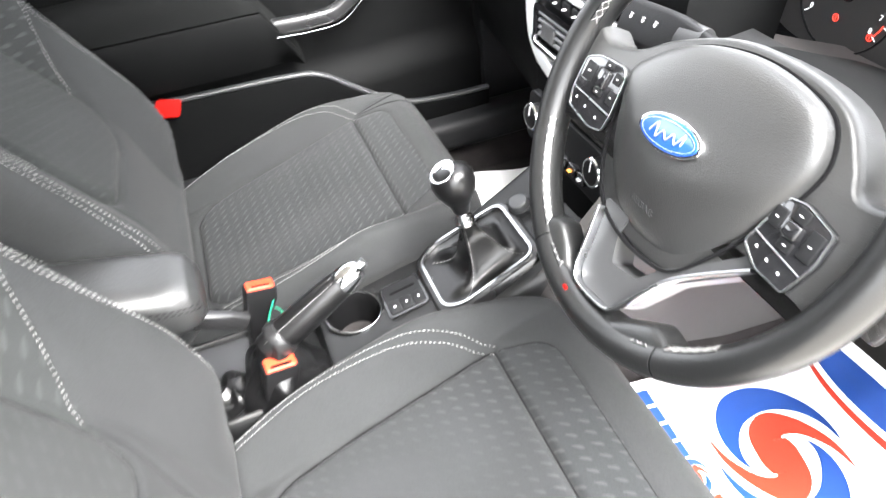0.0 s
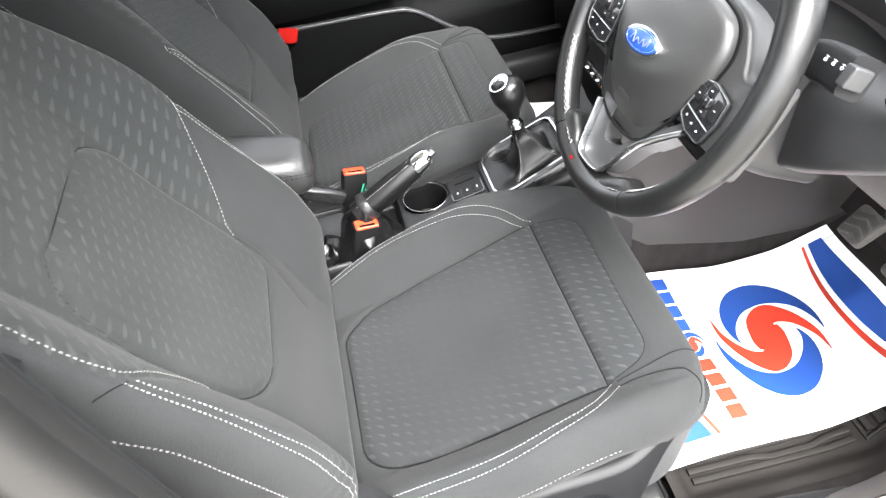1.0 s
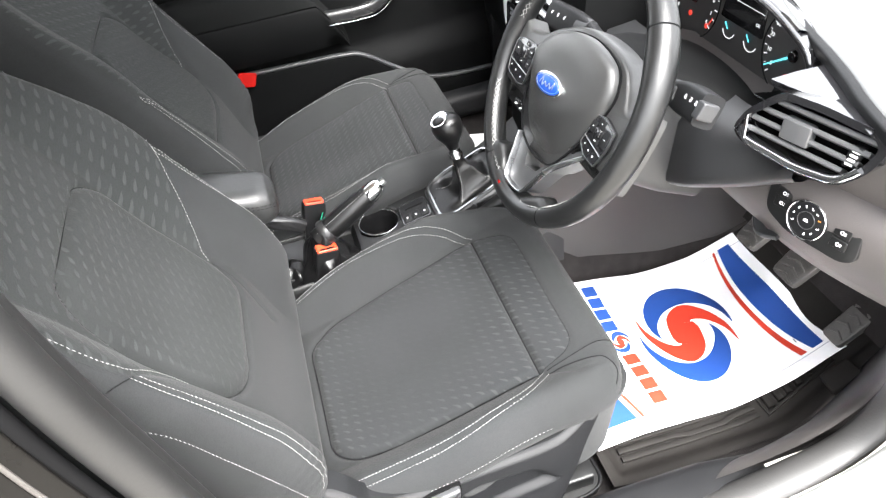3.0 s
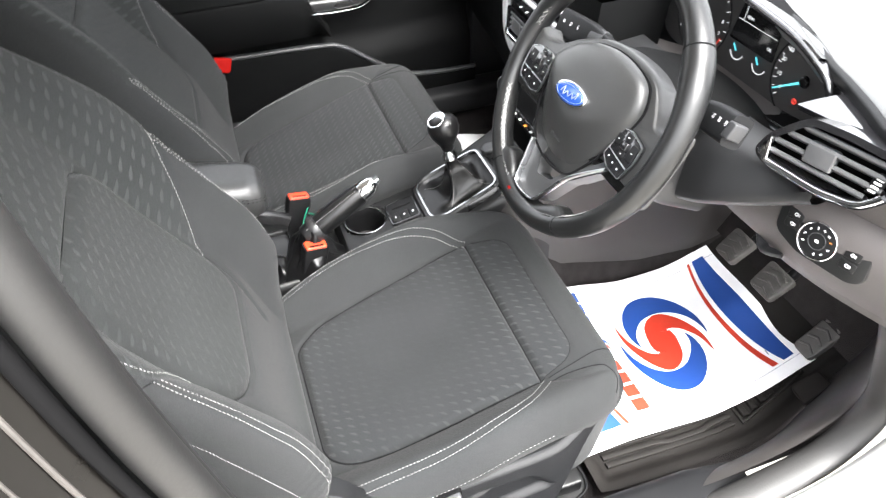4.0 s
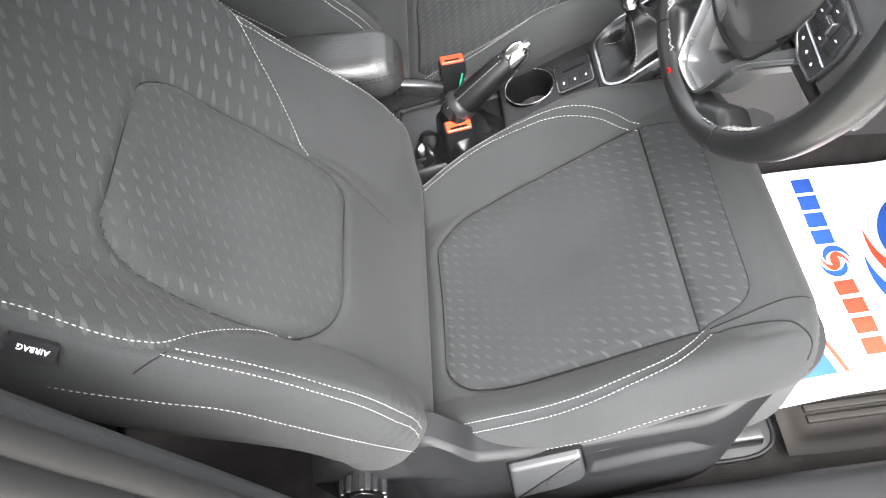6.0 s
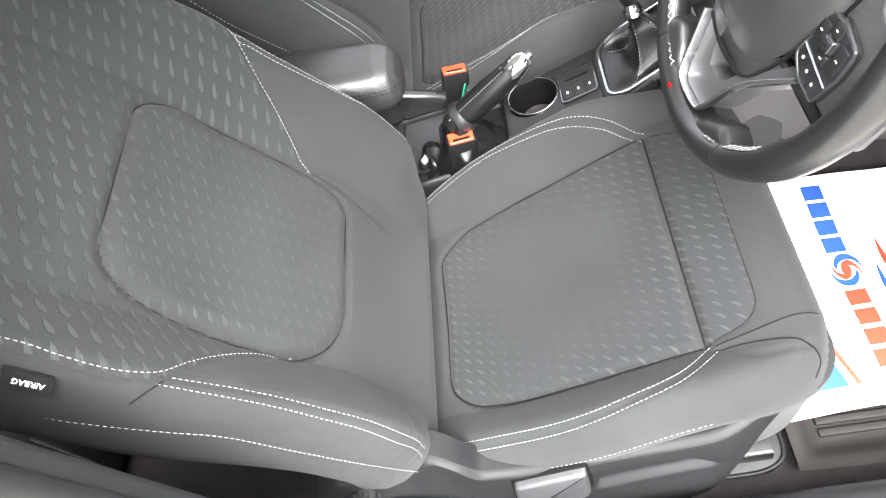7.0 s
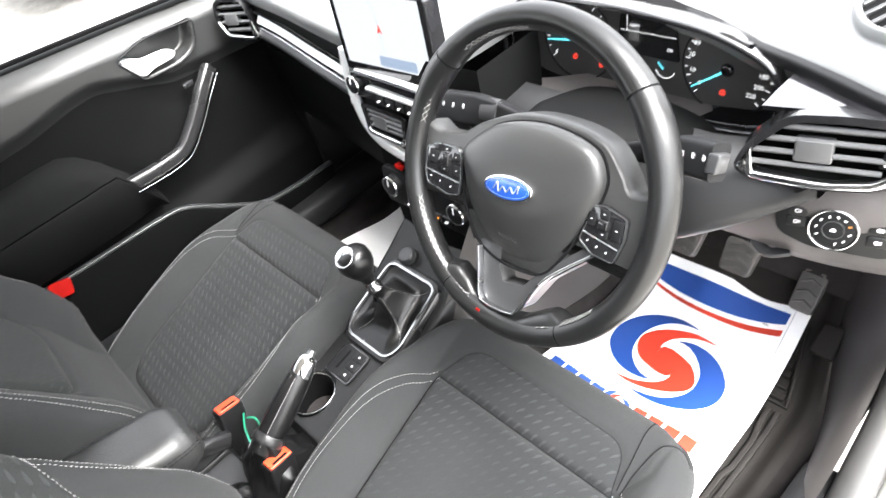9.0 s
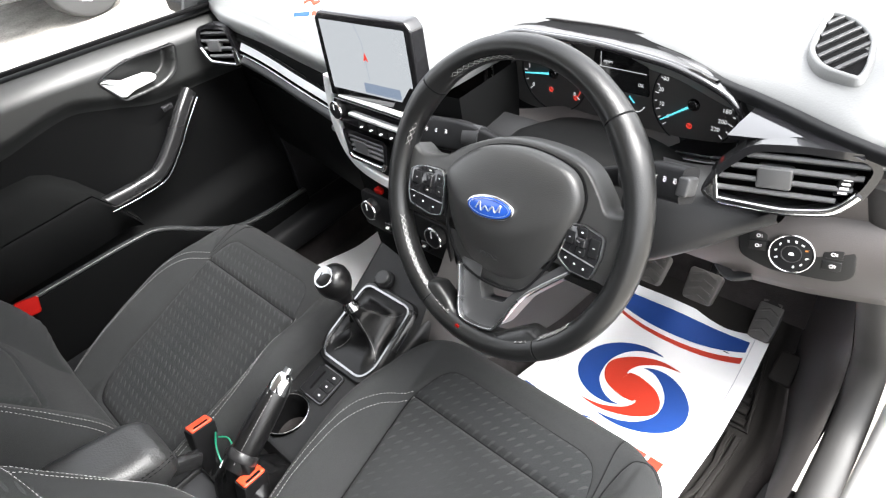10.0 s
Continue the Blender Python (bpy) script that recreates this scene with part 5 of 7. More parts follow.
part("hood_edge", tube(rim_line + rim_line[:1], 0.0042, None, 10), PIANO, cluster, "gloss black front edge")
inner_rim = at_y(scaled(hood_o, 0.965, 0.945), HY + 0.010, -0.05)
part("hood_trim", tube(inner_rim + inner_rim[:1], 0.0014, None, 8), SATIN, cluster, "thin satin inner rim")
# gloss band from the visor's edge back to the lip of the pad
band_rows = []
for x in span(0.118, 0.445, 34):
    zt = max(q.y for q in hood_o if abs(q.x - x) < 0.012)
    zt = hc.y + (zt - hc.y) * 0.99 + 0.001
    yl = lerp_table(LIP, x) - 0.004
    y0 = HY - 0.05 * (zt - hc.y)
    zl = pad_z(x) - 0.004
    band_rows.append([Vector((x, y0, zt - 0.003)), Vector((x, y0 + 0.004, zt + 0.0015)), Vector((x, y0 * 0.65 + yl * 0.35, zt * 0.65 + zl * 0.35 + 0.002)), Vector((x, y0 * 0.3 + yl * 0.7, zt * 0.3 + zl * 0.7 + 0.002)), Vector((x, yl, zl))])
part("hood_band", loft(band_rows, False, False), PIANO, cluster, "gloss black band over the dials", angle=70)
GN = Vector((0, -1, 0.12)).normalized()
GM = Matrix(((1, 0, 0, 0.289), (0, 0.12, -0.993, 0.812), (0, 0.993, 0.12, 0.618), (0, 0, 0, 1)))
g_out = [Vector(((p.x - hc.x) * 0.96 - 0.004, (p.y - hc.y) * 0.92 + 0.018)) for p in hood_o]
face = part("gauge_face", slab(g_out, -0.004, 0.0, GM), GAUGE, cluster, "charcoal gauge face with white markings")


def dial(cx, cy, r, marks, needle_deg, a0, a1, ticks):
    rng = part("dial_ring", ring(r, 0.0012, 0.001, 48, GM @ Matrix.Translation((cx, cy, 0)), 6), PLASTIC, face)
    for k in range(ticks + 1):
        a = radians(a0 + (a1 - a0) * k / ticks)
        lng = 0.006 if k % 2 == 0 else 0.0035
        pts = [GM @ Vector((cx + q * math.cos(a), cy + q * math.sin(a), 0.0008)) for q in (r - 0.003, r - 0.003 - lng)]
        part("tick", bar(pts, 0.0005, 0.0003, 0.3, up=GN), GAUGE_WHITE, face)
    for text, deg, rr in marks:
        a = radians(deg)
        word(face, text, 0.0080, GM @ Matrix.Translation((cx + rr * math.cos(a) - 0.0030 * len(text), cy + rr * math.sin(a) - 0.0035, 0.0012)), GAUGE_WHITE, name="numeral")
    a = radians(needle_deg)
    nd = part("needle", bar([GM @ Vector((cx + q * math.cos(a), cy + q * math.sin(a), 0.004)) for q in (0.004, r - 0.006)], [0.0016, 0.0008], [0.0008, 0.0005], 0.4, up=GN), NEEDLE, face, "lit cyan needle")
    part("needle_hub", disc(0.0085, 0.007, 0.002, 0.006, 20, GM @ Matrix.Translation((cx, cy, 0)), 0.002), GLOSS, nd)


dial(0.108, 0.004, 0.058, (("20", 165, 0.046), ("40", 125, 0.050), ("10", 190, 0.043), ("30", 145, 0.047), ("0", 214, 0.040), ("180", 2, 0.046), ("200", -17, 0.044), ("220", -36, 0.042)), 214, 222, -42, 22)
dial(-0.110, 0.004, 0.058, (("1", 175, 0.044), ("0", 212, 0.044), ("6", 12, 0.044), ("7", -12, 0.044), ("8", -32, 0.044)), 188, 215, -35, 16)
part("display", slab(rounded([(-0.046, 0.000), (0.046, 0.000), (0.040, 0.052), (-0.040, 0.052)], 0.004, 3), 0.0, 0.0012, GM), GLOSS, face, "dark centre display")
word(face, "open", 0.007, GM @ Matrix.Translation((-0.026, 0.036, 0.0016)), GAUGE_WHITE)
word(face, "OK", 0.006, GM @ Matrix.Translation((0.028, 0.012, 0.0016)), GAUGE_WHITE)
part("display_line", bar([GM @ Vector((-0.040, 0.030, 0.0016)), GM @ Vector((0.040, 0.030, 0.0016))], 0.0004, 0.0002, 0.2, up=GN), GAUGE_WHITE, face)
part("display_line", bar([GM @ Vector((-0.030, 0.030, 0.0016)), GM @ Vector((-0.030, 0.050, 0.0016))], 0.0004, 0.0002, 0.2, up=GN), GAUGE_WHITE, face)
for cx in (-0.022, 0.026):
    arc = [GM @ Vector((cx + 0.014 * math.cos(radians(a)), -0.010 + 0.014 * math.sin(radians(a)), 0.001)) for a in range(200, 341, 20)]
    part("small_gauge", bar(arc, 0.0007, 0.0003, 0.3, up=GN), GAUGE_WHITE, face)
    part("small_needle", bar([GM @ Vector((cx - 0.002, -0.012, 0.002)), GM @ Vector((cx - 0.010, -0.004, 0.002))], 0.0009, 0.0004, 0.3, up=GN), NEEDLE, face)
for cx, cy in ((-0.116, -0.022), (0.104, -0.026), (-0.072, -0.026)):
    part("warning_light", joined(ring(0.0034, 0.0006, 0.0006, 16, GM @ Matrix.Translation((cx, cy, 0)), 5), slab([Vector((cx - 0.0006, cy - 0.0022)), Vector((cx + 0.0006, cy - 0.0022)), Vector((cx + 0.0006, cy + 0.0022)), Vector((cx - 0.0006, cy + 0.0022))], 0.0003, 0.001, GM)), GAUGE_RED, face, "lit red warning symbol")
red_arc = [GM @ Vector((-0.110 + 0.050 * math.cos(radians(a)), 0.004 + 0.050 * math.sin(radians(a)), 0.001)) for a in range(-34, -14, 4)]
part("red_band", bar(red_arc, 0.0007, 0.0003, 0.3, up=GN), GAUGE_RED, face)

# ---- air vents ----
def vent(name, outline, place, slats, label, mark=False):
    """A framed air vent; outline in its own plane, place: its pose, z outwards."""
    v = thing(name, place.translation, label, "air vent", "dash air vents")
    o = rounded(outline, 0.014, 5)
    part("surround", frame_plate([p * 1.0 for p in o], inset2(o, 0.008), -0.02, 0.006, place), GLOSS, v, "gloss black vent surround")
    bright = [p for p in inset2(o, 0.006)]
    lo = sorted(range(len(bright)), key=lambda i: bright[i].y)[: len(bright) // 2]
    edge = [bright[i] for i in sorted(lo, key=lambda i: bright[i].x)]
    part("bright_edge", bar([place @ Vector((p.x, p.y, 0.006)) for p in edge], 0.0040, 0.0035, 0.6, up=place.to_3x3() @ Vector((0, 0, 1))), CHROME, v, "chrome lower vent edge")
    # near-black back plate paints the shade behind the slats
    part("shaded_well", slab(inset2(o, 0.007), -0.03, -0.022, place), DARK, v)
    inn = inset2(o, 0.010)
    ys = [p.y for p in inn]
    y0, y1 = min(ys), max(ys)
    for k in range(slats):
        y = y0 + (y1 - y0) * (k + 0.7) / (slats + 0.4)
        xs = []
        for a, b in zip(inn, inn[1:] + inn[:1]):
            if (a.y > y) != (b.y > y):
                xs.append(a.x + (b.x - a.x) * (y - a.y) / (b.y - a.y))
        if len(xs) >= 2:
            part("slat", bar([place @ Vector((min(xs), y, -0.004)), place @ Vector((max(xs), y, -0.004))], 0.0085, 0.0028, 0.6, up=place.to_3x3() @ Vector((0, 0.85, -0.5))), VENT_SLAT, v)
    cx = sum(p.x for p in inn) / len(inn) - 0.012
    cy = (y0 + y1) / 2
    part("tab", slab(rounded([(cx - 0.019, cy - 0.012), (cx + 0.015, cy - 0.012), (cx + 0.015, cy + 0.012), (cx - 0.019, cy + 0.012)], 0.003, 3), -0.006, 0.005, place, 0.002), VENT_SLAT, v, "grey vent tab")
    if mark:
        xe = max(p.x for p in inn) - 0.020
        wheel_ = part("thumb_wheel", slab(rounded([(xe - 0.008, cy - 0.012), (xe + 0.006, cy - 0.010), (xe + 0.010, cy + 0.014), (xe - 0.004, cy + 0.012)], 0.003, 3), -0.004, 0.003, place, 0.002), PLASTIC, v)
        for k in range(4):
            part("mark", slab(rounded([(xe - 0.004 + 0.001 * k, cy - 0.008 + 0.005 * k), (xe + 0.004 + 0.001 * k, cy - 0.008 + 0.005 * k), (xe + 0.004 + 0.001 * k, cy - 0.0055 + 0.005 * k), (xe - 0.004 + 0.001 * k, cy - 0.0055 + 0.005 * k)], 0.0005, 2), 0.003, 0.0036, place), WHITE_MARK, wheel_)
    return v


def facing(c, yaw, lean=0.0):
    """A pose whose z looks to the rear of the car, turned by yaw, leaning up by lean."""
    return Matrix.Translation(c) @ Matrix.Rotation(radians(yaw), 4, "Z") @ Matrix.Rotation(radians(90 - lean), 4, "X")


vent("side_vent", [(-0.077, -0.016), (-0.060, -0.027), (0.010, -0.031), (0.056, -0.024), (0.080, 0.002), (0.090, 0.032), (0.078, 0.047), (0.016, 0.050), (-0.030, 0.047), (-0.066, 0.012)], facing((0.552, 0.700, 0.622), 15, 8), 4, "black slatted air vent with a chrome lower edge", True)
vent("side_vent", [(-0.062, 0.036), (-0.070, 0.0), (-0.050, -0.038), (0.020, -0.046), (0.044, -0.036), (0.030, 0.0), (0.020, 0.042), (-0.040, 0.046)], facing((-0.590, 0.690, 0.592), 22, 8), 4, "chrome-edged slatted air vent by the far door")

# demister grille on the pad
dm = thing("demister_grille", (0.545, 0.855, 0.69), "black slatted demister grille on the dash top", "air vent")
DMM = Matrix.Translation((0.545, 0.855, 0.7025)) @ Matrix.Rotation(radians(5), 4, "X")
d_o = rounded([(-0.046, 0.068), (-0.010, 0.058), (0.024, 0.024), (0.040, -0.036), (0.040, -0.066), (-0.008, -0.054), (-0.032, -0.026), (-0.041, 0.018)], [0.018, 0.02, 0.02, 0.02, 0.02, 0.02, 0.02, 0.02], 6)
d_in = inset2(d_o, 0.008)
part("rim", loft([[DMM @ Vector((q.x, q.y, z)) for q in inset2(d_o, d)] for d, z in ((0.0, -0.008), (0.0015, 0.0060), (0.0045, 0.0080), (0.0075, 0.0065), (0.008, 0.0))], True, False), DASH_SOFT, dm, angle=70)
# the grille's depth is painted by this near-black plate
part("shaded_well", slab(d_in, -0.0060, 0.0032, DMM), DARK, dm)
slat_d, slat_n = Vector((0.44, 0.90)).normalized(), Vector((0.90, -0.44)).normalized()
for k in range(6):
    off = -0.046 + 0.0150 * k
    hits = []
    for a, b in zip(d_in, d_in[1:] + d_in[:1]):
        fa, fb = a.dot(slat_n) - off, b.dot(slat_n) - off
        if (fa > 0) != (fb > 0):
            hits.append(a.lerp(b, fa / (fa - fb)).dot(slat_d))
    if len(hits) >= 2 and max(hits) - min(hits) > 0.01:
        ends = [DMM @ Vector((*(slat_n * off + slat_d * t), 0.0046)) for t in (min(hits), max(hits))]
        part("slat", bar(ends, 0.0026, 0.0022, 0.5), PLASTIC_GREY, dm)

# ---- centre stack: touch screen, strip of keys, vents, heater panel ----
stack = thing("centre_stack", (0, 0.66, 0.35), "centre stack with silver frame, vents and heater knobs", "centre console")


def SP(x, z, out=0.0):
    """A point on the stack's face."""
    y = lerp_table([(0.30, 0.600), (0.42, 0.622), (0.60, 0.640), (0.75, 0.66)], z) + 0.05 * (x * x) * 4
    return Vector((x, y - out, z))


body_rows = [(0.300, 0.080), (0.35, 0.100), (0.42, 0.118), (0.465, 0.126), (0.50, 0.138), (0.56, 0.147), (0.62, 0.149), (0.655, 0.146)]
part("stack_body", loft([[SP(-w, z) + Vector((0, 0.12, 0)), SP(-w, z), SP(-w * 0.5, z, 0.004), SP(0, z, 0.005), SP(w * 0.5, z, 0.004), SP(w, z), SP(w, z) + Vector((0, 0.12, 0))] for z, w in body_rows], False, False), TRIM_SHADED, stack, angle=50)
frame_l = [(-0.146, 0.636), (-0.150, 0.605), (-0.151, 0.575), (-0.147, 0.540), (-0.130, 0.504), (-0.088, 0.482), (0.0, 0.474), (0.088, 0.482), (0.130, 0.504), (0.147, 0.540), (0.151, 0.572), (0.151, 0.585), (0.150, 0.597)]
part("silver_frame", bar([SP(p.x, p.y, 0.006) for p in catmull([(a, b, 0) for a, b in frame_l], 6)], 0.0100, 0.006, 0.7, up=(0, -1, 0.1)), BRIGHT, stack, "satin silver stack frame")


def keycap(x0, x1, z0, z1, out, mat, par, name="key", label=""):
    m = Matrix.Translation(SP((x0 + x1) / 2, (z0 + z1) / 2, out)) @ Matrix.Rotation(radians(84), 4, "X")
    w, h = (x1 - x0) / 2, (z1 - z0) / 2
    return part(name, slab(rounded([(-w, -h), (w, -h), (w, h), (-w, h)], min(w, h) * 0.35, 3), -0.006, 0.004, m, 0.0015), mat, par, label)


strip = keycap(-0.134, 0.134, 0.564, 0.606, 0.006, GLOSS, stack, "key_strip", "gloss black strip of media keys")
keycap(-0.092, 0.070, 0.584, 0.590, 0.012, BRIGHT, strip, "silver_bar")
keycap(-0.110, 0.070, 0.612, 0.616, 0.012, BRIGHT, strip, "silver_bar")
for k in range(6):
    x = -0.062 + 0.0245 * k
    kc = keycap(x - 0.0105, x + 0.0105, 0.566, 0.580, 0.011, PLASTIC, strip)
    keycap(x - 0.0022, x + 0.0022, 0.5725, 0.5735, 0.0155, WHITE_MARK, kc, "symbol")


def knob(x, z, r, par, label, tint=None):
    m = Matrix.Translation(SP(x, z, 0.006)) @ Matrix.Rotation(radians(84), 4, "X")
    kb = part("knob", disc(r, r * 0.92, 0.0, 0.020, 32, m, 0.003), PLASTIC, par, label)
    part("knob_ring", ring(r * 0.95, 0.0022, 0.017, 32, m, 6), CHROME, kb, "chrome knob ring")
    part("pointer", slab(rounded([(-0.0012, 0.002), (0.0012, 0.002), (0.0012, r * 0.8), (-0.0012, r * 0.8)], 0.0005, 2), 0.0195, 0.0207, m), WHITE_MARK, kb)
    return kb


knob(-0.117, 0.589, 0.0140, stack, "black volume knob with a chrome ring")
heat = keycap(-0.118, 0.100, 0.365, 0.436, 0.004, PLASTIC, stack, "heater_panel", "black heater control panel")
knob(-0.084, 0.410, 0.0180, heat, "black heater knob with a chrome ring")
knob(0.078, 0.416, 0.0180, heat, "black heater knob with a chrome ring")
for k in range(5):
    x = -0.046 + 0.023 * k
    kc = keycap(x - 0.009, x + 0.009, 0.378, 0.394, 0.010, GLOSS, heat)
    keycap(x - 0.003, x + 0.003, 0.385, 0.387, 0.0145, AMBER if k == 3 else WHITE_MARK, kc, "symbol")
keycap(-0.070, -0.054, 0.446, 0.455, 0.010, RED, stack, "hazard_key", "red hazard switch")
for sg in (-1, 1):
    v = vent("centre_vent", [(-0.050, -0.028), (0.046, -0.030), (0.056, 0.028), (-0.058, 0.028)], Matrix.Translation(SP(sg * 0.066, 0.528, 0.008)) @ Matrix.Rotation(radians(84), 4, "X"), 4, "black slatted centre air vent")

screen = thing("touch_screen", (-0.03, 0.67, 0.60), "upright tablet touch screen showing a pale map", "touch screen")
TSM = Matrix.Translation((-0.027, 0.644, 0.682)) @ Matrix.Rotation(radians(4.5), 4, "Z") @ Matrix.Rotation(radians(85), 4, "X")
so = rounded([(-0.100, -0.068), (0.100, -0.068), (0.100, 0.056), (0.090, 0.067), (-0.088, 0.067), (-0.100, 0.056)], 0.004, 4)
case = part("screen_case", slab(so, -0.022, 0.004, TSM, 0.003), GLOSS, screen, "gloss black screen casing")
part("screen_panel", slab(rounded([(-0.088, -0.053), (0.088, -0.053), (0.088, 0.055), (-0.088, 0.055)], 0.002, 2), 0.003, 0.0046, TSM), SCREEN, screen, "lit pale grey map")
part("map_bar", slab(rounded([(-0.014, -0.050), (0.062, -0.050), (0.062, -0.034), (-0.014, -0.034)], 0.002, 2), 0.0046, 0.0050, TSM), SCREEN_BAR, screen)
part("map_arrow", slab([Vector(q) for q in ((-0.005, 0.0), (0.0, 0.003), (0.005, 0.0), (0.0, 0.014))], 0.0046, 0.0052, TSM), GAUGE_RED, screen)
part("map_road", tube([TSM @ Vector(q) for q in ((-0.012, 0.054, 0.0047), (-0.002, 0.03, 0.0047), (0.0, -0.03, 0.0047))], 0.0004, 0.0002, 6, up=(0, -1, 0)), SCREEN_BAR, screen)

# ---- light switch panel ----
lsw = thing("light_switch_panel", (0.56, 0.72, 0.50), "black light switch panel with a round dial", "switch panel")
LSM = facing((0.566, 0.732, 0.516), 14, 12)
lo = rounded([(-0.056, -0.016), (-0.020, -0.030), (0.050, -0.030), (0.066, -0.020), (0.062, 0.016), (0.044, 0.024), (-0.044, 0.030), (-0.060, 0.022)], 0.012, 5)
part("plate", slab(lo, -0.012, 0.003, LSM, 0.002), CONSOLE, lsw)
dk = part("dial", disc(0.0235, 0.0225, 0.002, 0.009, 40, LSM, 0.002), PLASTIC, lsw, "round black light dial with a chrome ring")
part("dial_ring", ring(0.0235, 0.0013, 0.0085, 48, LSM, 8), CHROME, dk, "chrome ring")
part("dial_step", ring(0.0105, 0.0006, 0.0090, 32, LSM, 6), PLASTIC_GREY, dk)
for k, deg in enumerate((205, 172, 140, 108, 80, 52, 25, -10, -45, -75)):
    a = radians(deg)
    m = LSM @ Matrix.Translation((0.0165 * math.cos(a), 0.0165 * math.sin(a), 0.009)) @ Matrix.Rotation(a + k, 4, "Z")
    part("symbol", joined(slab(rounded([(-0.0016, -0.0010), (0.0004, -0.0010), (0.0004, 0.0010), (-0.0016, 0.0010)], 0.0007, 2), 0.0, 0.0004, m), slab([Vector(q) for q in ((0.0008, -0.0009), (0.0018, -0.0009), (0.0018, -0.0003), (0.0008, -0.0003))], 0.0, 0.0004, m), slab([Vector(q) for q in ((0.0008, 0.0003), (0.0018, 0.0003), (0.0018, 0.0009), (0.0008, 0.0009))], 0.0, 0.0004, m)), AMBER if k == 6 else WHITE_MARK, dk)
part("centre_sign", slab(rounded([(-0.003, -0.0016), (0.003, -0.0016), (0.002, 0.002), (-0.002, 0.002)], 0.0008, 2), 0.009, 0.0094, LSM), WHITE_MARK, dk)
for x, y in ((-0.037, 0.014), (-0.037, 0.001), (0.041, 0.006), (0.041, -0.009)):
    b = part("button", slab(rounded([(x - 0.010, y - 0.006), (x + 0.010, y - 0.006), (x + 0.010, y + 0.006), (x - 0.010, y + 0.006)], 0.002, 3), 0.002, 0.0042, LSM, 0.001), CONSOLE, lsw)
    m = LSM @ Matrix.Translation((x, y, 0.0042))
    part("symbol", joined(ring(0.0019, 0.00045, 0.0002, 14, m, 5), *[slab([Vector((0.0028, dy - 0.0002)), Vector((0.0045, dy - 0.0002)), Vector((0.0045, dy + 0.0002)), Vector((0.0028, dy + 0.0002))], 0.0, 0.0004, m) for dy in (-0.0014, 0.0, 0.0014)]), WHITE_MARK, b)

# ---- steering column and stalks ----
column = thing("steering_column", (0.305, 0.66, 0.56), "black steering column shroud with two stalks", "steering column")
col = []
for t, w, h in ((0.038, 0.056, 0.050), (0.05, 0.074, 0.066), (0.09, 0.082, 0.074), (0.16, 0.090, 0.076), (0.22, 0.095, 0.070)):
    cpt = WM @ Vector((0, -0.012, -t))
    o = rounded([(-w, -h), (w, -h), (w * 0.9, h * 0.8), (-w * 0.9, h * 0.8)], 0.022, 5)
    col.append([cpt + (WM.to_3x3() @ Vector((p.x, p.y, 0))) for p in o])
part("shroud", loft(col), COLUMN, column, angle=50)
upper = []
for y, z, w in ((0.590, 0.640, 0.055), (0.620, 0.650, 0.075), (0.665, 0.640, 0.090), (0.715, 0.618, 0.105), (0.760, 0.600, 0.110)):
    upper.append([Vector((0.31 + w * math.cos(a), y, z - 0.045 + 0.045 * math.sin(a) ** 0.7)) for a in span(0.02, math.pi - 0.02, 20)])
part("upper_cover", loft(upper, False, False), TRIM_SHADED, column, "black cover between the wheel and the dials", angle=60)
part("lock_ring", ring(0.013, 0.004, 0, 24, Matrix.Translation(WM @ Vector((0.066, -0.03, -0.075))) @ Matrix.Rotation(radians(62), 4, "X") @ Matrix.Rotation(radians(50), 4, "Y"), 8), SATIN, column, "ignition lock surround")


def stalk(pts, w, h, side):
    line = catmull([WM @ Vector(p) for p in pts], 6)
    n = len(line)
    ww = [w * (0.55 + 0.45 * smoothstep(0.2, 0.7, i / (n - 1))) for i in range(n)]
    hh = [h * (0.75 + 0.25 * smoothstep(0.2, 0.7, i / (n - 1))) for i in range(n)]
    up = WM.to_3x3() @ Vector((0, 0, 1))
    st = part("stalk", bar(line, ww, hh, 0.45, up=up), PLASTIC, column, "black control stalk with white symbols")
    for k in range(3):
        c = Vector(pts[-1]).lerp(Vector(pts[-2]), 0.25 + 0.30 * k) + Vector((0, 0.003, h + 0.0004))
        m = WM @ Matrix.Translation(c)
        part("symbol", joined(ring(0.0015, 0.0003, 0.0, 12, m, 5), slab(rounded([(-0.0022, 0.0028), (0.0022, 0.0028), (0.0022, 0.0032), (-0.0022, 0.0032)], 0.0002, 2), -0.001, 0.0003, m)), WHITE_MARK, st)
    part("twist_ring", tube([line[n // 2 - 2], line[n // 2 + 1]], w * 0.86, h * 1.10, 24, up=up), PLASTIC_GREY, st, "ribbed twist ring")
    c = Vector(pts[-1])
    if side < 0:
        return
    part("end_cap", slab(rounded([(-0.006, -0.010), (0.006, -0.010), (0.006, 0.010), (-0.006, 0.010)], 0.003, 3), -0.006, h + 0.002, WM @ Matrix.Translation(c), 0.002), PLASTIC_GREY if side > 0 else PLASTIC, st)


stalk([(-0.050, 0.040, -0.080), (-0.10, 0.046, -0.075), (-0.150, 0.042, -0.070), (-0.205, 0.036, -0.064)], 0.021, 0.013, -1)
stalk([(0.050, 0.040, -0.080), (0.10, 0.056, -0.074), (0.145, 0.066, -0.066), (0.186, 0.070, -0.058)], 0.019, 0.014, 1)

# ---- centre console, gear lever, handbrake, armrest, buckles ----
CON_Z = [(-0.40, 0.20), (0.05, 0.200), (0.22, 0.205), (0.34, 0.220), (0.41, 0.236), (0.55, 0.300), (0.64, 0.350)]
CUP = (-0.028, 0.293)
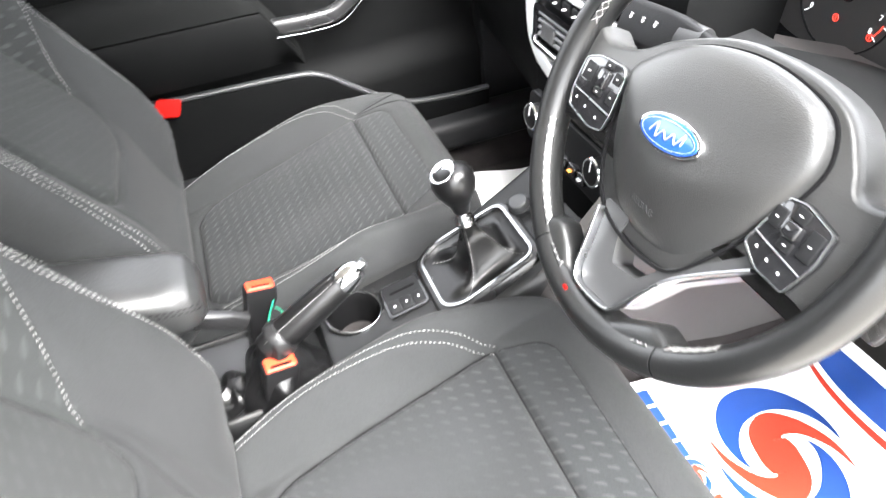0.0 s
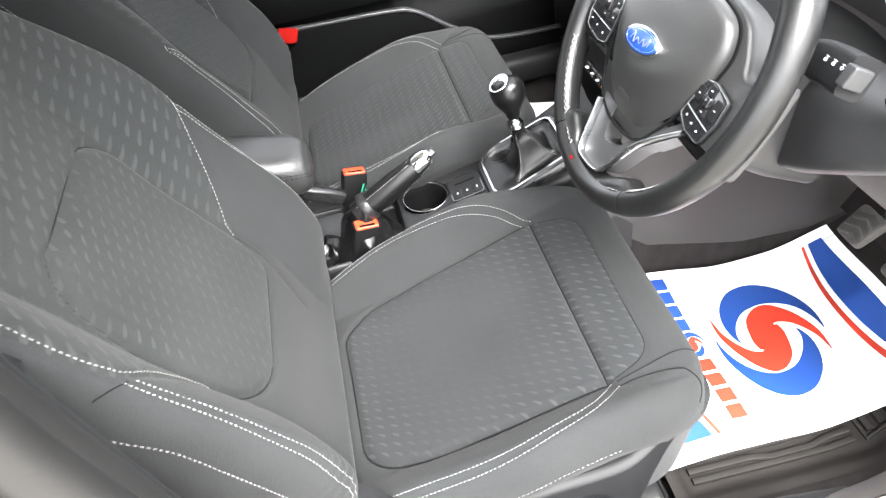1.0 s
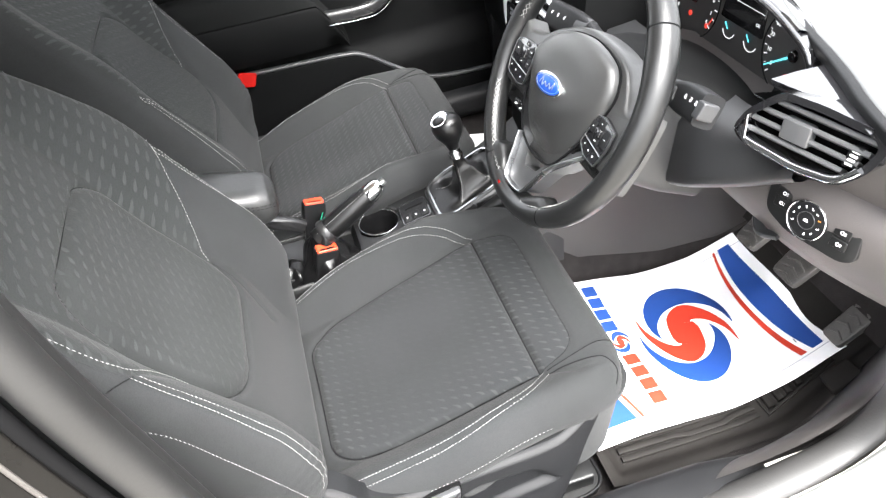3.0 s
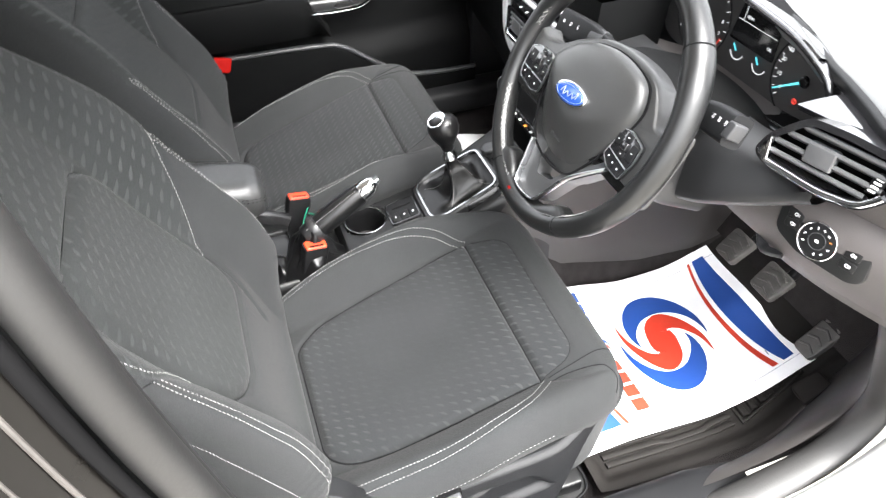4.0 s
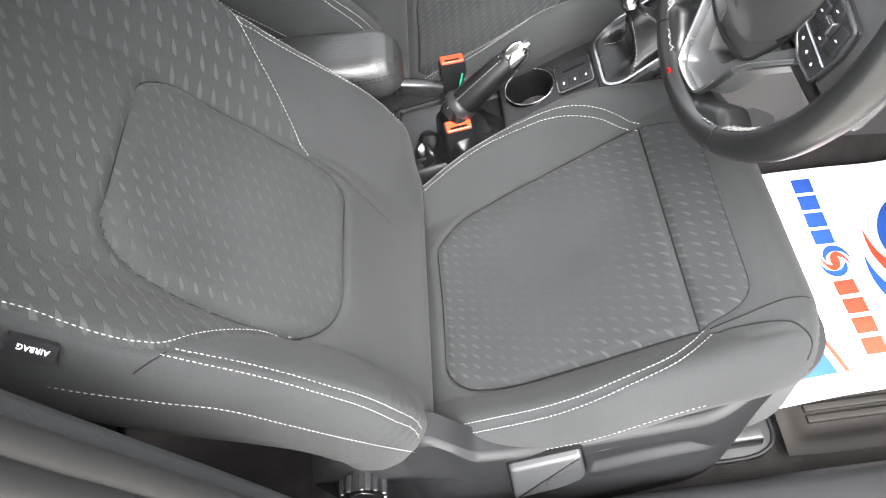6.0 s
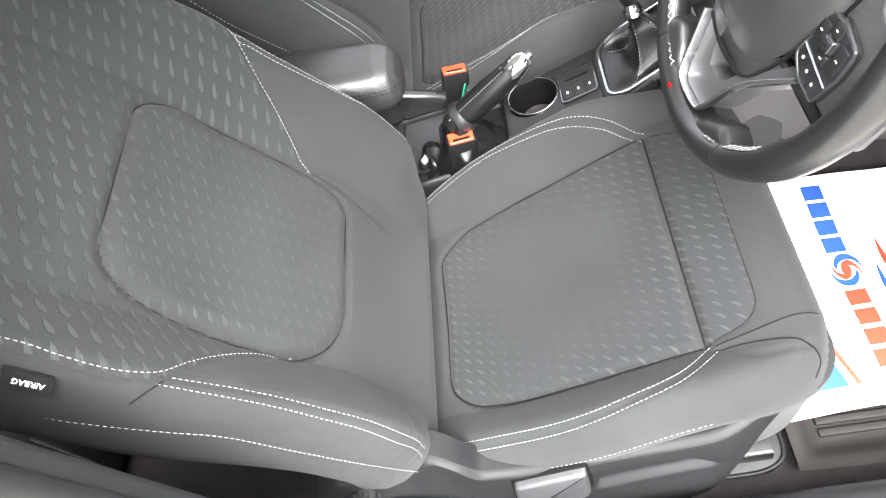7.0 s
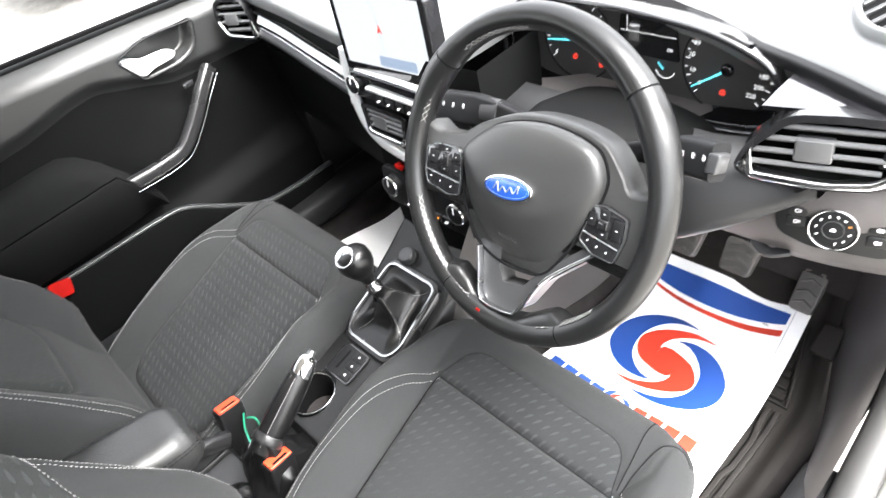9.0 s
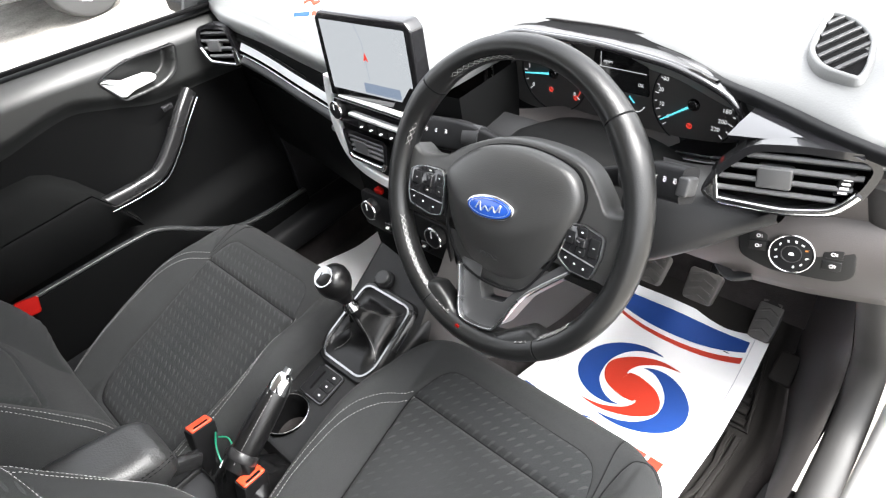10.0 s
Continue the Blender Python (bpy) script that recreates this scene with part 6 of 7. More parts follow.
console = thing("centre_console", (0, 0.2, 0.0), "dark plastic centre console with a cup holder", "centre console")


def con_half(y):
    return lerp_table([(-0.4, 0.080), (0.1, 0.082), (0.4, 0.088), (0.62, 0.098)], y)


def con_top(u, v):
    y = -0.40 + 1.03 * v
    w = con_half(y)
    t = 2 * u - 1
    x = w * t
    z = lerp_table(CON_Z, y)
    r = max((abs(t) - 0.86) / 0.14, 0)
    z -= 0.014 * (1 - math.sqrt(max(1 - r * r, 0)))
    d = math.hypot(x - CUP[0], y - CUP[1])
    z -= 0.070 * smoothstep(0.041, 0.035, d)
    z -= 0.030 * smoothstep(0.075, 0.065, abs(x)) * smoothstep(0.06, 0.075, y) * smoothstep(0.245, 0.235, y) * smoothstep(0.040, 0.046, d)
    return (x, y, z)


n_u, n_v = 60, 240
cv, cf = grid(con_top, n_u, n_v)
for side_i, sg in ((0, -1), (n_u, 1)):
    base = len(cv)
    for j in range(n_v + 1):
        q = cv[j * (n_u + 1) + side_i]
        cv.append((q[0] + sg * 0.004, q[1], q[2] - 0.05))
        cv.append((q[0] + sg * 0.012, q[1], 0.02))
    for j in range(n_v):
        a, b = j * (n_u + 1) + side_i, (j + 1) * (n_u + 1) + side_i
        cf += [(a, b, base + 2 * j + 2, base + 2 * j), (base + 2 * j, base + 2 * j + 2, base + 2 * j + 3, base + 2 * j + 1)]
part("console_body", (cv, cf), CONSOLE, console, angle=50)
part("cup_rim", ring(0.0400, 0.0013, lerp_table(CON_Z, CUP[1]) + 0.001, 40, Matrix.Translation((CUP[0], CUP[1], 0)), 8), SATIN, console, "bright rim of the cup holder")
# added near-black skin and base paint the deep shade inside the cup
part("cup_shade", loft([[Vector((CUP[0] + r * math.cos(a), CUP[1] + r * math.sin(a), z)) for a in span(0, 2 * math.pi * 39 / 40, 39)] for r, z in ((0.0398, lerp_table(CON_Z, CUP[1]) + 0.001), (0.0365, lerp_table(CON_Z, CUP[1]) - 0.004), (0.0335, lerp_table(CON_Z, CUP[1]) - 0.014), (0.0310, lerp_table(CON_Z, CUP[1]) - 0.062), (0.002, lerp_table(CON_Z, CUP[1]) - 0.064))], True, False), DARK, console, "near-black skin added to shade the cup holder")
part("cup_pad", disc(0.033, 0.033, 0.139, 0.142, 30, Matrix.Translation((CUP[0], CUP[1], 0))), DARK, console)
# small shelf with switches ahead of the cup holder
SWM = Matrix.Translation((-0.012, 0.366, 0.2270)) @ Matrix.Rotation(radians(11), 4, "X")
sw_o = rounded([(-0.031, -0.030), (0.031, -0.030), (0.031, 0.029), (-0.031, 0.029)], 0.008, 4)
swp = part("switch_plate", slab(sw_o, -0.01, 0.003, SWM, 0.002), PLASTIC, console, "black plate with three switches")
part("plate_seam", frame_plate(sw_o, inset2(sw_o, 0.002), 0.001, 0.0035, SWM), GLOSS, swp)
for k in range(3):
    y = 0.018 - 0.018 * k
    b = part("switch", slab(rounded([(0.002, y - 0.008), (0.027, y - 0.008), (0.027, y + 0.008), (0.002, y + 0.008)], 0.003, 3), 0.002, 0.0050, SWM, 0.0012), PLASTIC, swp)
    part("symbol", slab([Vector((0.015 + dx, y + dy)) for dx, dy in ((-0.002, -0.0012), (0.002, -0.0012), (0.002, 0.0012), (-0.002, 0.0012))], 0.0048, 0.0055, SWM), WHITE_MARK, b)
part("slot", slab(rounded([(-0.014, -0.018), (-0.010, -0.018), (-0.010, 0.020), (-0.014, 0.020)], 0.0015, 3), 0.0028, 0.0036, SWM), DARK, swp)

# shallow lit tray behind the handbrake, with a raised lip
tray_o = rounded([(-0.074, 0.062), (0.052, 0.062), (0.054, 0.148), (-0.074, 0.146)], 0.012, 4)
tray = part("tray", slab(tray_o, 0.170, 0.1905, None, 0.002), PLASTIC_GREY, console, "grey plastic tray behind the handbrake")
part("tray_lip", loft([[Vector((q.x, q.y, z)) for q in inset2(tray_o, d)] for d, z in ((0.0, 0.186), (0.0, 0.197), (0.0016, 0.199), (0.0034, 0.197), (0.0036, 0.189))], True, False), CONSOLE, tray, angle=70)
part("cable_boot", loft([[Vector((0.026 + 1.25 * r * math.cos(a) * (1 + 0.12 * math.sin(3 * a + z * 90)), 0.112 + 0.8 * r * math.sin(a) * (1 + 0.10 * math.sin(5 * a - z * 120)), z + 0.004 * math.sin(4 * a))) for a in span(0, 2 * math.pi * 23 / 24, 23)] for r, z in ((0.029, 0.188), (0.028, 0.194), (0.025, 0.200), (0.019, 0.206), (0.008, 0.209))]), GAITER, console, "crumpled black leather boot")

# gear lever
gear = thing("gear_lever", (0.0, 0.47, 0.25), "manual gear lever with a black leather gaiter and silver frame", "gear lever")
GEM = Matrix.Translation((0.002, 0.478, 0.270)) @ Matrix.Rotation(radians(23), 4, "X")
fr_o = rounded([(-0.050, -0.078), (0.050, -0.078), (0.066, -0.052), (0.060, 0.066), (-0.060, 0.066), (-0.066, -0.052)], [0.018, 0.018, 0.02, 0.02, 0.02, 0.02], 5)
part("frame_base", loft([[GEM @ Vector((q.x, q.y, z)) for q in o] for o, z in (([p * 1.15 for p in fr_o], -0.012), ([p * 1.13 for p in fr_o], 0.001), ([p * 1.08 for p in fr_o], 0.006), (fr_o, 0.0065), (inset2(fr_o, 0.003), 0.002))], True, False), GLOSS_SOFT, gear, "smooth black bezel")
part("gaiter_frame", frame_plate(fr_o, inset2(fr_o, 0.0038), 0.004, 0.0105, GEM), DARK_CHROME, gear, "satin silver gaiter frame")
g_in = inset2(fr_o, 0.0045)
rings = []
top_c = GEM.inverted() @ Vector((0.004, 0.458, 0.345))
for k in range(15):
    t = k / 14
    lp = []
    for i, p in enumerate(g_in):
        a = math.atan2(p.y, p.x)
        rr = (1 - t) ** 1.9
        fold = 1 + 0.26 * math.sin(math.pi * t) * abs(math.sin(2.5 * a + 0.7 + 1.2 * t)) ** 1.5 - 0.10 * math.sin(math.pi * t) + 0.06 * math.sin(math.pi * t) * math.sin(11 * a + 2 + 5 * t)
        tip = Vector((0.0125 * math.cos(a), 0.0125 * math.sin(a)))
        q = (p * rr * fold + (top_c.xy * (1 - rr))) + tip * (1 - rr) * t
        z = top_c.z * (t ** 1.5) + 0.004 - 0.010 * math.sin(math.pi * min(t * 1.6, 1)) + 0.006 * math.sin(5 * a + 8 * t) * math.sin(math.pi * t) + 0.003 * math.sin(9 * a - 11 * t) * math.sin(math.pi * t)
        lp.append(GEM @ Vector((q.x, q.y, z)))
    rings.append(lp)
gaiter = part("gaiter", loft(rings, True, False), GAITER, gear, "creased black leather gaiter", angle=80)
for i0 in (3, 14, 21, 32):
    path = [rings[k][i0] for k in range(1, 13)]
    part("stitching", stitches(path, [Vector((0, 0, 1))] * len(path), 0.0032, 0.0022, 0.0004), THREAD, gaiter, "white stitching", smooth=False, normals=False)
k_top = Vector((-0.012, 0.452, 0.408))
k_low = Vector((0.006, 0.459, 0.345))
kd = (k_top - k_low).normalized()
KM = (kd.to_track_quat("Z", "Y")).to_matrix().to_4x4()
KM.translation = k_low
part("collar", loft([[KM @ Vector((r * math.cos(a), r * math.sin(a), z)) for a in span(0, 2 * math.pi * 23 / 24, 23)] for r, z in ((0.0135, -0.006), (0.0135, 0.002), (0.011, 0.005), (0.0095, 0.012))]), DARK_CHROME, gear, "chrome collar")
prof = [(0.009, 0.010), (0.0115, 0.016), (0.0125, 0.022), (0.018, 0.030), (0.0255, 0.042), (0.0285, 0.054), (0.0275, 0.066), (0.022, 0.0745), (0.013, 0.078), (0.004, 0.079)]
part("knob", loft([[KM @ Vector((r * math.cos(a), r * math.sin(a) * 1.05, z)) for a in span(0, 2 * math.pi * 31 / 32, 31)] for r, z in prof]), GAITER, gear, "black leather gear knob", angle=60)
cap_n = (kd + Vector((0.35, -0.55, 0.1))).normalized()
CM = cap_n.to_track_quat("Z", "Y").to_matrix().to_4x4()
CM.translation = KM @ Vector((0.0, -0.001, 0.054)) + cap_n * 0.0200
cap = part("knob_cap", disc(0.0185, 0.0170, -0.006, 0.006, 32, CM, 0.003), SATIN, gear, "satin silver cap with a dark shift pattern")
part("cap_ring", ring(0.0165, 0.0013, 0.0052, 32, CM, 6), CHROME, cap)
for q in (((-0.006, -0.006), (-0.006, 0.006)), ((0.0, -0.006), (0.0, 0.006)), ((0.006, -0.006), (0.006, 0.006)), ((-0.006, 0.0), (0.006, 0.0))):
    part("shift_mark", bar([CM @ Vector((x, y, 0.0063)) for x, y in q], 0.0011, 0.0004, 0.3, up=cap_n), GLOSS, cap)
# start button ahead of the lever
sock = thing("power_socket", (-0.032, 0.545, 0.31), "round capped power socket on the console", "socket")
SKM = Matrix.Translation((-0.030, 0.556, 0.305)) @ Matrix.Rotation(radians(20), 4, "X")
part("socket_rim", disc(0.0185, 0.0175, -0.006, 0.006, 32, SKM, 0.002), PLASTIC, sock)
part("socket_cap", disc(0.0150, 0.0145, 0.004, 0.016, 32, SKM, 0.003), PLASTIC_GREY, sock, "grey plastic cap")

# handbrake
hb = thing("handbrake", (0.04, 0.17, 0.20), "black leather handbrake lever with a chrome tip", "handbrake")
h0, h1, h2 = Vector((0.047, 0.172, 0.272)), Vector((0.036, 0.282, 0.331)), Vector((0.033, 0.308, 0.346))
grip_pts = catmull([h0, h0.lerp(h1, 0.35), h0.lerp(h1, 0.7), h1], 6)
n = len(grip_pts)
grip = part("grip", tube(grip_pts, [0.0165 + 0.0030 * math.sin(math.pi * (0.2 + 0.8 * i / (n - 1))) for i in range(n)], [0.0185 + 0.0035 * math.sin(math.pi * (0.2 + 0.8 * i / (n - 1))) for i in range(n)], 20), GAITER, hb, "black leather grip")
tip_pts = [h1 - (h2 - h1) * 0.12, h1 + (h2 - h1) * 0.02, h1.lerp(h2, 0.4), h1.lerp(h2, 0.8), h2]
part("tip", tube(tip_pts, [0.0165, 0.0175, 0.0165, 0.0145, 0.009], [0.0175, 0.0185, 0.0175, 0.0150, 0.010], 20), CHROME, hb, "chrome handbrake tip")
part("release_button", tube([h2 - (h2 - h1) * 0.1, h2 + (h2 - h1).normalized() * 0.008], 0.006, None, 16), SATIN, hb)
hd = (h1 - h0).normalized()
hs = Vector((1, 0, 0))
hup = hs.cross(hd)
for off in (-0.006, 0.004):
    path = [p + (hup * 0.0188 + hs * (0.006 + off)) + hs * 0.002 for p in grip_pts[2:-1]]
    part("stitching", stitches(path, [hup] * len(path), 0.0034, 0.0022, 0.0004), THREAD, grip, "white stitching", smooth=False, normals=False)
boot = []
for k in range(16):
    t = k / 15
    c = Vector((0.036, 0.185, 0.178)).lerp(h0 + (h1 - h0) * 0.16, t ** 0.8)
    lp = []
    for i in range(40):
        a = 2 * math.pi * i / 40
        f = math.sin(math.pi * t)
        rx = (0.062 * (1 - t) ** 1.1 + 0.0225 * (1 - (1 - t) ** 1.3)) * (1 + 0.13 * math.sin(3 * a + 5 * t) * f + 0.07 * math.sin(7 * a - 9 * t) * f)
        ry = (0.080 * (1 - t) ** 1.1 + 0.0225 * (1 - (1 - t) ** 1.3)) * (1 + 0.12 * math.sin(4 * a - 7 * t) * f + 0.06 * math.sin(9 * a + 6 * t) * f)
        lp.append(c + Vector((rx * math.cos(a), ry * math.sin(a) * (0.9 - 0.4 * t), ry * math.sin(a) * -0.75 * t + 0.006 * math.sin(4 * a + 9 * t) * f)))
    boot.append(lp)
part("boot_collar", tube([h0.lerp(h1, 0.13), h0.lerp(h1, 0.17), h0.lerp(h1, 0.24)], [0.0235, 0.0245, 0.0222], [0.0255, 0.0265, 0.0242], 24), GLOSS_SOFT, hb, "smooth black collar of the boot")
part("boot", loft(boot), GAITER, hb, "crumpled black leather boot", angle=80)

# armrest on the seat's inner side
arm = thing("armrest", (0.0, 0.0, 0.33), "black leather folding armrest between the seats", "armrest")
rows = []
for y, x0, x1, z0, z1 in ((-0.20, -0.045, 0.055, 0.395, 0.462), (-0.10, -0.052, 0.052, 0.370, 0.444), (0.0, -0.055, 0.050, 0.346, 0.420), (0.070, -0.055, 0.049, 0.328, 0.402), (0.096, -0.054, 0.047, 0.325, 0.398), (0.112, -0.049, 0.042, 0.328, 0.391), (0.122, -0.038, 0.031, 0.337, 0.377)):
    o = rounded([(x0, z0), (x1, z0), (x1, z1), (x0, z1)], 0.030 if y < 0.12 else 0.022, 6)
    rows.append([Vector((p.x, y, p.y)) for p in o])
smooth_rows = []
for a, b in zip(rows, rows[1:]):
    for t in (0, 0.25, 0.5, 0.75):
        smooth_rows.append([p.lerp(q, t) for p, q in zip(a, b)])
smooth_rows.append(rows[-1])
arm_body = part("pad", loft(smooth_rows), ARM_LEATHER, arm, "padded black leather", angle=55)
for dz in (0.020, 0.026):
    path = [Vector((0.0508 - 0.004 * max((y - 0.07) / 0.03, 0), y, 0.418 - 0.235 * y - dz)) for y in span(-0.16, 0.100, 24)] + [Vector((x, 0.1195, 0.388 - dz)) for x in span(0.038, -0.042, 8)]
    part("stitching", stitches(path, [Vector((0.7, 0.7, 0.1)).normalized()] * len(path), 0.0045, 0.003, 0.0006), SEAM, arm_body, "dark stitching", smooth=False, normals=False)
part("bracket", bar(catmull([(-0.052, 0.02, 0.300), (-0.054, 0.085, 0.268), (-0.056, 0.125, 0.248), (-0.058, 0.150, 0.232)], 5), [0.010] * 16, [0.013] * 16, 0.6), GLOSS_SOFT, arm, "black plastic hinge bracket")
part("hinge", bar([(0.06, -0.12, 0.38), (0.02, -0.12, 0.38)], 0.03, 0.03, 0.6), PLASTIC, arm)


def buckle(at, tilt, label):
    b = thing("seatbelt_buckle", at, label, "seatbelt buckle", "front seatbelt buckles")
    m = Matrix.Translation(at) @ Matrix.Rotation(radians(tilt), 4, "Y") @ Matrix.Rotation(radians(-12), 4, "X") @ Matrix.Rotation(radians(8), 4, "Z")
    o = rounded([(-0.0125, -0.022), (0.0125, -0.022), (0.0125, 0.022), (-0.0125, 0.022)], 0.004, 4)
    loops = []
    for d, z in ((0.003, -0.085), (0.001, -0.06), (0.0, -0.03), (0.0, -0.004), (0.001, 0.0)):
        loops.append([m @ Vector((p.x, p.y, z)) for p in (inset2(o, d) if d else o)])
    part("housing", loft(loops), BLACK, b, "black plastic housing")
    io = rounded([(-0.0100, -0.019), (0.0100, -0.019), (0.0100, 0.019), (-0.0100, 0.019)], 0.003, 4)
    button = part("button", slab(io, -0.004, 0.0035, m, 0.0015), ORANGE, b, "orange release button")
    part("slot", slab(rounded([(0.0035, -0.013), (0.0075, -0.013), (0.0075, 0.013), (0.0035, 0.013)], 0.001, 2), 0.003, 0.0042, m), DARK, button)
    part("stem", bar([m @ Vector((0, 0, -0.08)), m @ Vector((0.004, -0.02, -0.13))], 0.010, 0.004, 0.4, up=(0, 1, 0)), BLACK, b, "black webbing stem")
    return b


buckle((-0.086, 0.180, 0.262), -6, "black seatbelt buckle with an orange button beside the console")
buckle((0.072, 0.182, 0.268), 6, "black seatbelt buckle with an orange button beside the console")
tie = thing("cable_tie", (-0.03, 0.185, 0.20), "green cord loop with a small white tag", "tag")
part("cord", tube(catmull([(-0.066, 0.192, 0.232), (-0.040, 0.200, 0.240), (-0.012, 0.188, 0.226), (-0.016, 0.168, 0.206), (-0.045, 0.172, 0.205), (-0.062, 0.180, 0.222), (-0.066, 0.192, 0.245)], 8), 0.0014, None, 8), GREEN, tie, "thin green cord")
part("tag", slab(rounded([(-0.012, -0.007), (0.012, -0.007), (0.012, 0.007), (-0.012, 0.007)], 0.002, 3), 0, 0.0012, Matrix.Translation((-0.020, 0.172, 0.214)) @ Matrix.Rotation(radians(35), 4, "X") @ Matrix.Rotation(radians(20), 4, "Y")), WHITE_MARK, tie, "small white tag")

# ---- floor mats, paper mats, pedals ----
def paper_mat(corners, sag, label, prints=True, letters=True):
    """A printed paper mat; corners: near left, near right, far right, far left; sag(u, v): height."""
    mat = thing("paper_mat", corners[0], label, "paper mat", "paper mats")
    c = [Vector(q) for q in corners]

    def P(u, v, up=0.0):
        q = (c[0] * (1 - u) + c[1] * u) * (1 - v) + (c[3] * (1 - u) + c[2] * u) * v
        return Vector((q.x, q.y, sag(u, v, q) + up))

    top = grid(lambda u, v: P(u, v), 40, 48)
    low = grid(lambda u, v: P(u, v, -0.0012), 40, 48)
    sheet = part("sheet", joined(top, (low[0], [tuple(reversed(f)) for f in low[1]])), PAPER, mat, "white paper sheet", angle=80)
    if not prints:
        return mat, P
    W, L = (c[1] - c[0]).length, (c[3] - c[0]).length

    def band(name, a, b, m, up=0.0012):
        k, rows_, n_ = len(a), [], 8
        for r_ in range(n_ + 1):
            f = r_ / n_
            rows_ += [P((p[0] * (1 - f) + q[0] * f) / W, (p[1] * (1 - f) + q[1] * f) / L, up) for p, q in zip(a, b)]
        return part(name, (rows_, [(r_ * k + i, r_ * k + i + 1, (r_ + 1) * k + i + 1, (r_ + 1) * k + i) for r_ in range(n_) for i in range(k - 1)]), m, sheet, normals=False)

    def flat(name, o, m, par=sheet, up=0.0012):
        (ax, ay), (bx, by) = o[0], o[2]
        xs_ = [ax + (bx - ax) * i / 6 for i in range(7)]
        return band(name, [(x, ay) for x in xs_], [(x, by) for x in xs_], m, up)

    def emblem(cx, cy, r, up):
        # semi axes 1.0 and 0.76 of r, turned a little; both arms are one spiral turned half round
        th = radians(-14)
        cs, sn = math.cos(th), math.sin(th)

        def put(o):
            turn = radians(21)
            q = [(p[0] * math.cos(turn) - p[1] * math.sin(turn), p[0] * math.sin(turn) + p[1] * math.cos(turn)) for p in o]
            return [(cx + r * (p[0] * cs - 0.76 * p[1] * sn), cy + r * (p[0] * sn + 0.76 * p[1] * cs)) for p in q]

        outer = [(72, 0.985), (100, 0.998), (130, 1.0), (160, 1.0), (182, 0.99), (200, 0.94), (220, 0.84), (240, 0.70), (262, 0.53)]
        inner = [(72, 0.965), (100, 0.85), (130, 0.71), (150, 0.64), (170, 0.59), (190, 0.57), (215, 0.55), (240, 0.55), (262, 0.52)]
        line = catmull([(0.66, 0.77, 0), (0.28, 0.76, 0), (-0.12, 0.58, 0), (-0.34, 0.30, 0), (-0.26, 0.06, 0), (0, 0, 0), (0.26, -0.06, 0), (0.34, -0.30, 0), (0.12, -0.58, 0), (-0.28, -0.76, 0), (-0.66, -0.77, 0)], 10)
        for sg in (1, -1):
            ring_ = [[(sg * rr * math.cos(radians(d)), sg * rr * math.sin(radians(d))) for d in span(72, 262, 48) for rr in (lerp_table(tab, d),)] for tab in (outer, inner)]
            band("blue_swirl", put(ring_[0]), put(ring_[1]), BLUE, up)
        k = len(line)
        a_, b_ = [], []
        for i, q in enumerate(line):
            t = (line[min(i + 1, k - 1)] - line[max(i - 1, 0)]).normalized()
            w = lerp_table([(0.0, 0.004), (0.1, 0.055), (0.2, 0.11), (0.32, 0.20), (0.42, 0.26), (0.5, 0.31), (0.58, 0.26), (0.68, 0.20), (0.8, 0.11), (0.9, 0.055), (1.0, 0.004)], i / (k - 1))
            a_.append((q.x - t.y * w, q.y + t.x * w))
            b_.append((q.x + t.y * w, q.y - t.x * w))
        band("orange_swirl", put(a_), put(b_), PRINT_ORANGE, up + 0.0004)

    emblem(W * 0.490, L * 0.574, 0.124, 0.0012)
    # blue corner bands with an orange line, at the far and near edges
    xs = [W * (0.06 + 0.85 * i / 24) for i in range(25)]
    band("blue_band", [(x, L * 0.955) for x in xs], [(x, L * (0.905 - 0.055 * math.sin(math.pi * i / 24 * 0.9) + 0.025 * i / 24)) for i, x in enumerate(xs)], BLUE, 0.0024)
    band("orange_line", [(x, L * (0.892 - 0.055 * math.sin(math.pi * i / 24 * 0.9) + 0.018 * i / 24)) for i, x in enumerate(xs)], [(x, L * (0.882 - 0.055 * math.sin(math.pi * i / 24 * 0.9) + 0.004 * i / 24)) for i, x in enumerate(xs)], PRINT_ORANGE)
    xs2 = [W * (0.40 + 0.52 * i / 24) for i in range(25)]
    band("blue_band", [(x, L * 0.045) for x in xs2], [(x, L * (0.05 + 0.130 * (i / 24) ** 0.75)) for i, x in enumerate(xs2)], BLUE)
    band("orange_line", [(x, L * (0.062 + 0.136 * (i / 24) ** 0.75)) for i, x in enumerate(xs2)], [(x, L * (0.072 + 0.140 * (i / 24) ** 0.75)) for i, x in enumerate(xs2)], PRINT_ORANGE)
    # lettering shown as plain bars
    if not letters:
        return mat, P
    y0, y1 = L * 0.268, L * 0.326
    for k in range(4):
        x = W * 0.05 + 0.0300 * k
        flat("blue_bar", [(x, y0), (x + 0.022, y0), (x + 0.025, y1), (x, y1)], BLUE)
    emblem(W * 0.05 + 0.0300 * 4 + 0.026, (y0 + y1) / 2 + 0.002, 0.028, 0.0014)
    for k in range(4):
        x = W * 0.05 + 0.0300 * 4 + 0.060 + 0.0315 * k
        flat("orange_bar", [(x, y0), (x + 0.022, y0), (x + 0.025, y1), (x, y1)], PRINT_ORANGE)
    flat("grey_bar", [(W * 0.52, L * 0.240), (W * 0.86, L * 0.240), (W * 0.86, L * 0.248), (W * 0.52, L * 0.248)], PRINT_GREY)
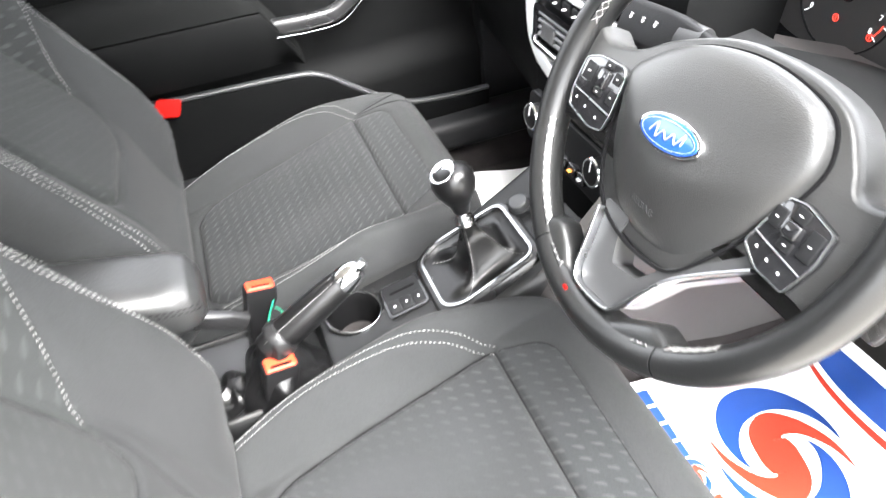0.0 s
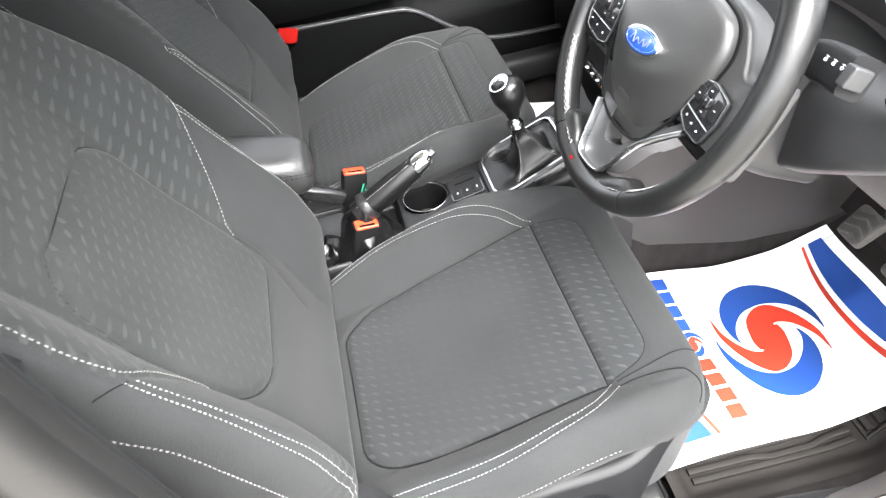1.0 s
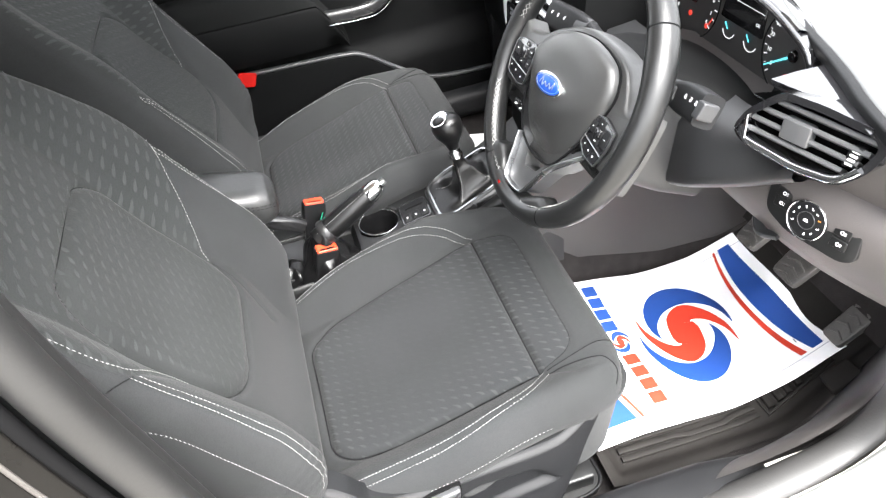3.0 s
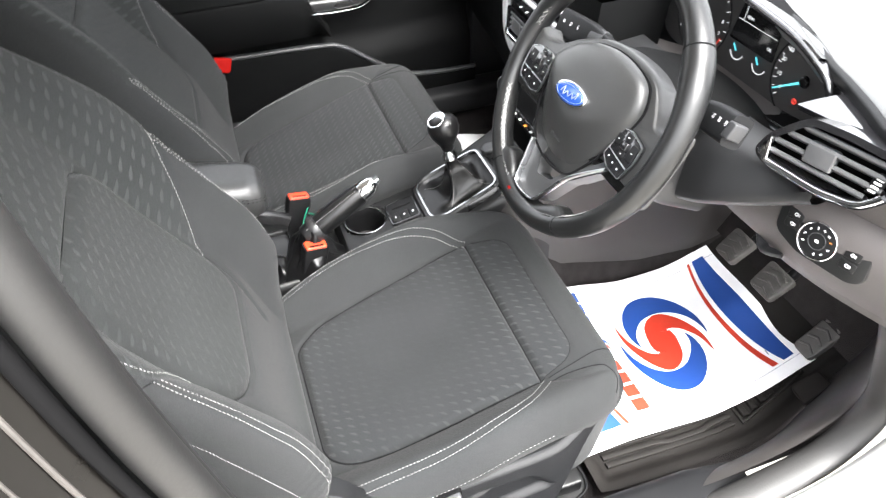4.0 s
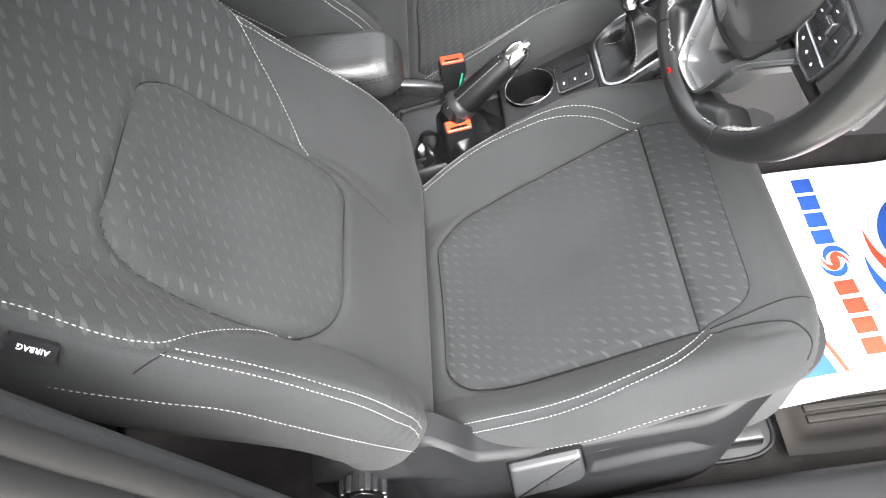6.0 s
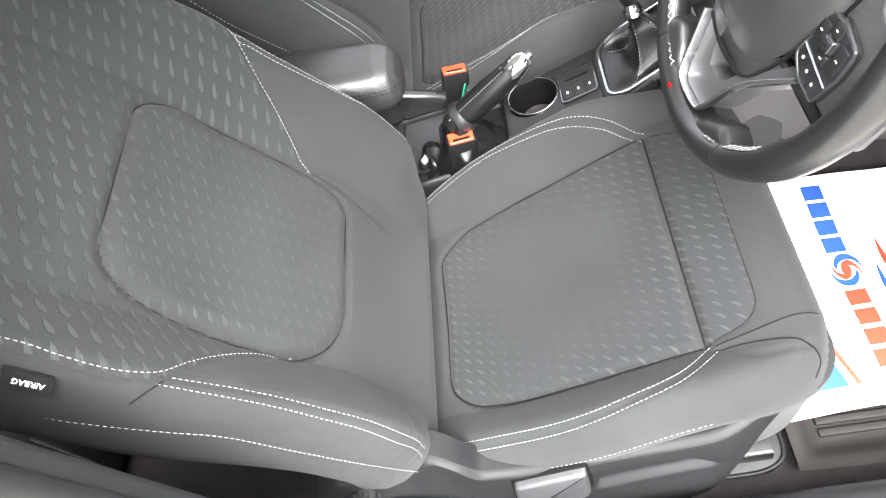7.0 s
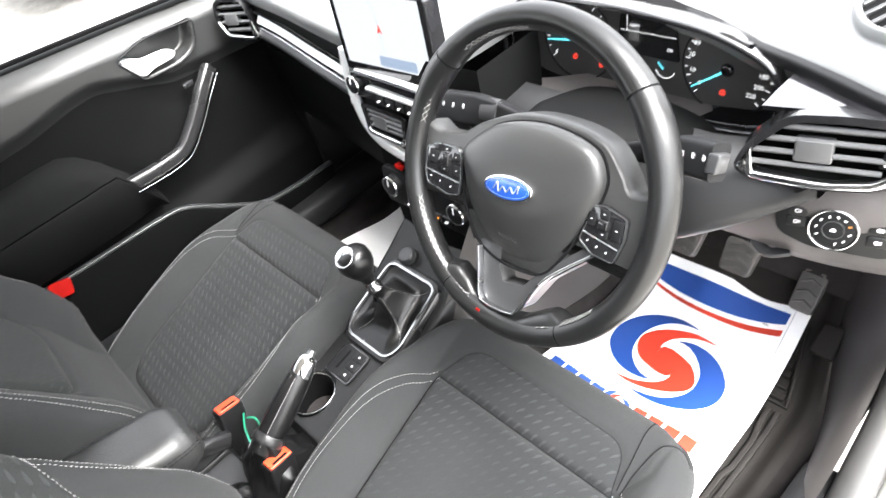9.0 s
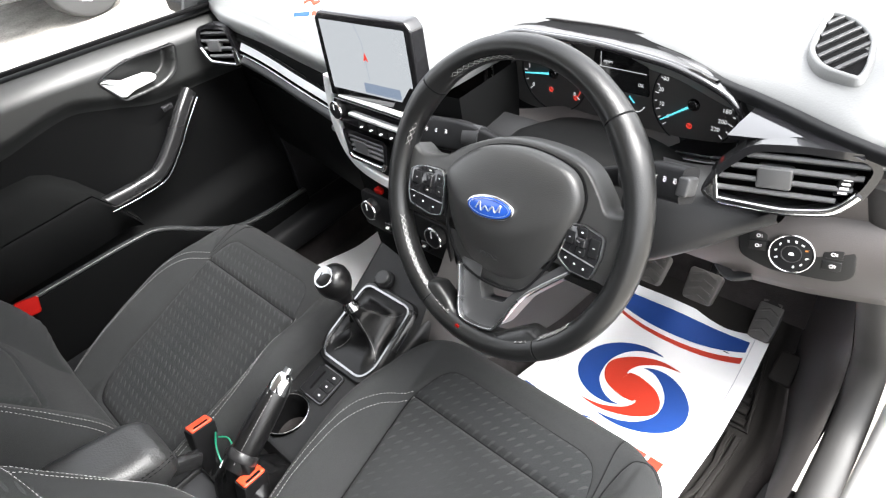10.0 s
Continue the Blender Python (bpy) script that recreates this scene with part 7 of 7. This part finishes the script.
    flat("white_bar", [(W * 0.70, L * 0.085), (W * 0.86, L * 0.085), (W * 0.86, L * 0.108), (W * 0.70, L * 0.108)], WHITE_MARK, up=0.002)
    # fold lines near the sides
    for u in (0.075, 0.925):
        part("fold", tube([P(u, v, 0.0004) for v in span(0.0, 1.0, 24)], 0.0006, None, 5), PRINT_GREY, sheet, "pale fold line")
    return mat, P


PAPER_Z = [(0.50, 0.050), (0.58, 0.048), (0.68, 0.032), (0.80, 0.010), (0.88, 0.014), (1.0, 0.052)]


def driver_sag(u, v, q):
    return max(lerp_table(PAPER_Z, q.y), lerp_table(FLOOR_Y, q.y) + 0.012) + 0.003 * math.sin(9 * u + 4 * v) + 0.010 * (1 - u) ** 4 - 0.004 * math.sin(math.pi * u)


paper_mat([(0.135, 0.515, 0), (0.500, 0.515, 0), (0.468, 1.004, 0), (0.138, 0.998, 0)], driver_sag, "white printed paper mat with an orange and blue swirl")
paper_mat([(-0.52, 0.515, 0), (-0.125, 0.515, 0), (-0.135, 1.0, 0), (-0.50, 1.0, 0)], lambda u, v, q: lerp_table(PAPER_Z, q.y) - 0.006 + 0.004 * math.sin(7 * u), "white printed paper mat in the far footwell", letters=False)

rm = thing("rubber_mat", (0.31, 0.75, -0.02), "ribbed dark rubber mat under the paper mat", "floor mat")
MAT_Z = [(0.50, 0.020), (0.56, 0.004), (0.80, -0.008), (0.90, 0.002), (1.06, 0.085)]


def rubber(u, v):
    x, y = 0.10 + 0.455 * u, 0.515 + 0.53 * v
    rim = smoothstep(0.035, 0.012, min(u * 0.455, (1 - u) * 0.455, v * 0.53))
    return (x - 0.045 * smoothstep(0.55, 1.0, v) * u, y, lerp_table(MAT_Z, y) + 0.014 * rim)


part("tray", grid(rubber, 70, 70), RUBBER, rm, "dark rubber tray with a raised rim", angle=60)


def rib(pts, w=0.0050, h=0.0042):
    part("rib", bar([Vector((x, y, lerp_table(MAT_Z, y) + 0.002)) for x, y in pts], w, h, 0.5), RUBBER, rm)


for k in range(8):
    x = 0.398 + 0.0155 * k
    wob = 0.006 if k % 3 == 0 else 0.0
    rib([(x, 0.555), (x, 0.66), (x + wob, 0.685), (x + wob, 0.75), (x, 0.775), (x - 0.003, 0.815)])
for k in range(6):
    y = 0.845 + 0.022 * k
    rib([(0.405, y), (0.500 - 0.006 * k, y)], 0.0062, 0.0045)
part("rib_frame", bar([Vector((x, y, lerp_table(MAT_Z, y) + 0.002)) for x, y in ((0.392, 0.832), (0.51, 0.832), (0.475, 0.975), (0.392, 0.975))], 0.003, 0.003, 0.5), RUBBER, rm)
part("eyelet", ring(0.020, 0.0035, lerp_table(MAT_Z, 0.60) + 0.003, 32, Matrix.Translation((0.425, 0.585, 0)), 8), RUBBER, rm, "round fixing eyelet")


def pedal(name, c, w, h, tilt, label, grooves):
    p = thing(name, c, label, "pedal", "pedals")
    m = Matrix.Translation(c) @ Matrix.Rotation(radians(90 - tilt), 4, "X")
    o = rounded([(-w * 0.85, -h), (w * 0.85, -h), (w, h), (-w, h)], 0.010, 4)
    pad_ = part("pad", slab(o, -0.008, 0.006, m, 0.003), PEDAL, p, "worn rubber pedal pad")
    for k in range(grooves):
        y = -h * 0.75 + 1.5 * h * k / (grooves - 1)
        part("ridge", bar([m @ Vector((-w * 0.7, y - 0.004, 0.007)), m @ Vector((0, y + 0.004, 0.007)), m @ Vector((w * 0.7, y - 0.004, 0.007))], 0.0022, 0.002, 0.5, up=(0, -1, 1)), PEDAL, pad_)
    part("arm", bar(catmull([m @ Vector((0, 0.0, -0.01)), m @ Vector((0, h + 0.02, -0.03)), Vector(c) + Vector((0, 0.09, 0.16)), Vector(c) + Vector((0, 0.12, 0.30))], 5), 0.007, 0.011, 0.5), PLASTIC, p, "black steel pedal arm")
    return p


pedal("clutch_pedal", (0.258, 0.948, 0.172), 0.028, 0.030, 48, "worn rubber clutch pedal", 4)
pedal("brake_pedal", (0.345, 0.970, 0.150), 0.032, 0.030, 48, "worn rubber brake pedal", 4)
pedal("accelerator_pedal", (0.452, 1.030, 0.105), 0.024, 0.066, 50, "long worn rubber accelerator pedal", 6)
setting("toe_carpet", grid(lambda u, v: (0.10 + 0.46 * u, 1.02 + 0.12 * v, 0.09 + 0.30 * v), 10, 10), CARPET, "dark carpet on the toe board", "carpet")
foot = thing("footrest", (0.53, 0.93, 0.06), "dark moulded side footrest by the kick panel", "footrest")
part("pad", slab(rounded([(-0.020, -0.028), (0.020, -0.030), (0.018, 0.030), (-0.018, 0.028)], 0.008, 4), -0.01, 0.006, Matrix.Translation((0.515, 0.955, 0.050)) @ Matrix.Rotation(radians(30), 4, "X"), 0.004), RUBBER, foot)

# ---- far door, windscreen, mirror, and what stands outside ----
fd = thing("car_door", (-0.72, 0.35, 0.1), "dark closed car door with a silver handle and pocket", "car door")
DX = -0.68


def belt_z(y):
    return 0.700 - 0.090 * (y - 0.02)


STEP = [(0.0, 0.560), (0.21, 0.569), (0.36, 0.587), (0.446, 0.562), (0.543, 0.527), (0.62, 0.52), (0.80, 0.50)]
RECESS = rounded([(0.438, 0.614), (0.505, 0.630), (0.618, 0.618), (0.600, 0.566), (0.560, 0.552), (0.472, 0.556)], [0.012, 0.03, 0.012, 0.02, 0.02, 0.012], 5)
RECESS_T = [(p[0], p[1]) for p in RECESS]


def door_x(y, z):
    x = DX - 0.02 * smoothstep(0.43, 0.75, y)
    x += 0.030 * smoothstep(0.30, 0.22, z)
    # upper roll under the window, stepping back below
    line = lerp_table(STEP, y)
    x += 0.020 * smoothstep(line - 0.018, line + 0.022, z)
    x -= 0.036 * max((z - belt_z(y) + 0.042) / 0.042, 0.0) ** 2
    if inside(RECESS_T, y, z):
        x -= 0.034 * smoothstep(0.0, 0.010, line_dist(RECESS_T + RECESS_T[:1], y, z))
    return x


def door_low(u, v):
    y = -0.12 + 0.92 * u
    z = 0.10 + (lerp_table(STEP, y) - 0.014 - 0.10) * v
    return (door_x(y, z), y, z)


def door_high(u, v):
    y = -0.12 + 0.92 * u
    z0 = lerp_table(STEP, y) - 0.014
    z = z0 + (belt_z(y) - z0) * v
    return (door_x(y, z), y, z)


# shaded panel below, lit roll above: the light split is in the two colours
part("door_panel", grid(door_low, 80, 70), TRIM_SHADED, fd, "black moulded door panel with its shade in the colour", angle=70)
part("door_top", grid(door_high, 200, 50), DOOR_TOP_LIT, fd, "soft black upper door roll, greyed for the window light", angle=70)
part("belt_ledge", loft([[Vector((DX - 0.017, y, belt_z(y))), Vector((DX - 0.022, y, belt_z(y) + 0.003)), Vector((DX - 0.04, y, belt_z(y) + 0.004)), Vector((DX - 0.07, y, belt_z(y) - 0.004)), Vector((DX - 0.075, y, 0.1))] for y in span(-0.16, 0.82, 20)], False, False), TRIM_SHADED, fd)
part("belt_seal", bar([Vector((DX - 0.02, y, belt_z(y) + 0.014)) for y in span(-0.16, 0.80, 10)], 0.006, 0.004, 0.5), DARK, fd, "black window seal")
part("handle_rim", tube([Vector((DX + 0.0205, p.x, p.y)) for p in RECESS] + [Vector((DX + 0.0205, RECESS[0].x, RECESS[0].y))], 0.0022, None, 8), PLASTIC, fd)
blade = [(0.440, 0.612), (0.462, 0.608), (0.486, 0.592), (0.540, 0.586), (0.556, 0.576), (0.548, 0.566), (0.500, 0.566), (0.478, 0.560), (0.468, 0.566), (0.450, 0.596)]
DHM = Matrix(((0, 0, 1, DX + 0.006), (1, 0, 0, 0), (0, 1, 0, 0), (0, 0, 0, 1)))
part("door_handle", slab(rounded(blade, 0.006, 4), -0.008, 0.012, DHM, 0.004), BRIGHT, fd, "satin silver inner door handle")
# arm rest block, cloth above and plastic below
arm_lo, arm_hi = [], []
for y, zt, out in ((-0.12, 0.500, 0.072), (0.08, 0.506, 0.074), (0.20, 0.508, 0.074), (0.245, 0.506, 0.074), (0.275, 0.490, 0.073), (0.31, 0.452, 0.070), (0.345, 0.398, 0.064), (0.372, 0.340, 0.054)):
    mid = min(0.442, zt - 0.012)
    arm_hi.append([Vector((DX - 0.01, y, zt)), Vector((DX + 0.03, y, zt)), Vector((DX + out * 0.80, y, zt - 0.010)), Vector((DX + out * 0.95, y, zt - (zt - mid) * 0.55)), Vector((DX + out, y, mid))])
    arm_lo.append([Vector((DX + out, y, mid)), Vector((DX + out - 0.002, y, mid - 0.004)), Vector((DX + out + 0.001, y, mid - 0.010)), Vector((DX + out - 0.004, y, 0.36 if mid > 0.38 else mid - 0.014)), Vector((DX + out - 0.020, y, 0.325)), Vector((DX - 0.01, y, 0.315))])
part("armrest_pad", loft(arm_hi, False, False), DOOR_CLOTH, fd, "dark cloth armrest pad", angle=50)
part("armrest_base", loft(arm_lo, False, False), TRIM_SHADED, fd, "black plastic armrest base", angle=50)
grab = catmull([(DX + 0.052, 0.325, 0.400), (DX + 0.054, 0.40, 0.398), (DX + 0.052, 0.455, 0.404), (DX + 0.048, 0.505, 0.440), (DX + 0.040, 0.555, 0.486), (DX + 0.024, 0.600, 0.518)], 8)
part("pull_handle", bar(grab, 0.012, 0.015, 0.7), GLOSS_SOFT, fd, "black curved door pull")
part("pull_trim", bar([p + Vector((0.014, 0.006, -0.016)) for p in grab], 0.0013, 0.0013, 0.5), DARK_CHROME, fd, "thin dark chrome trim on the door pull")
part("pull_pocket", loft([[p + Vector((-0.045, 0.02, -0.025)), p + Vector((-0.048, -0.02, 0.012)), p + Vector((-0.046, -0.062, 0.050))] for p in grab], False, False), TRIM_SHADED, fd, "black hollow behind the pull")
part("window_switch", box(DX + 0.014, DX + 0.026, 0.530, 0.556, 0.500, 0.512, 0.003), GLOSS, fd)
pock = catmull([(DX + 0.034, -0.10, 0.318), (DX + 0.036, 0.10, 0.300), (DX + 0.040, 0.33, 0.293), (DX + 0.042, 0.400, 0.280), (DX + 0.044, 0.475, 0.228), (DX + 0.044, 0.557, 0.178), (DX + 0.044, 0.65, 0.163), (DX + 0.040, 0.76, 0.158)], 8)
pocket = part("door_pocket", loft([[p, p + Vector((0.012, 0, -0.004)), p + Vector((0.010, 0, -0.06)), Vector((DX + 0.03, p.y, 0.10))] for p in pock], False, False), TRIM_SHADED, fd, "black door pocket")
part("pocket_edge", bar([p + Vector((0.006, 0, 0.002)) for p in pock], 0.007, 0.004, 0.6), PLASTIC_GREY, pocket, "lighter worn pocket edge")
red = thing("red_buckle", (-0.60, 0.10, 0.28), "red plastic belt guide behind the far seat", "belt guide")
part("guide", slab(rounded([(-0.030, -0.012), (0.020, -0.020), (0.032, 0.012), (-0.012, 0.022)], 0.006, 4), -0.004, 0.008, Matrix.Translation((-0.628, 0.094, 0.292)) @ Matrix.Rotation(radians(90), 4, "Z") @ Matrix.Rotation(radians(70), 4, "X"), 0.003), RED, red)

mirror = thing("door_mirror", (-0.99, 0.745, 0.57), "black door mirror outside the far window", "mirror")
mo = [Vector((0.11 * math.cos(a) * (1 + 0.12 * math.cos(2 * a)), 0.075 * math.sin(a))) for a in span(0, 2 * math.pi * 35 / 36, 35)]
MM = Matrix.Translation((-1.00, 0.745, 0.638)) @ Matrix.Rotation(radians(22), 4, "Z") @ Matrix.Rotation(radians(88), 4, "X")
part("shell", loft([[MM @ Vector((p.x * k, p.y * k, z)) for p in mo] for k, z in ((0.5, -0.09), (0.85, -0.06), (1.0, -0.01), (1.0, 0.004), (0.95, 0.006))]), CAR_DARK, mirror, "dark mirror shell")
part("glass", slab([p * 0.92 for p in mo], 0.0055, 0.0085, MM), CHROME, mirror, "mirror glass")
part("foot", bar([(-0.93, 0.76, 0.62), (-0.76, 0.77, 0.60)], 0.02, 0.02, 0.5), PLASTIC, mirror)
part("sail_panel", slab(rounded([(0.724, 0.709), (0.785, 0.686), (0.746, 0.61), (0.676, 0.623)], 0.004, 3), -0.006, 0.006, Matrix(((0, 0, 1, -0.73), (1, 0, 0, 0), (0, 1, 0, 0), (0, 0, 0, 1))), 0.002), PLASTIC_GREY, mirror, "dark triangular panel at the window corner")

# roof posts and windscreen
setting("windscreen_post_1", bar([(-0.70, 0.80, 0.62), (-0.66, 0.70, 0.86), (-0.58, 0.42, 1.16)], 0.03, 0.03, 0.5), PILLAR, "dark windscreen post trim", "pillar")
setting("windscreen_post_2", bar([(0.68, 1.02, 0.66), (0.66, 0.78, 0.92), (0.585, 0.48, 1.15)], 0.03, 0.03, 0.5), PILLAR, "dark windscreen post trim", "pillar")
setting("front_bulkhead", box(-0.70, 0.70, 1.30, 1.36, -0.1, 0.69), PLASTIC, "dark bulkhead ahead of the cabin", "wall")

card = thing("dash_card", (-0.30, 0.75, 0.675), "white printed card on the dash top", "card")
CDM = Matrix.Translation((-0.300, 0.742, 0.682)) @ Matrix.Rotation(radians(26), 4, "Z") @ Matrix.Rotation(radians(40), 4, "X")
part("sheet", slab(rounded([(-0.050, -0.02), (0.050, -0.02), (0.052, 0.04), (-0.052, 0.04)], 0.012, 4), 0, 0.0012, CDM), PAPER, card)
part("blue_bar", slab([Vector(q) for q in ((-0.036, -0.010), (-0.002, -0.010), (-0.002, -0.001), (-0.036, -0.001))], 0.0012, 0.0018, CDM), BLUE, card)
part("orange_bar", slab([Vector(q) for q in ((0.002, -0.010), (0.036, -0.010), (0.036, -0.001), (0.002, -0.001))], 0.0012, 0.0018, CDM), PRINT_ORANGE, card)
part("orange_swirl", tube([CDM @ p for p in catmull([(-0.018, 0.016, 0.002), (-0.004, 0.022, 0.002), (0.004, 0.014, 0.002), (0.016, 0.018, 0.002)], 6)], 0.004, 0.0008, 8, up=(0, -0.6, 0.7)), PRINT_ORANGE, card)


def parked_car(at, yaw, paint, label):
    c = thing("parked_car", at, label, "car", "parked cars")
    m = Matrix.Translation(at) @ Matrix.Rotation(radians(yaw), 4, "Z")
    rows = []
    for x, zb, zt, w in ((-2.0, 0.45, 0.75, 0.70), (-1.9, 0.30, 0.95, 0.80), (-1.2, 0.22, 1.02, 0.86), (0.0, 0.22, 1.0, 0.88), (1.2, 0.22, 0.92, 0.86), (1.85, 0.28, 0.78, 0.80), (2.0, 0.40, 0.62, 0.70)):
        o = rounded([(-w, zb), (w, zb), (w * 0.97, zt), (-w * 0.97, zt)], 0.12, 4)
        rows.append([m @ Vector((x, p.x, p.y)) for p in o])
    part("body", loft(rows), paint, c)
    rows = []
    for x, zt, w in ((-1.7, 0.95, 0.80), (-1.3, 1.35, 0.66), (-0.2, 1.45, 0.64), (0.4, 1.38, 0.64), (1.1, 0.95, 0.80)):
        o = rounded([(-w * 1.15, 0.90), (w * 1.15, 0.90), (w, zt), (-w, zt)], 0.05, 4)
        rows.append([m @ Vector((x, p.x, p.y)) for p in o])
    part("glasshouse", loft(rows), GLOSS, c, "dark glasshouse")
    for x in (-1.25, 1.25):
        for y in (-0.80, 0.80):
            wm = m @ Matrix.Translation((x, y, 0.31)) @ Matrix.Rotation(radians(90), 4, "X")
            w_ = part("wheel", disc(0.31, 0.31, -0.10, 0.10, 32, wm, 0.03), TYRE, c, "black tyre")
            part("rim", disc(0.20, 0.19, -0.105, 0.105, 24, wm, 0.01), SATIN, w_, "silver wheel rim")
    return c


parked_car((-6.2, 3.0, -0.42), 95, CAR_DARK, "dark parked car in the yard")
parked_car((-7.0, 7.2, -0.42), 92, CAR_DARK, "dark parked car farther along the yard")
setting("road_line", ([(-5.0, 1.0, -0.416), (-4.85, 1.0, -0.416), (-4.85, 9.0, -0.416), (-5.0, 9.0, -0.416)], [(0, 1, 2, 3)]), WHITE_MARK, "painted white bay line on the tarmac", "road marking")
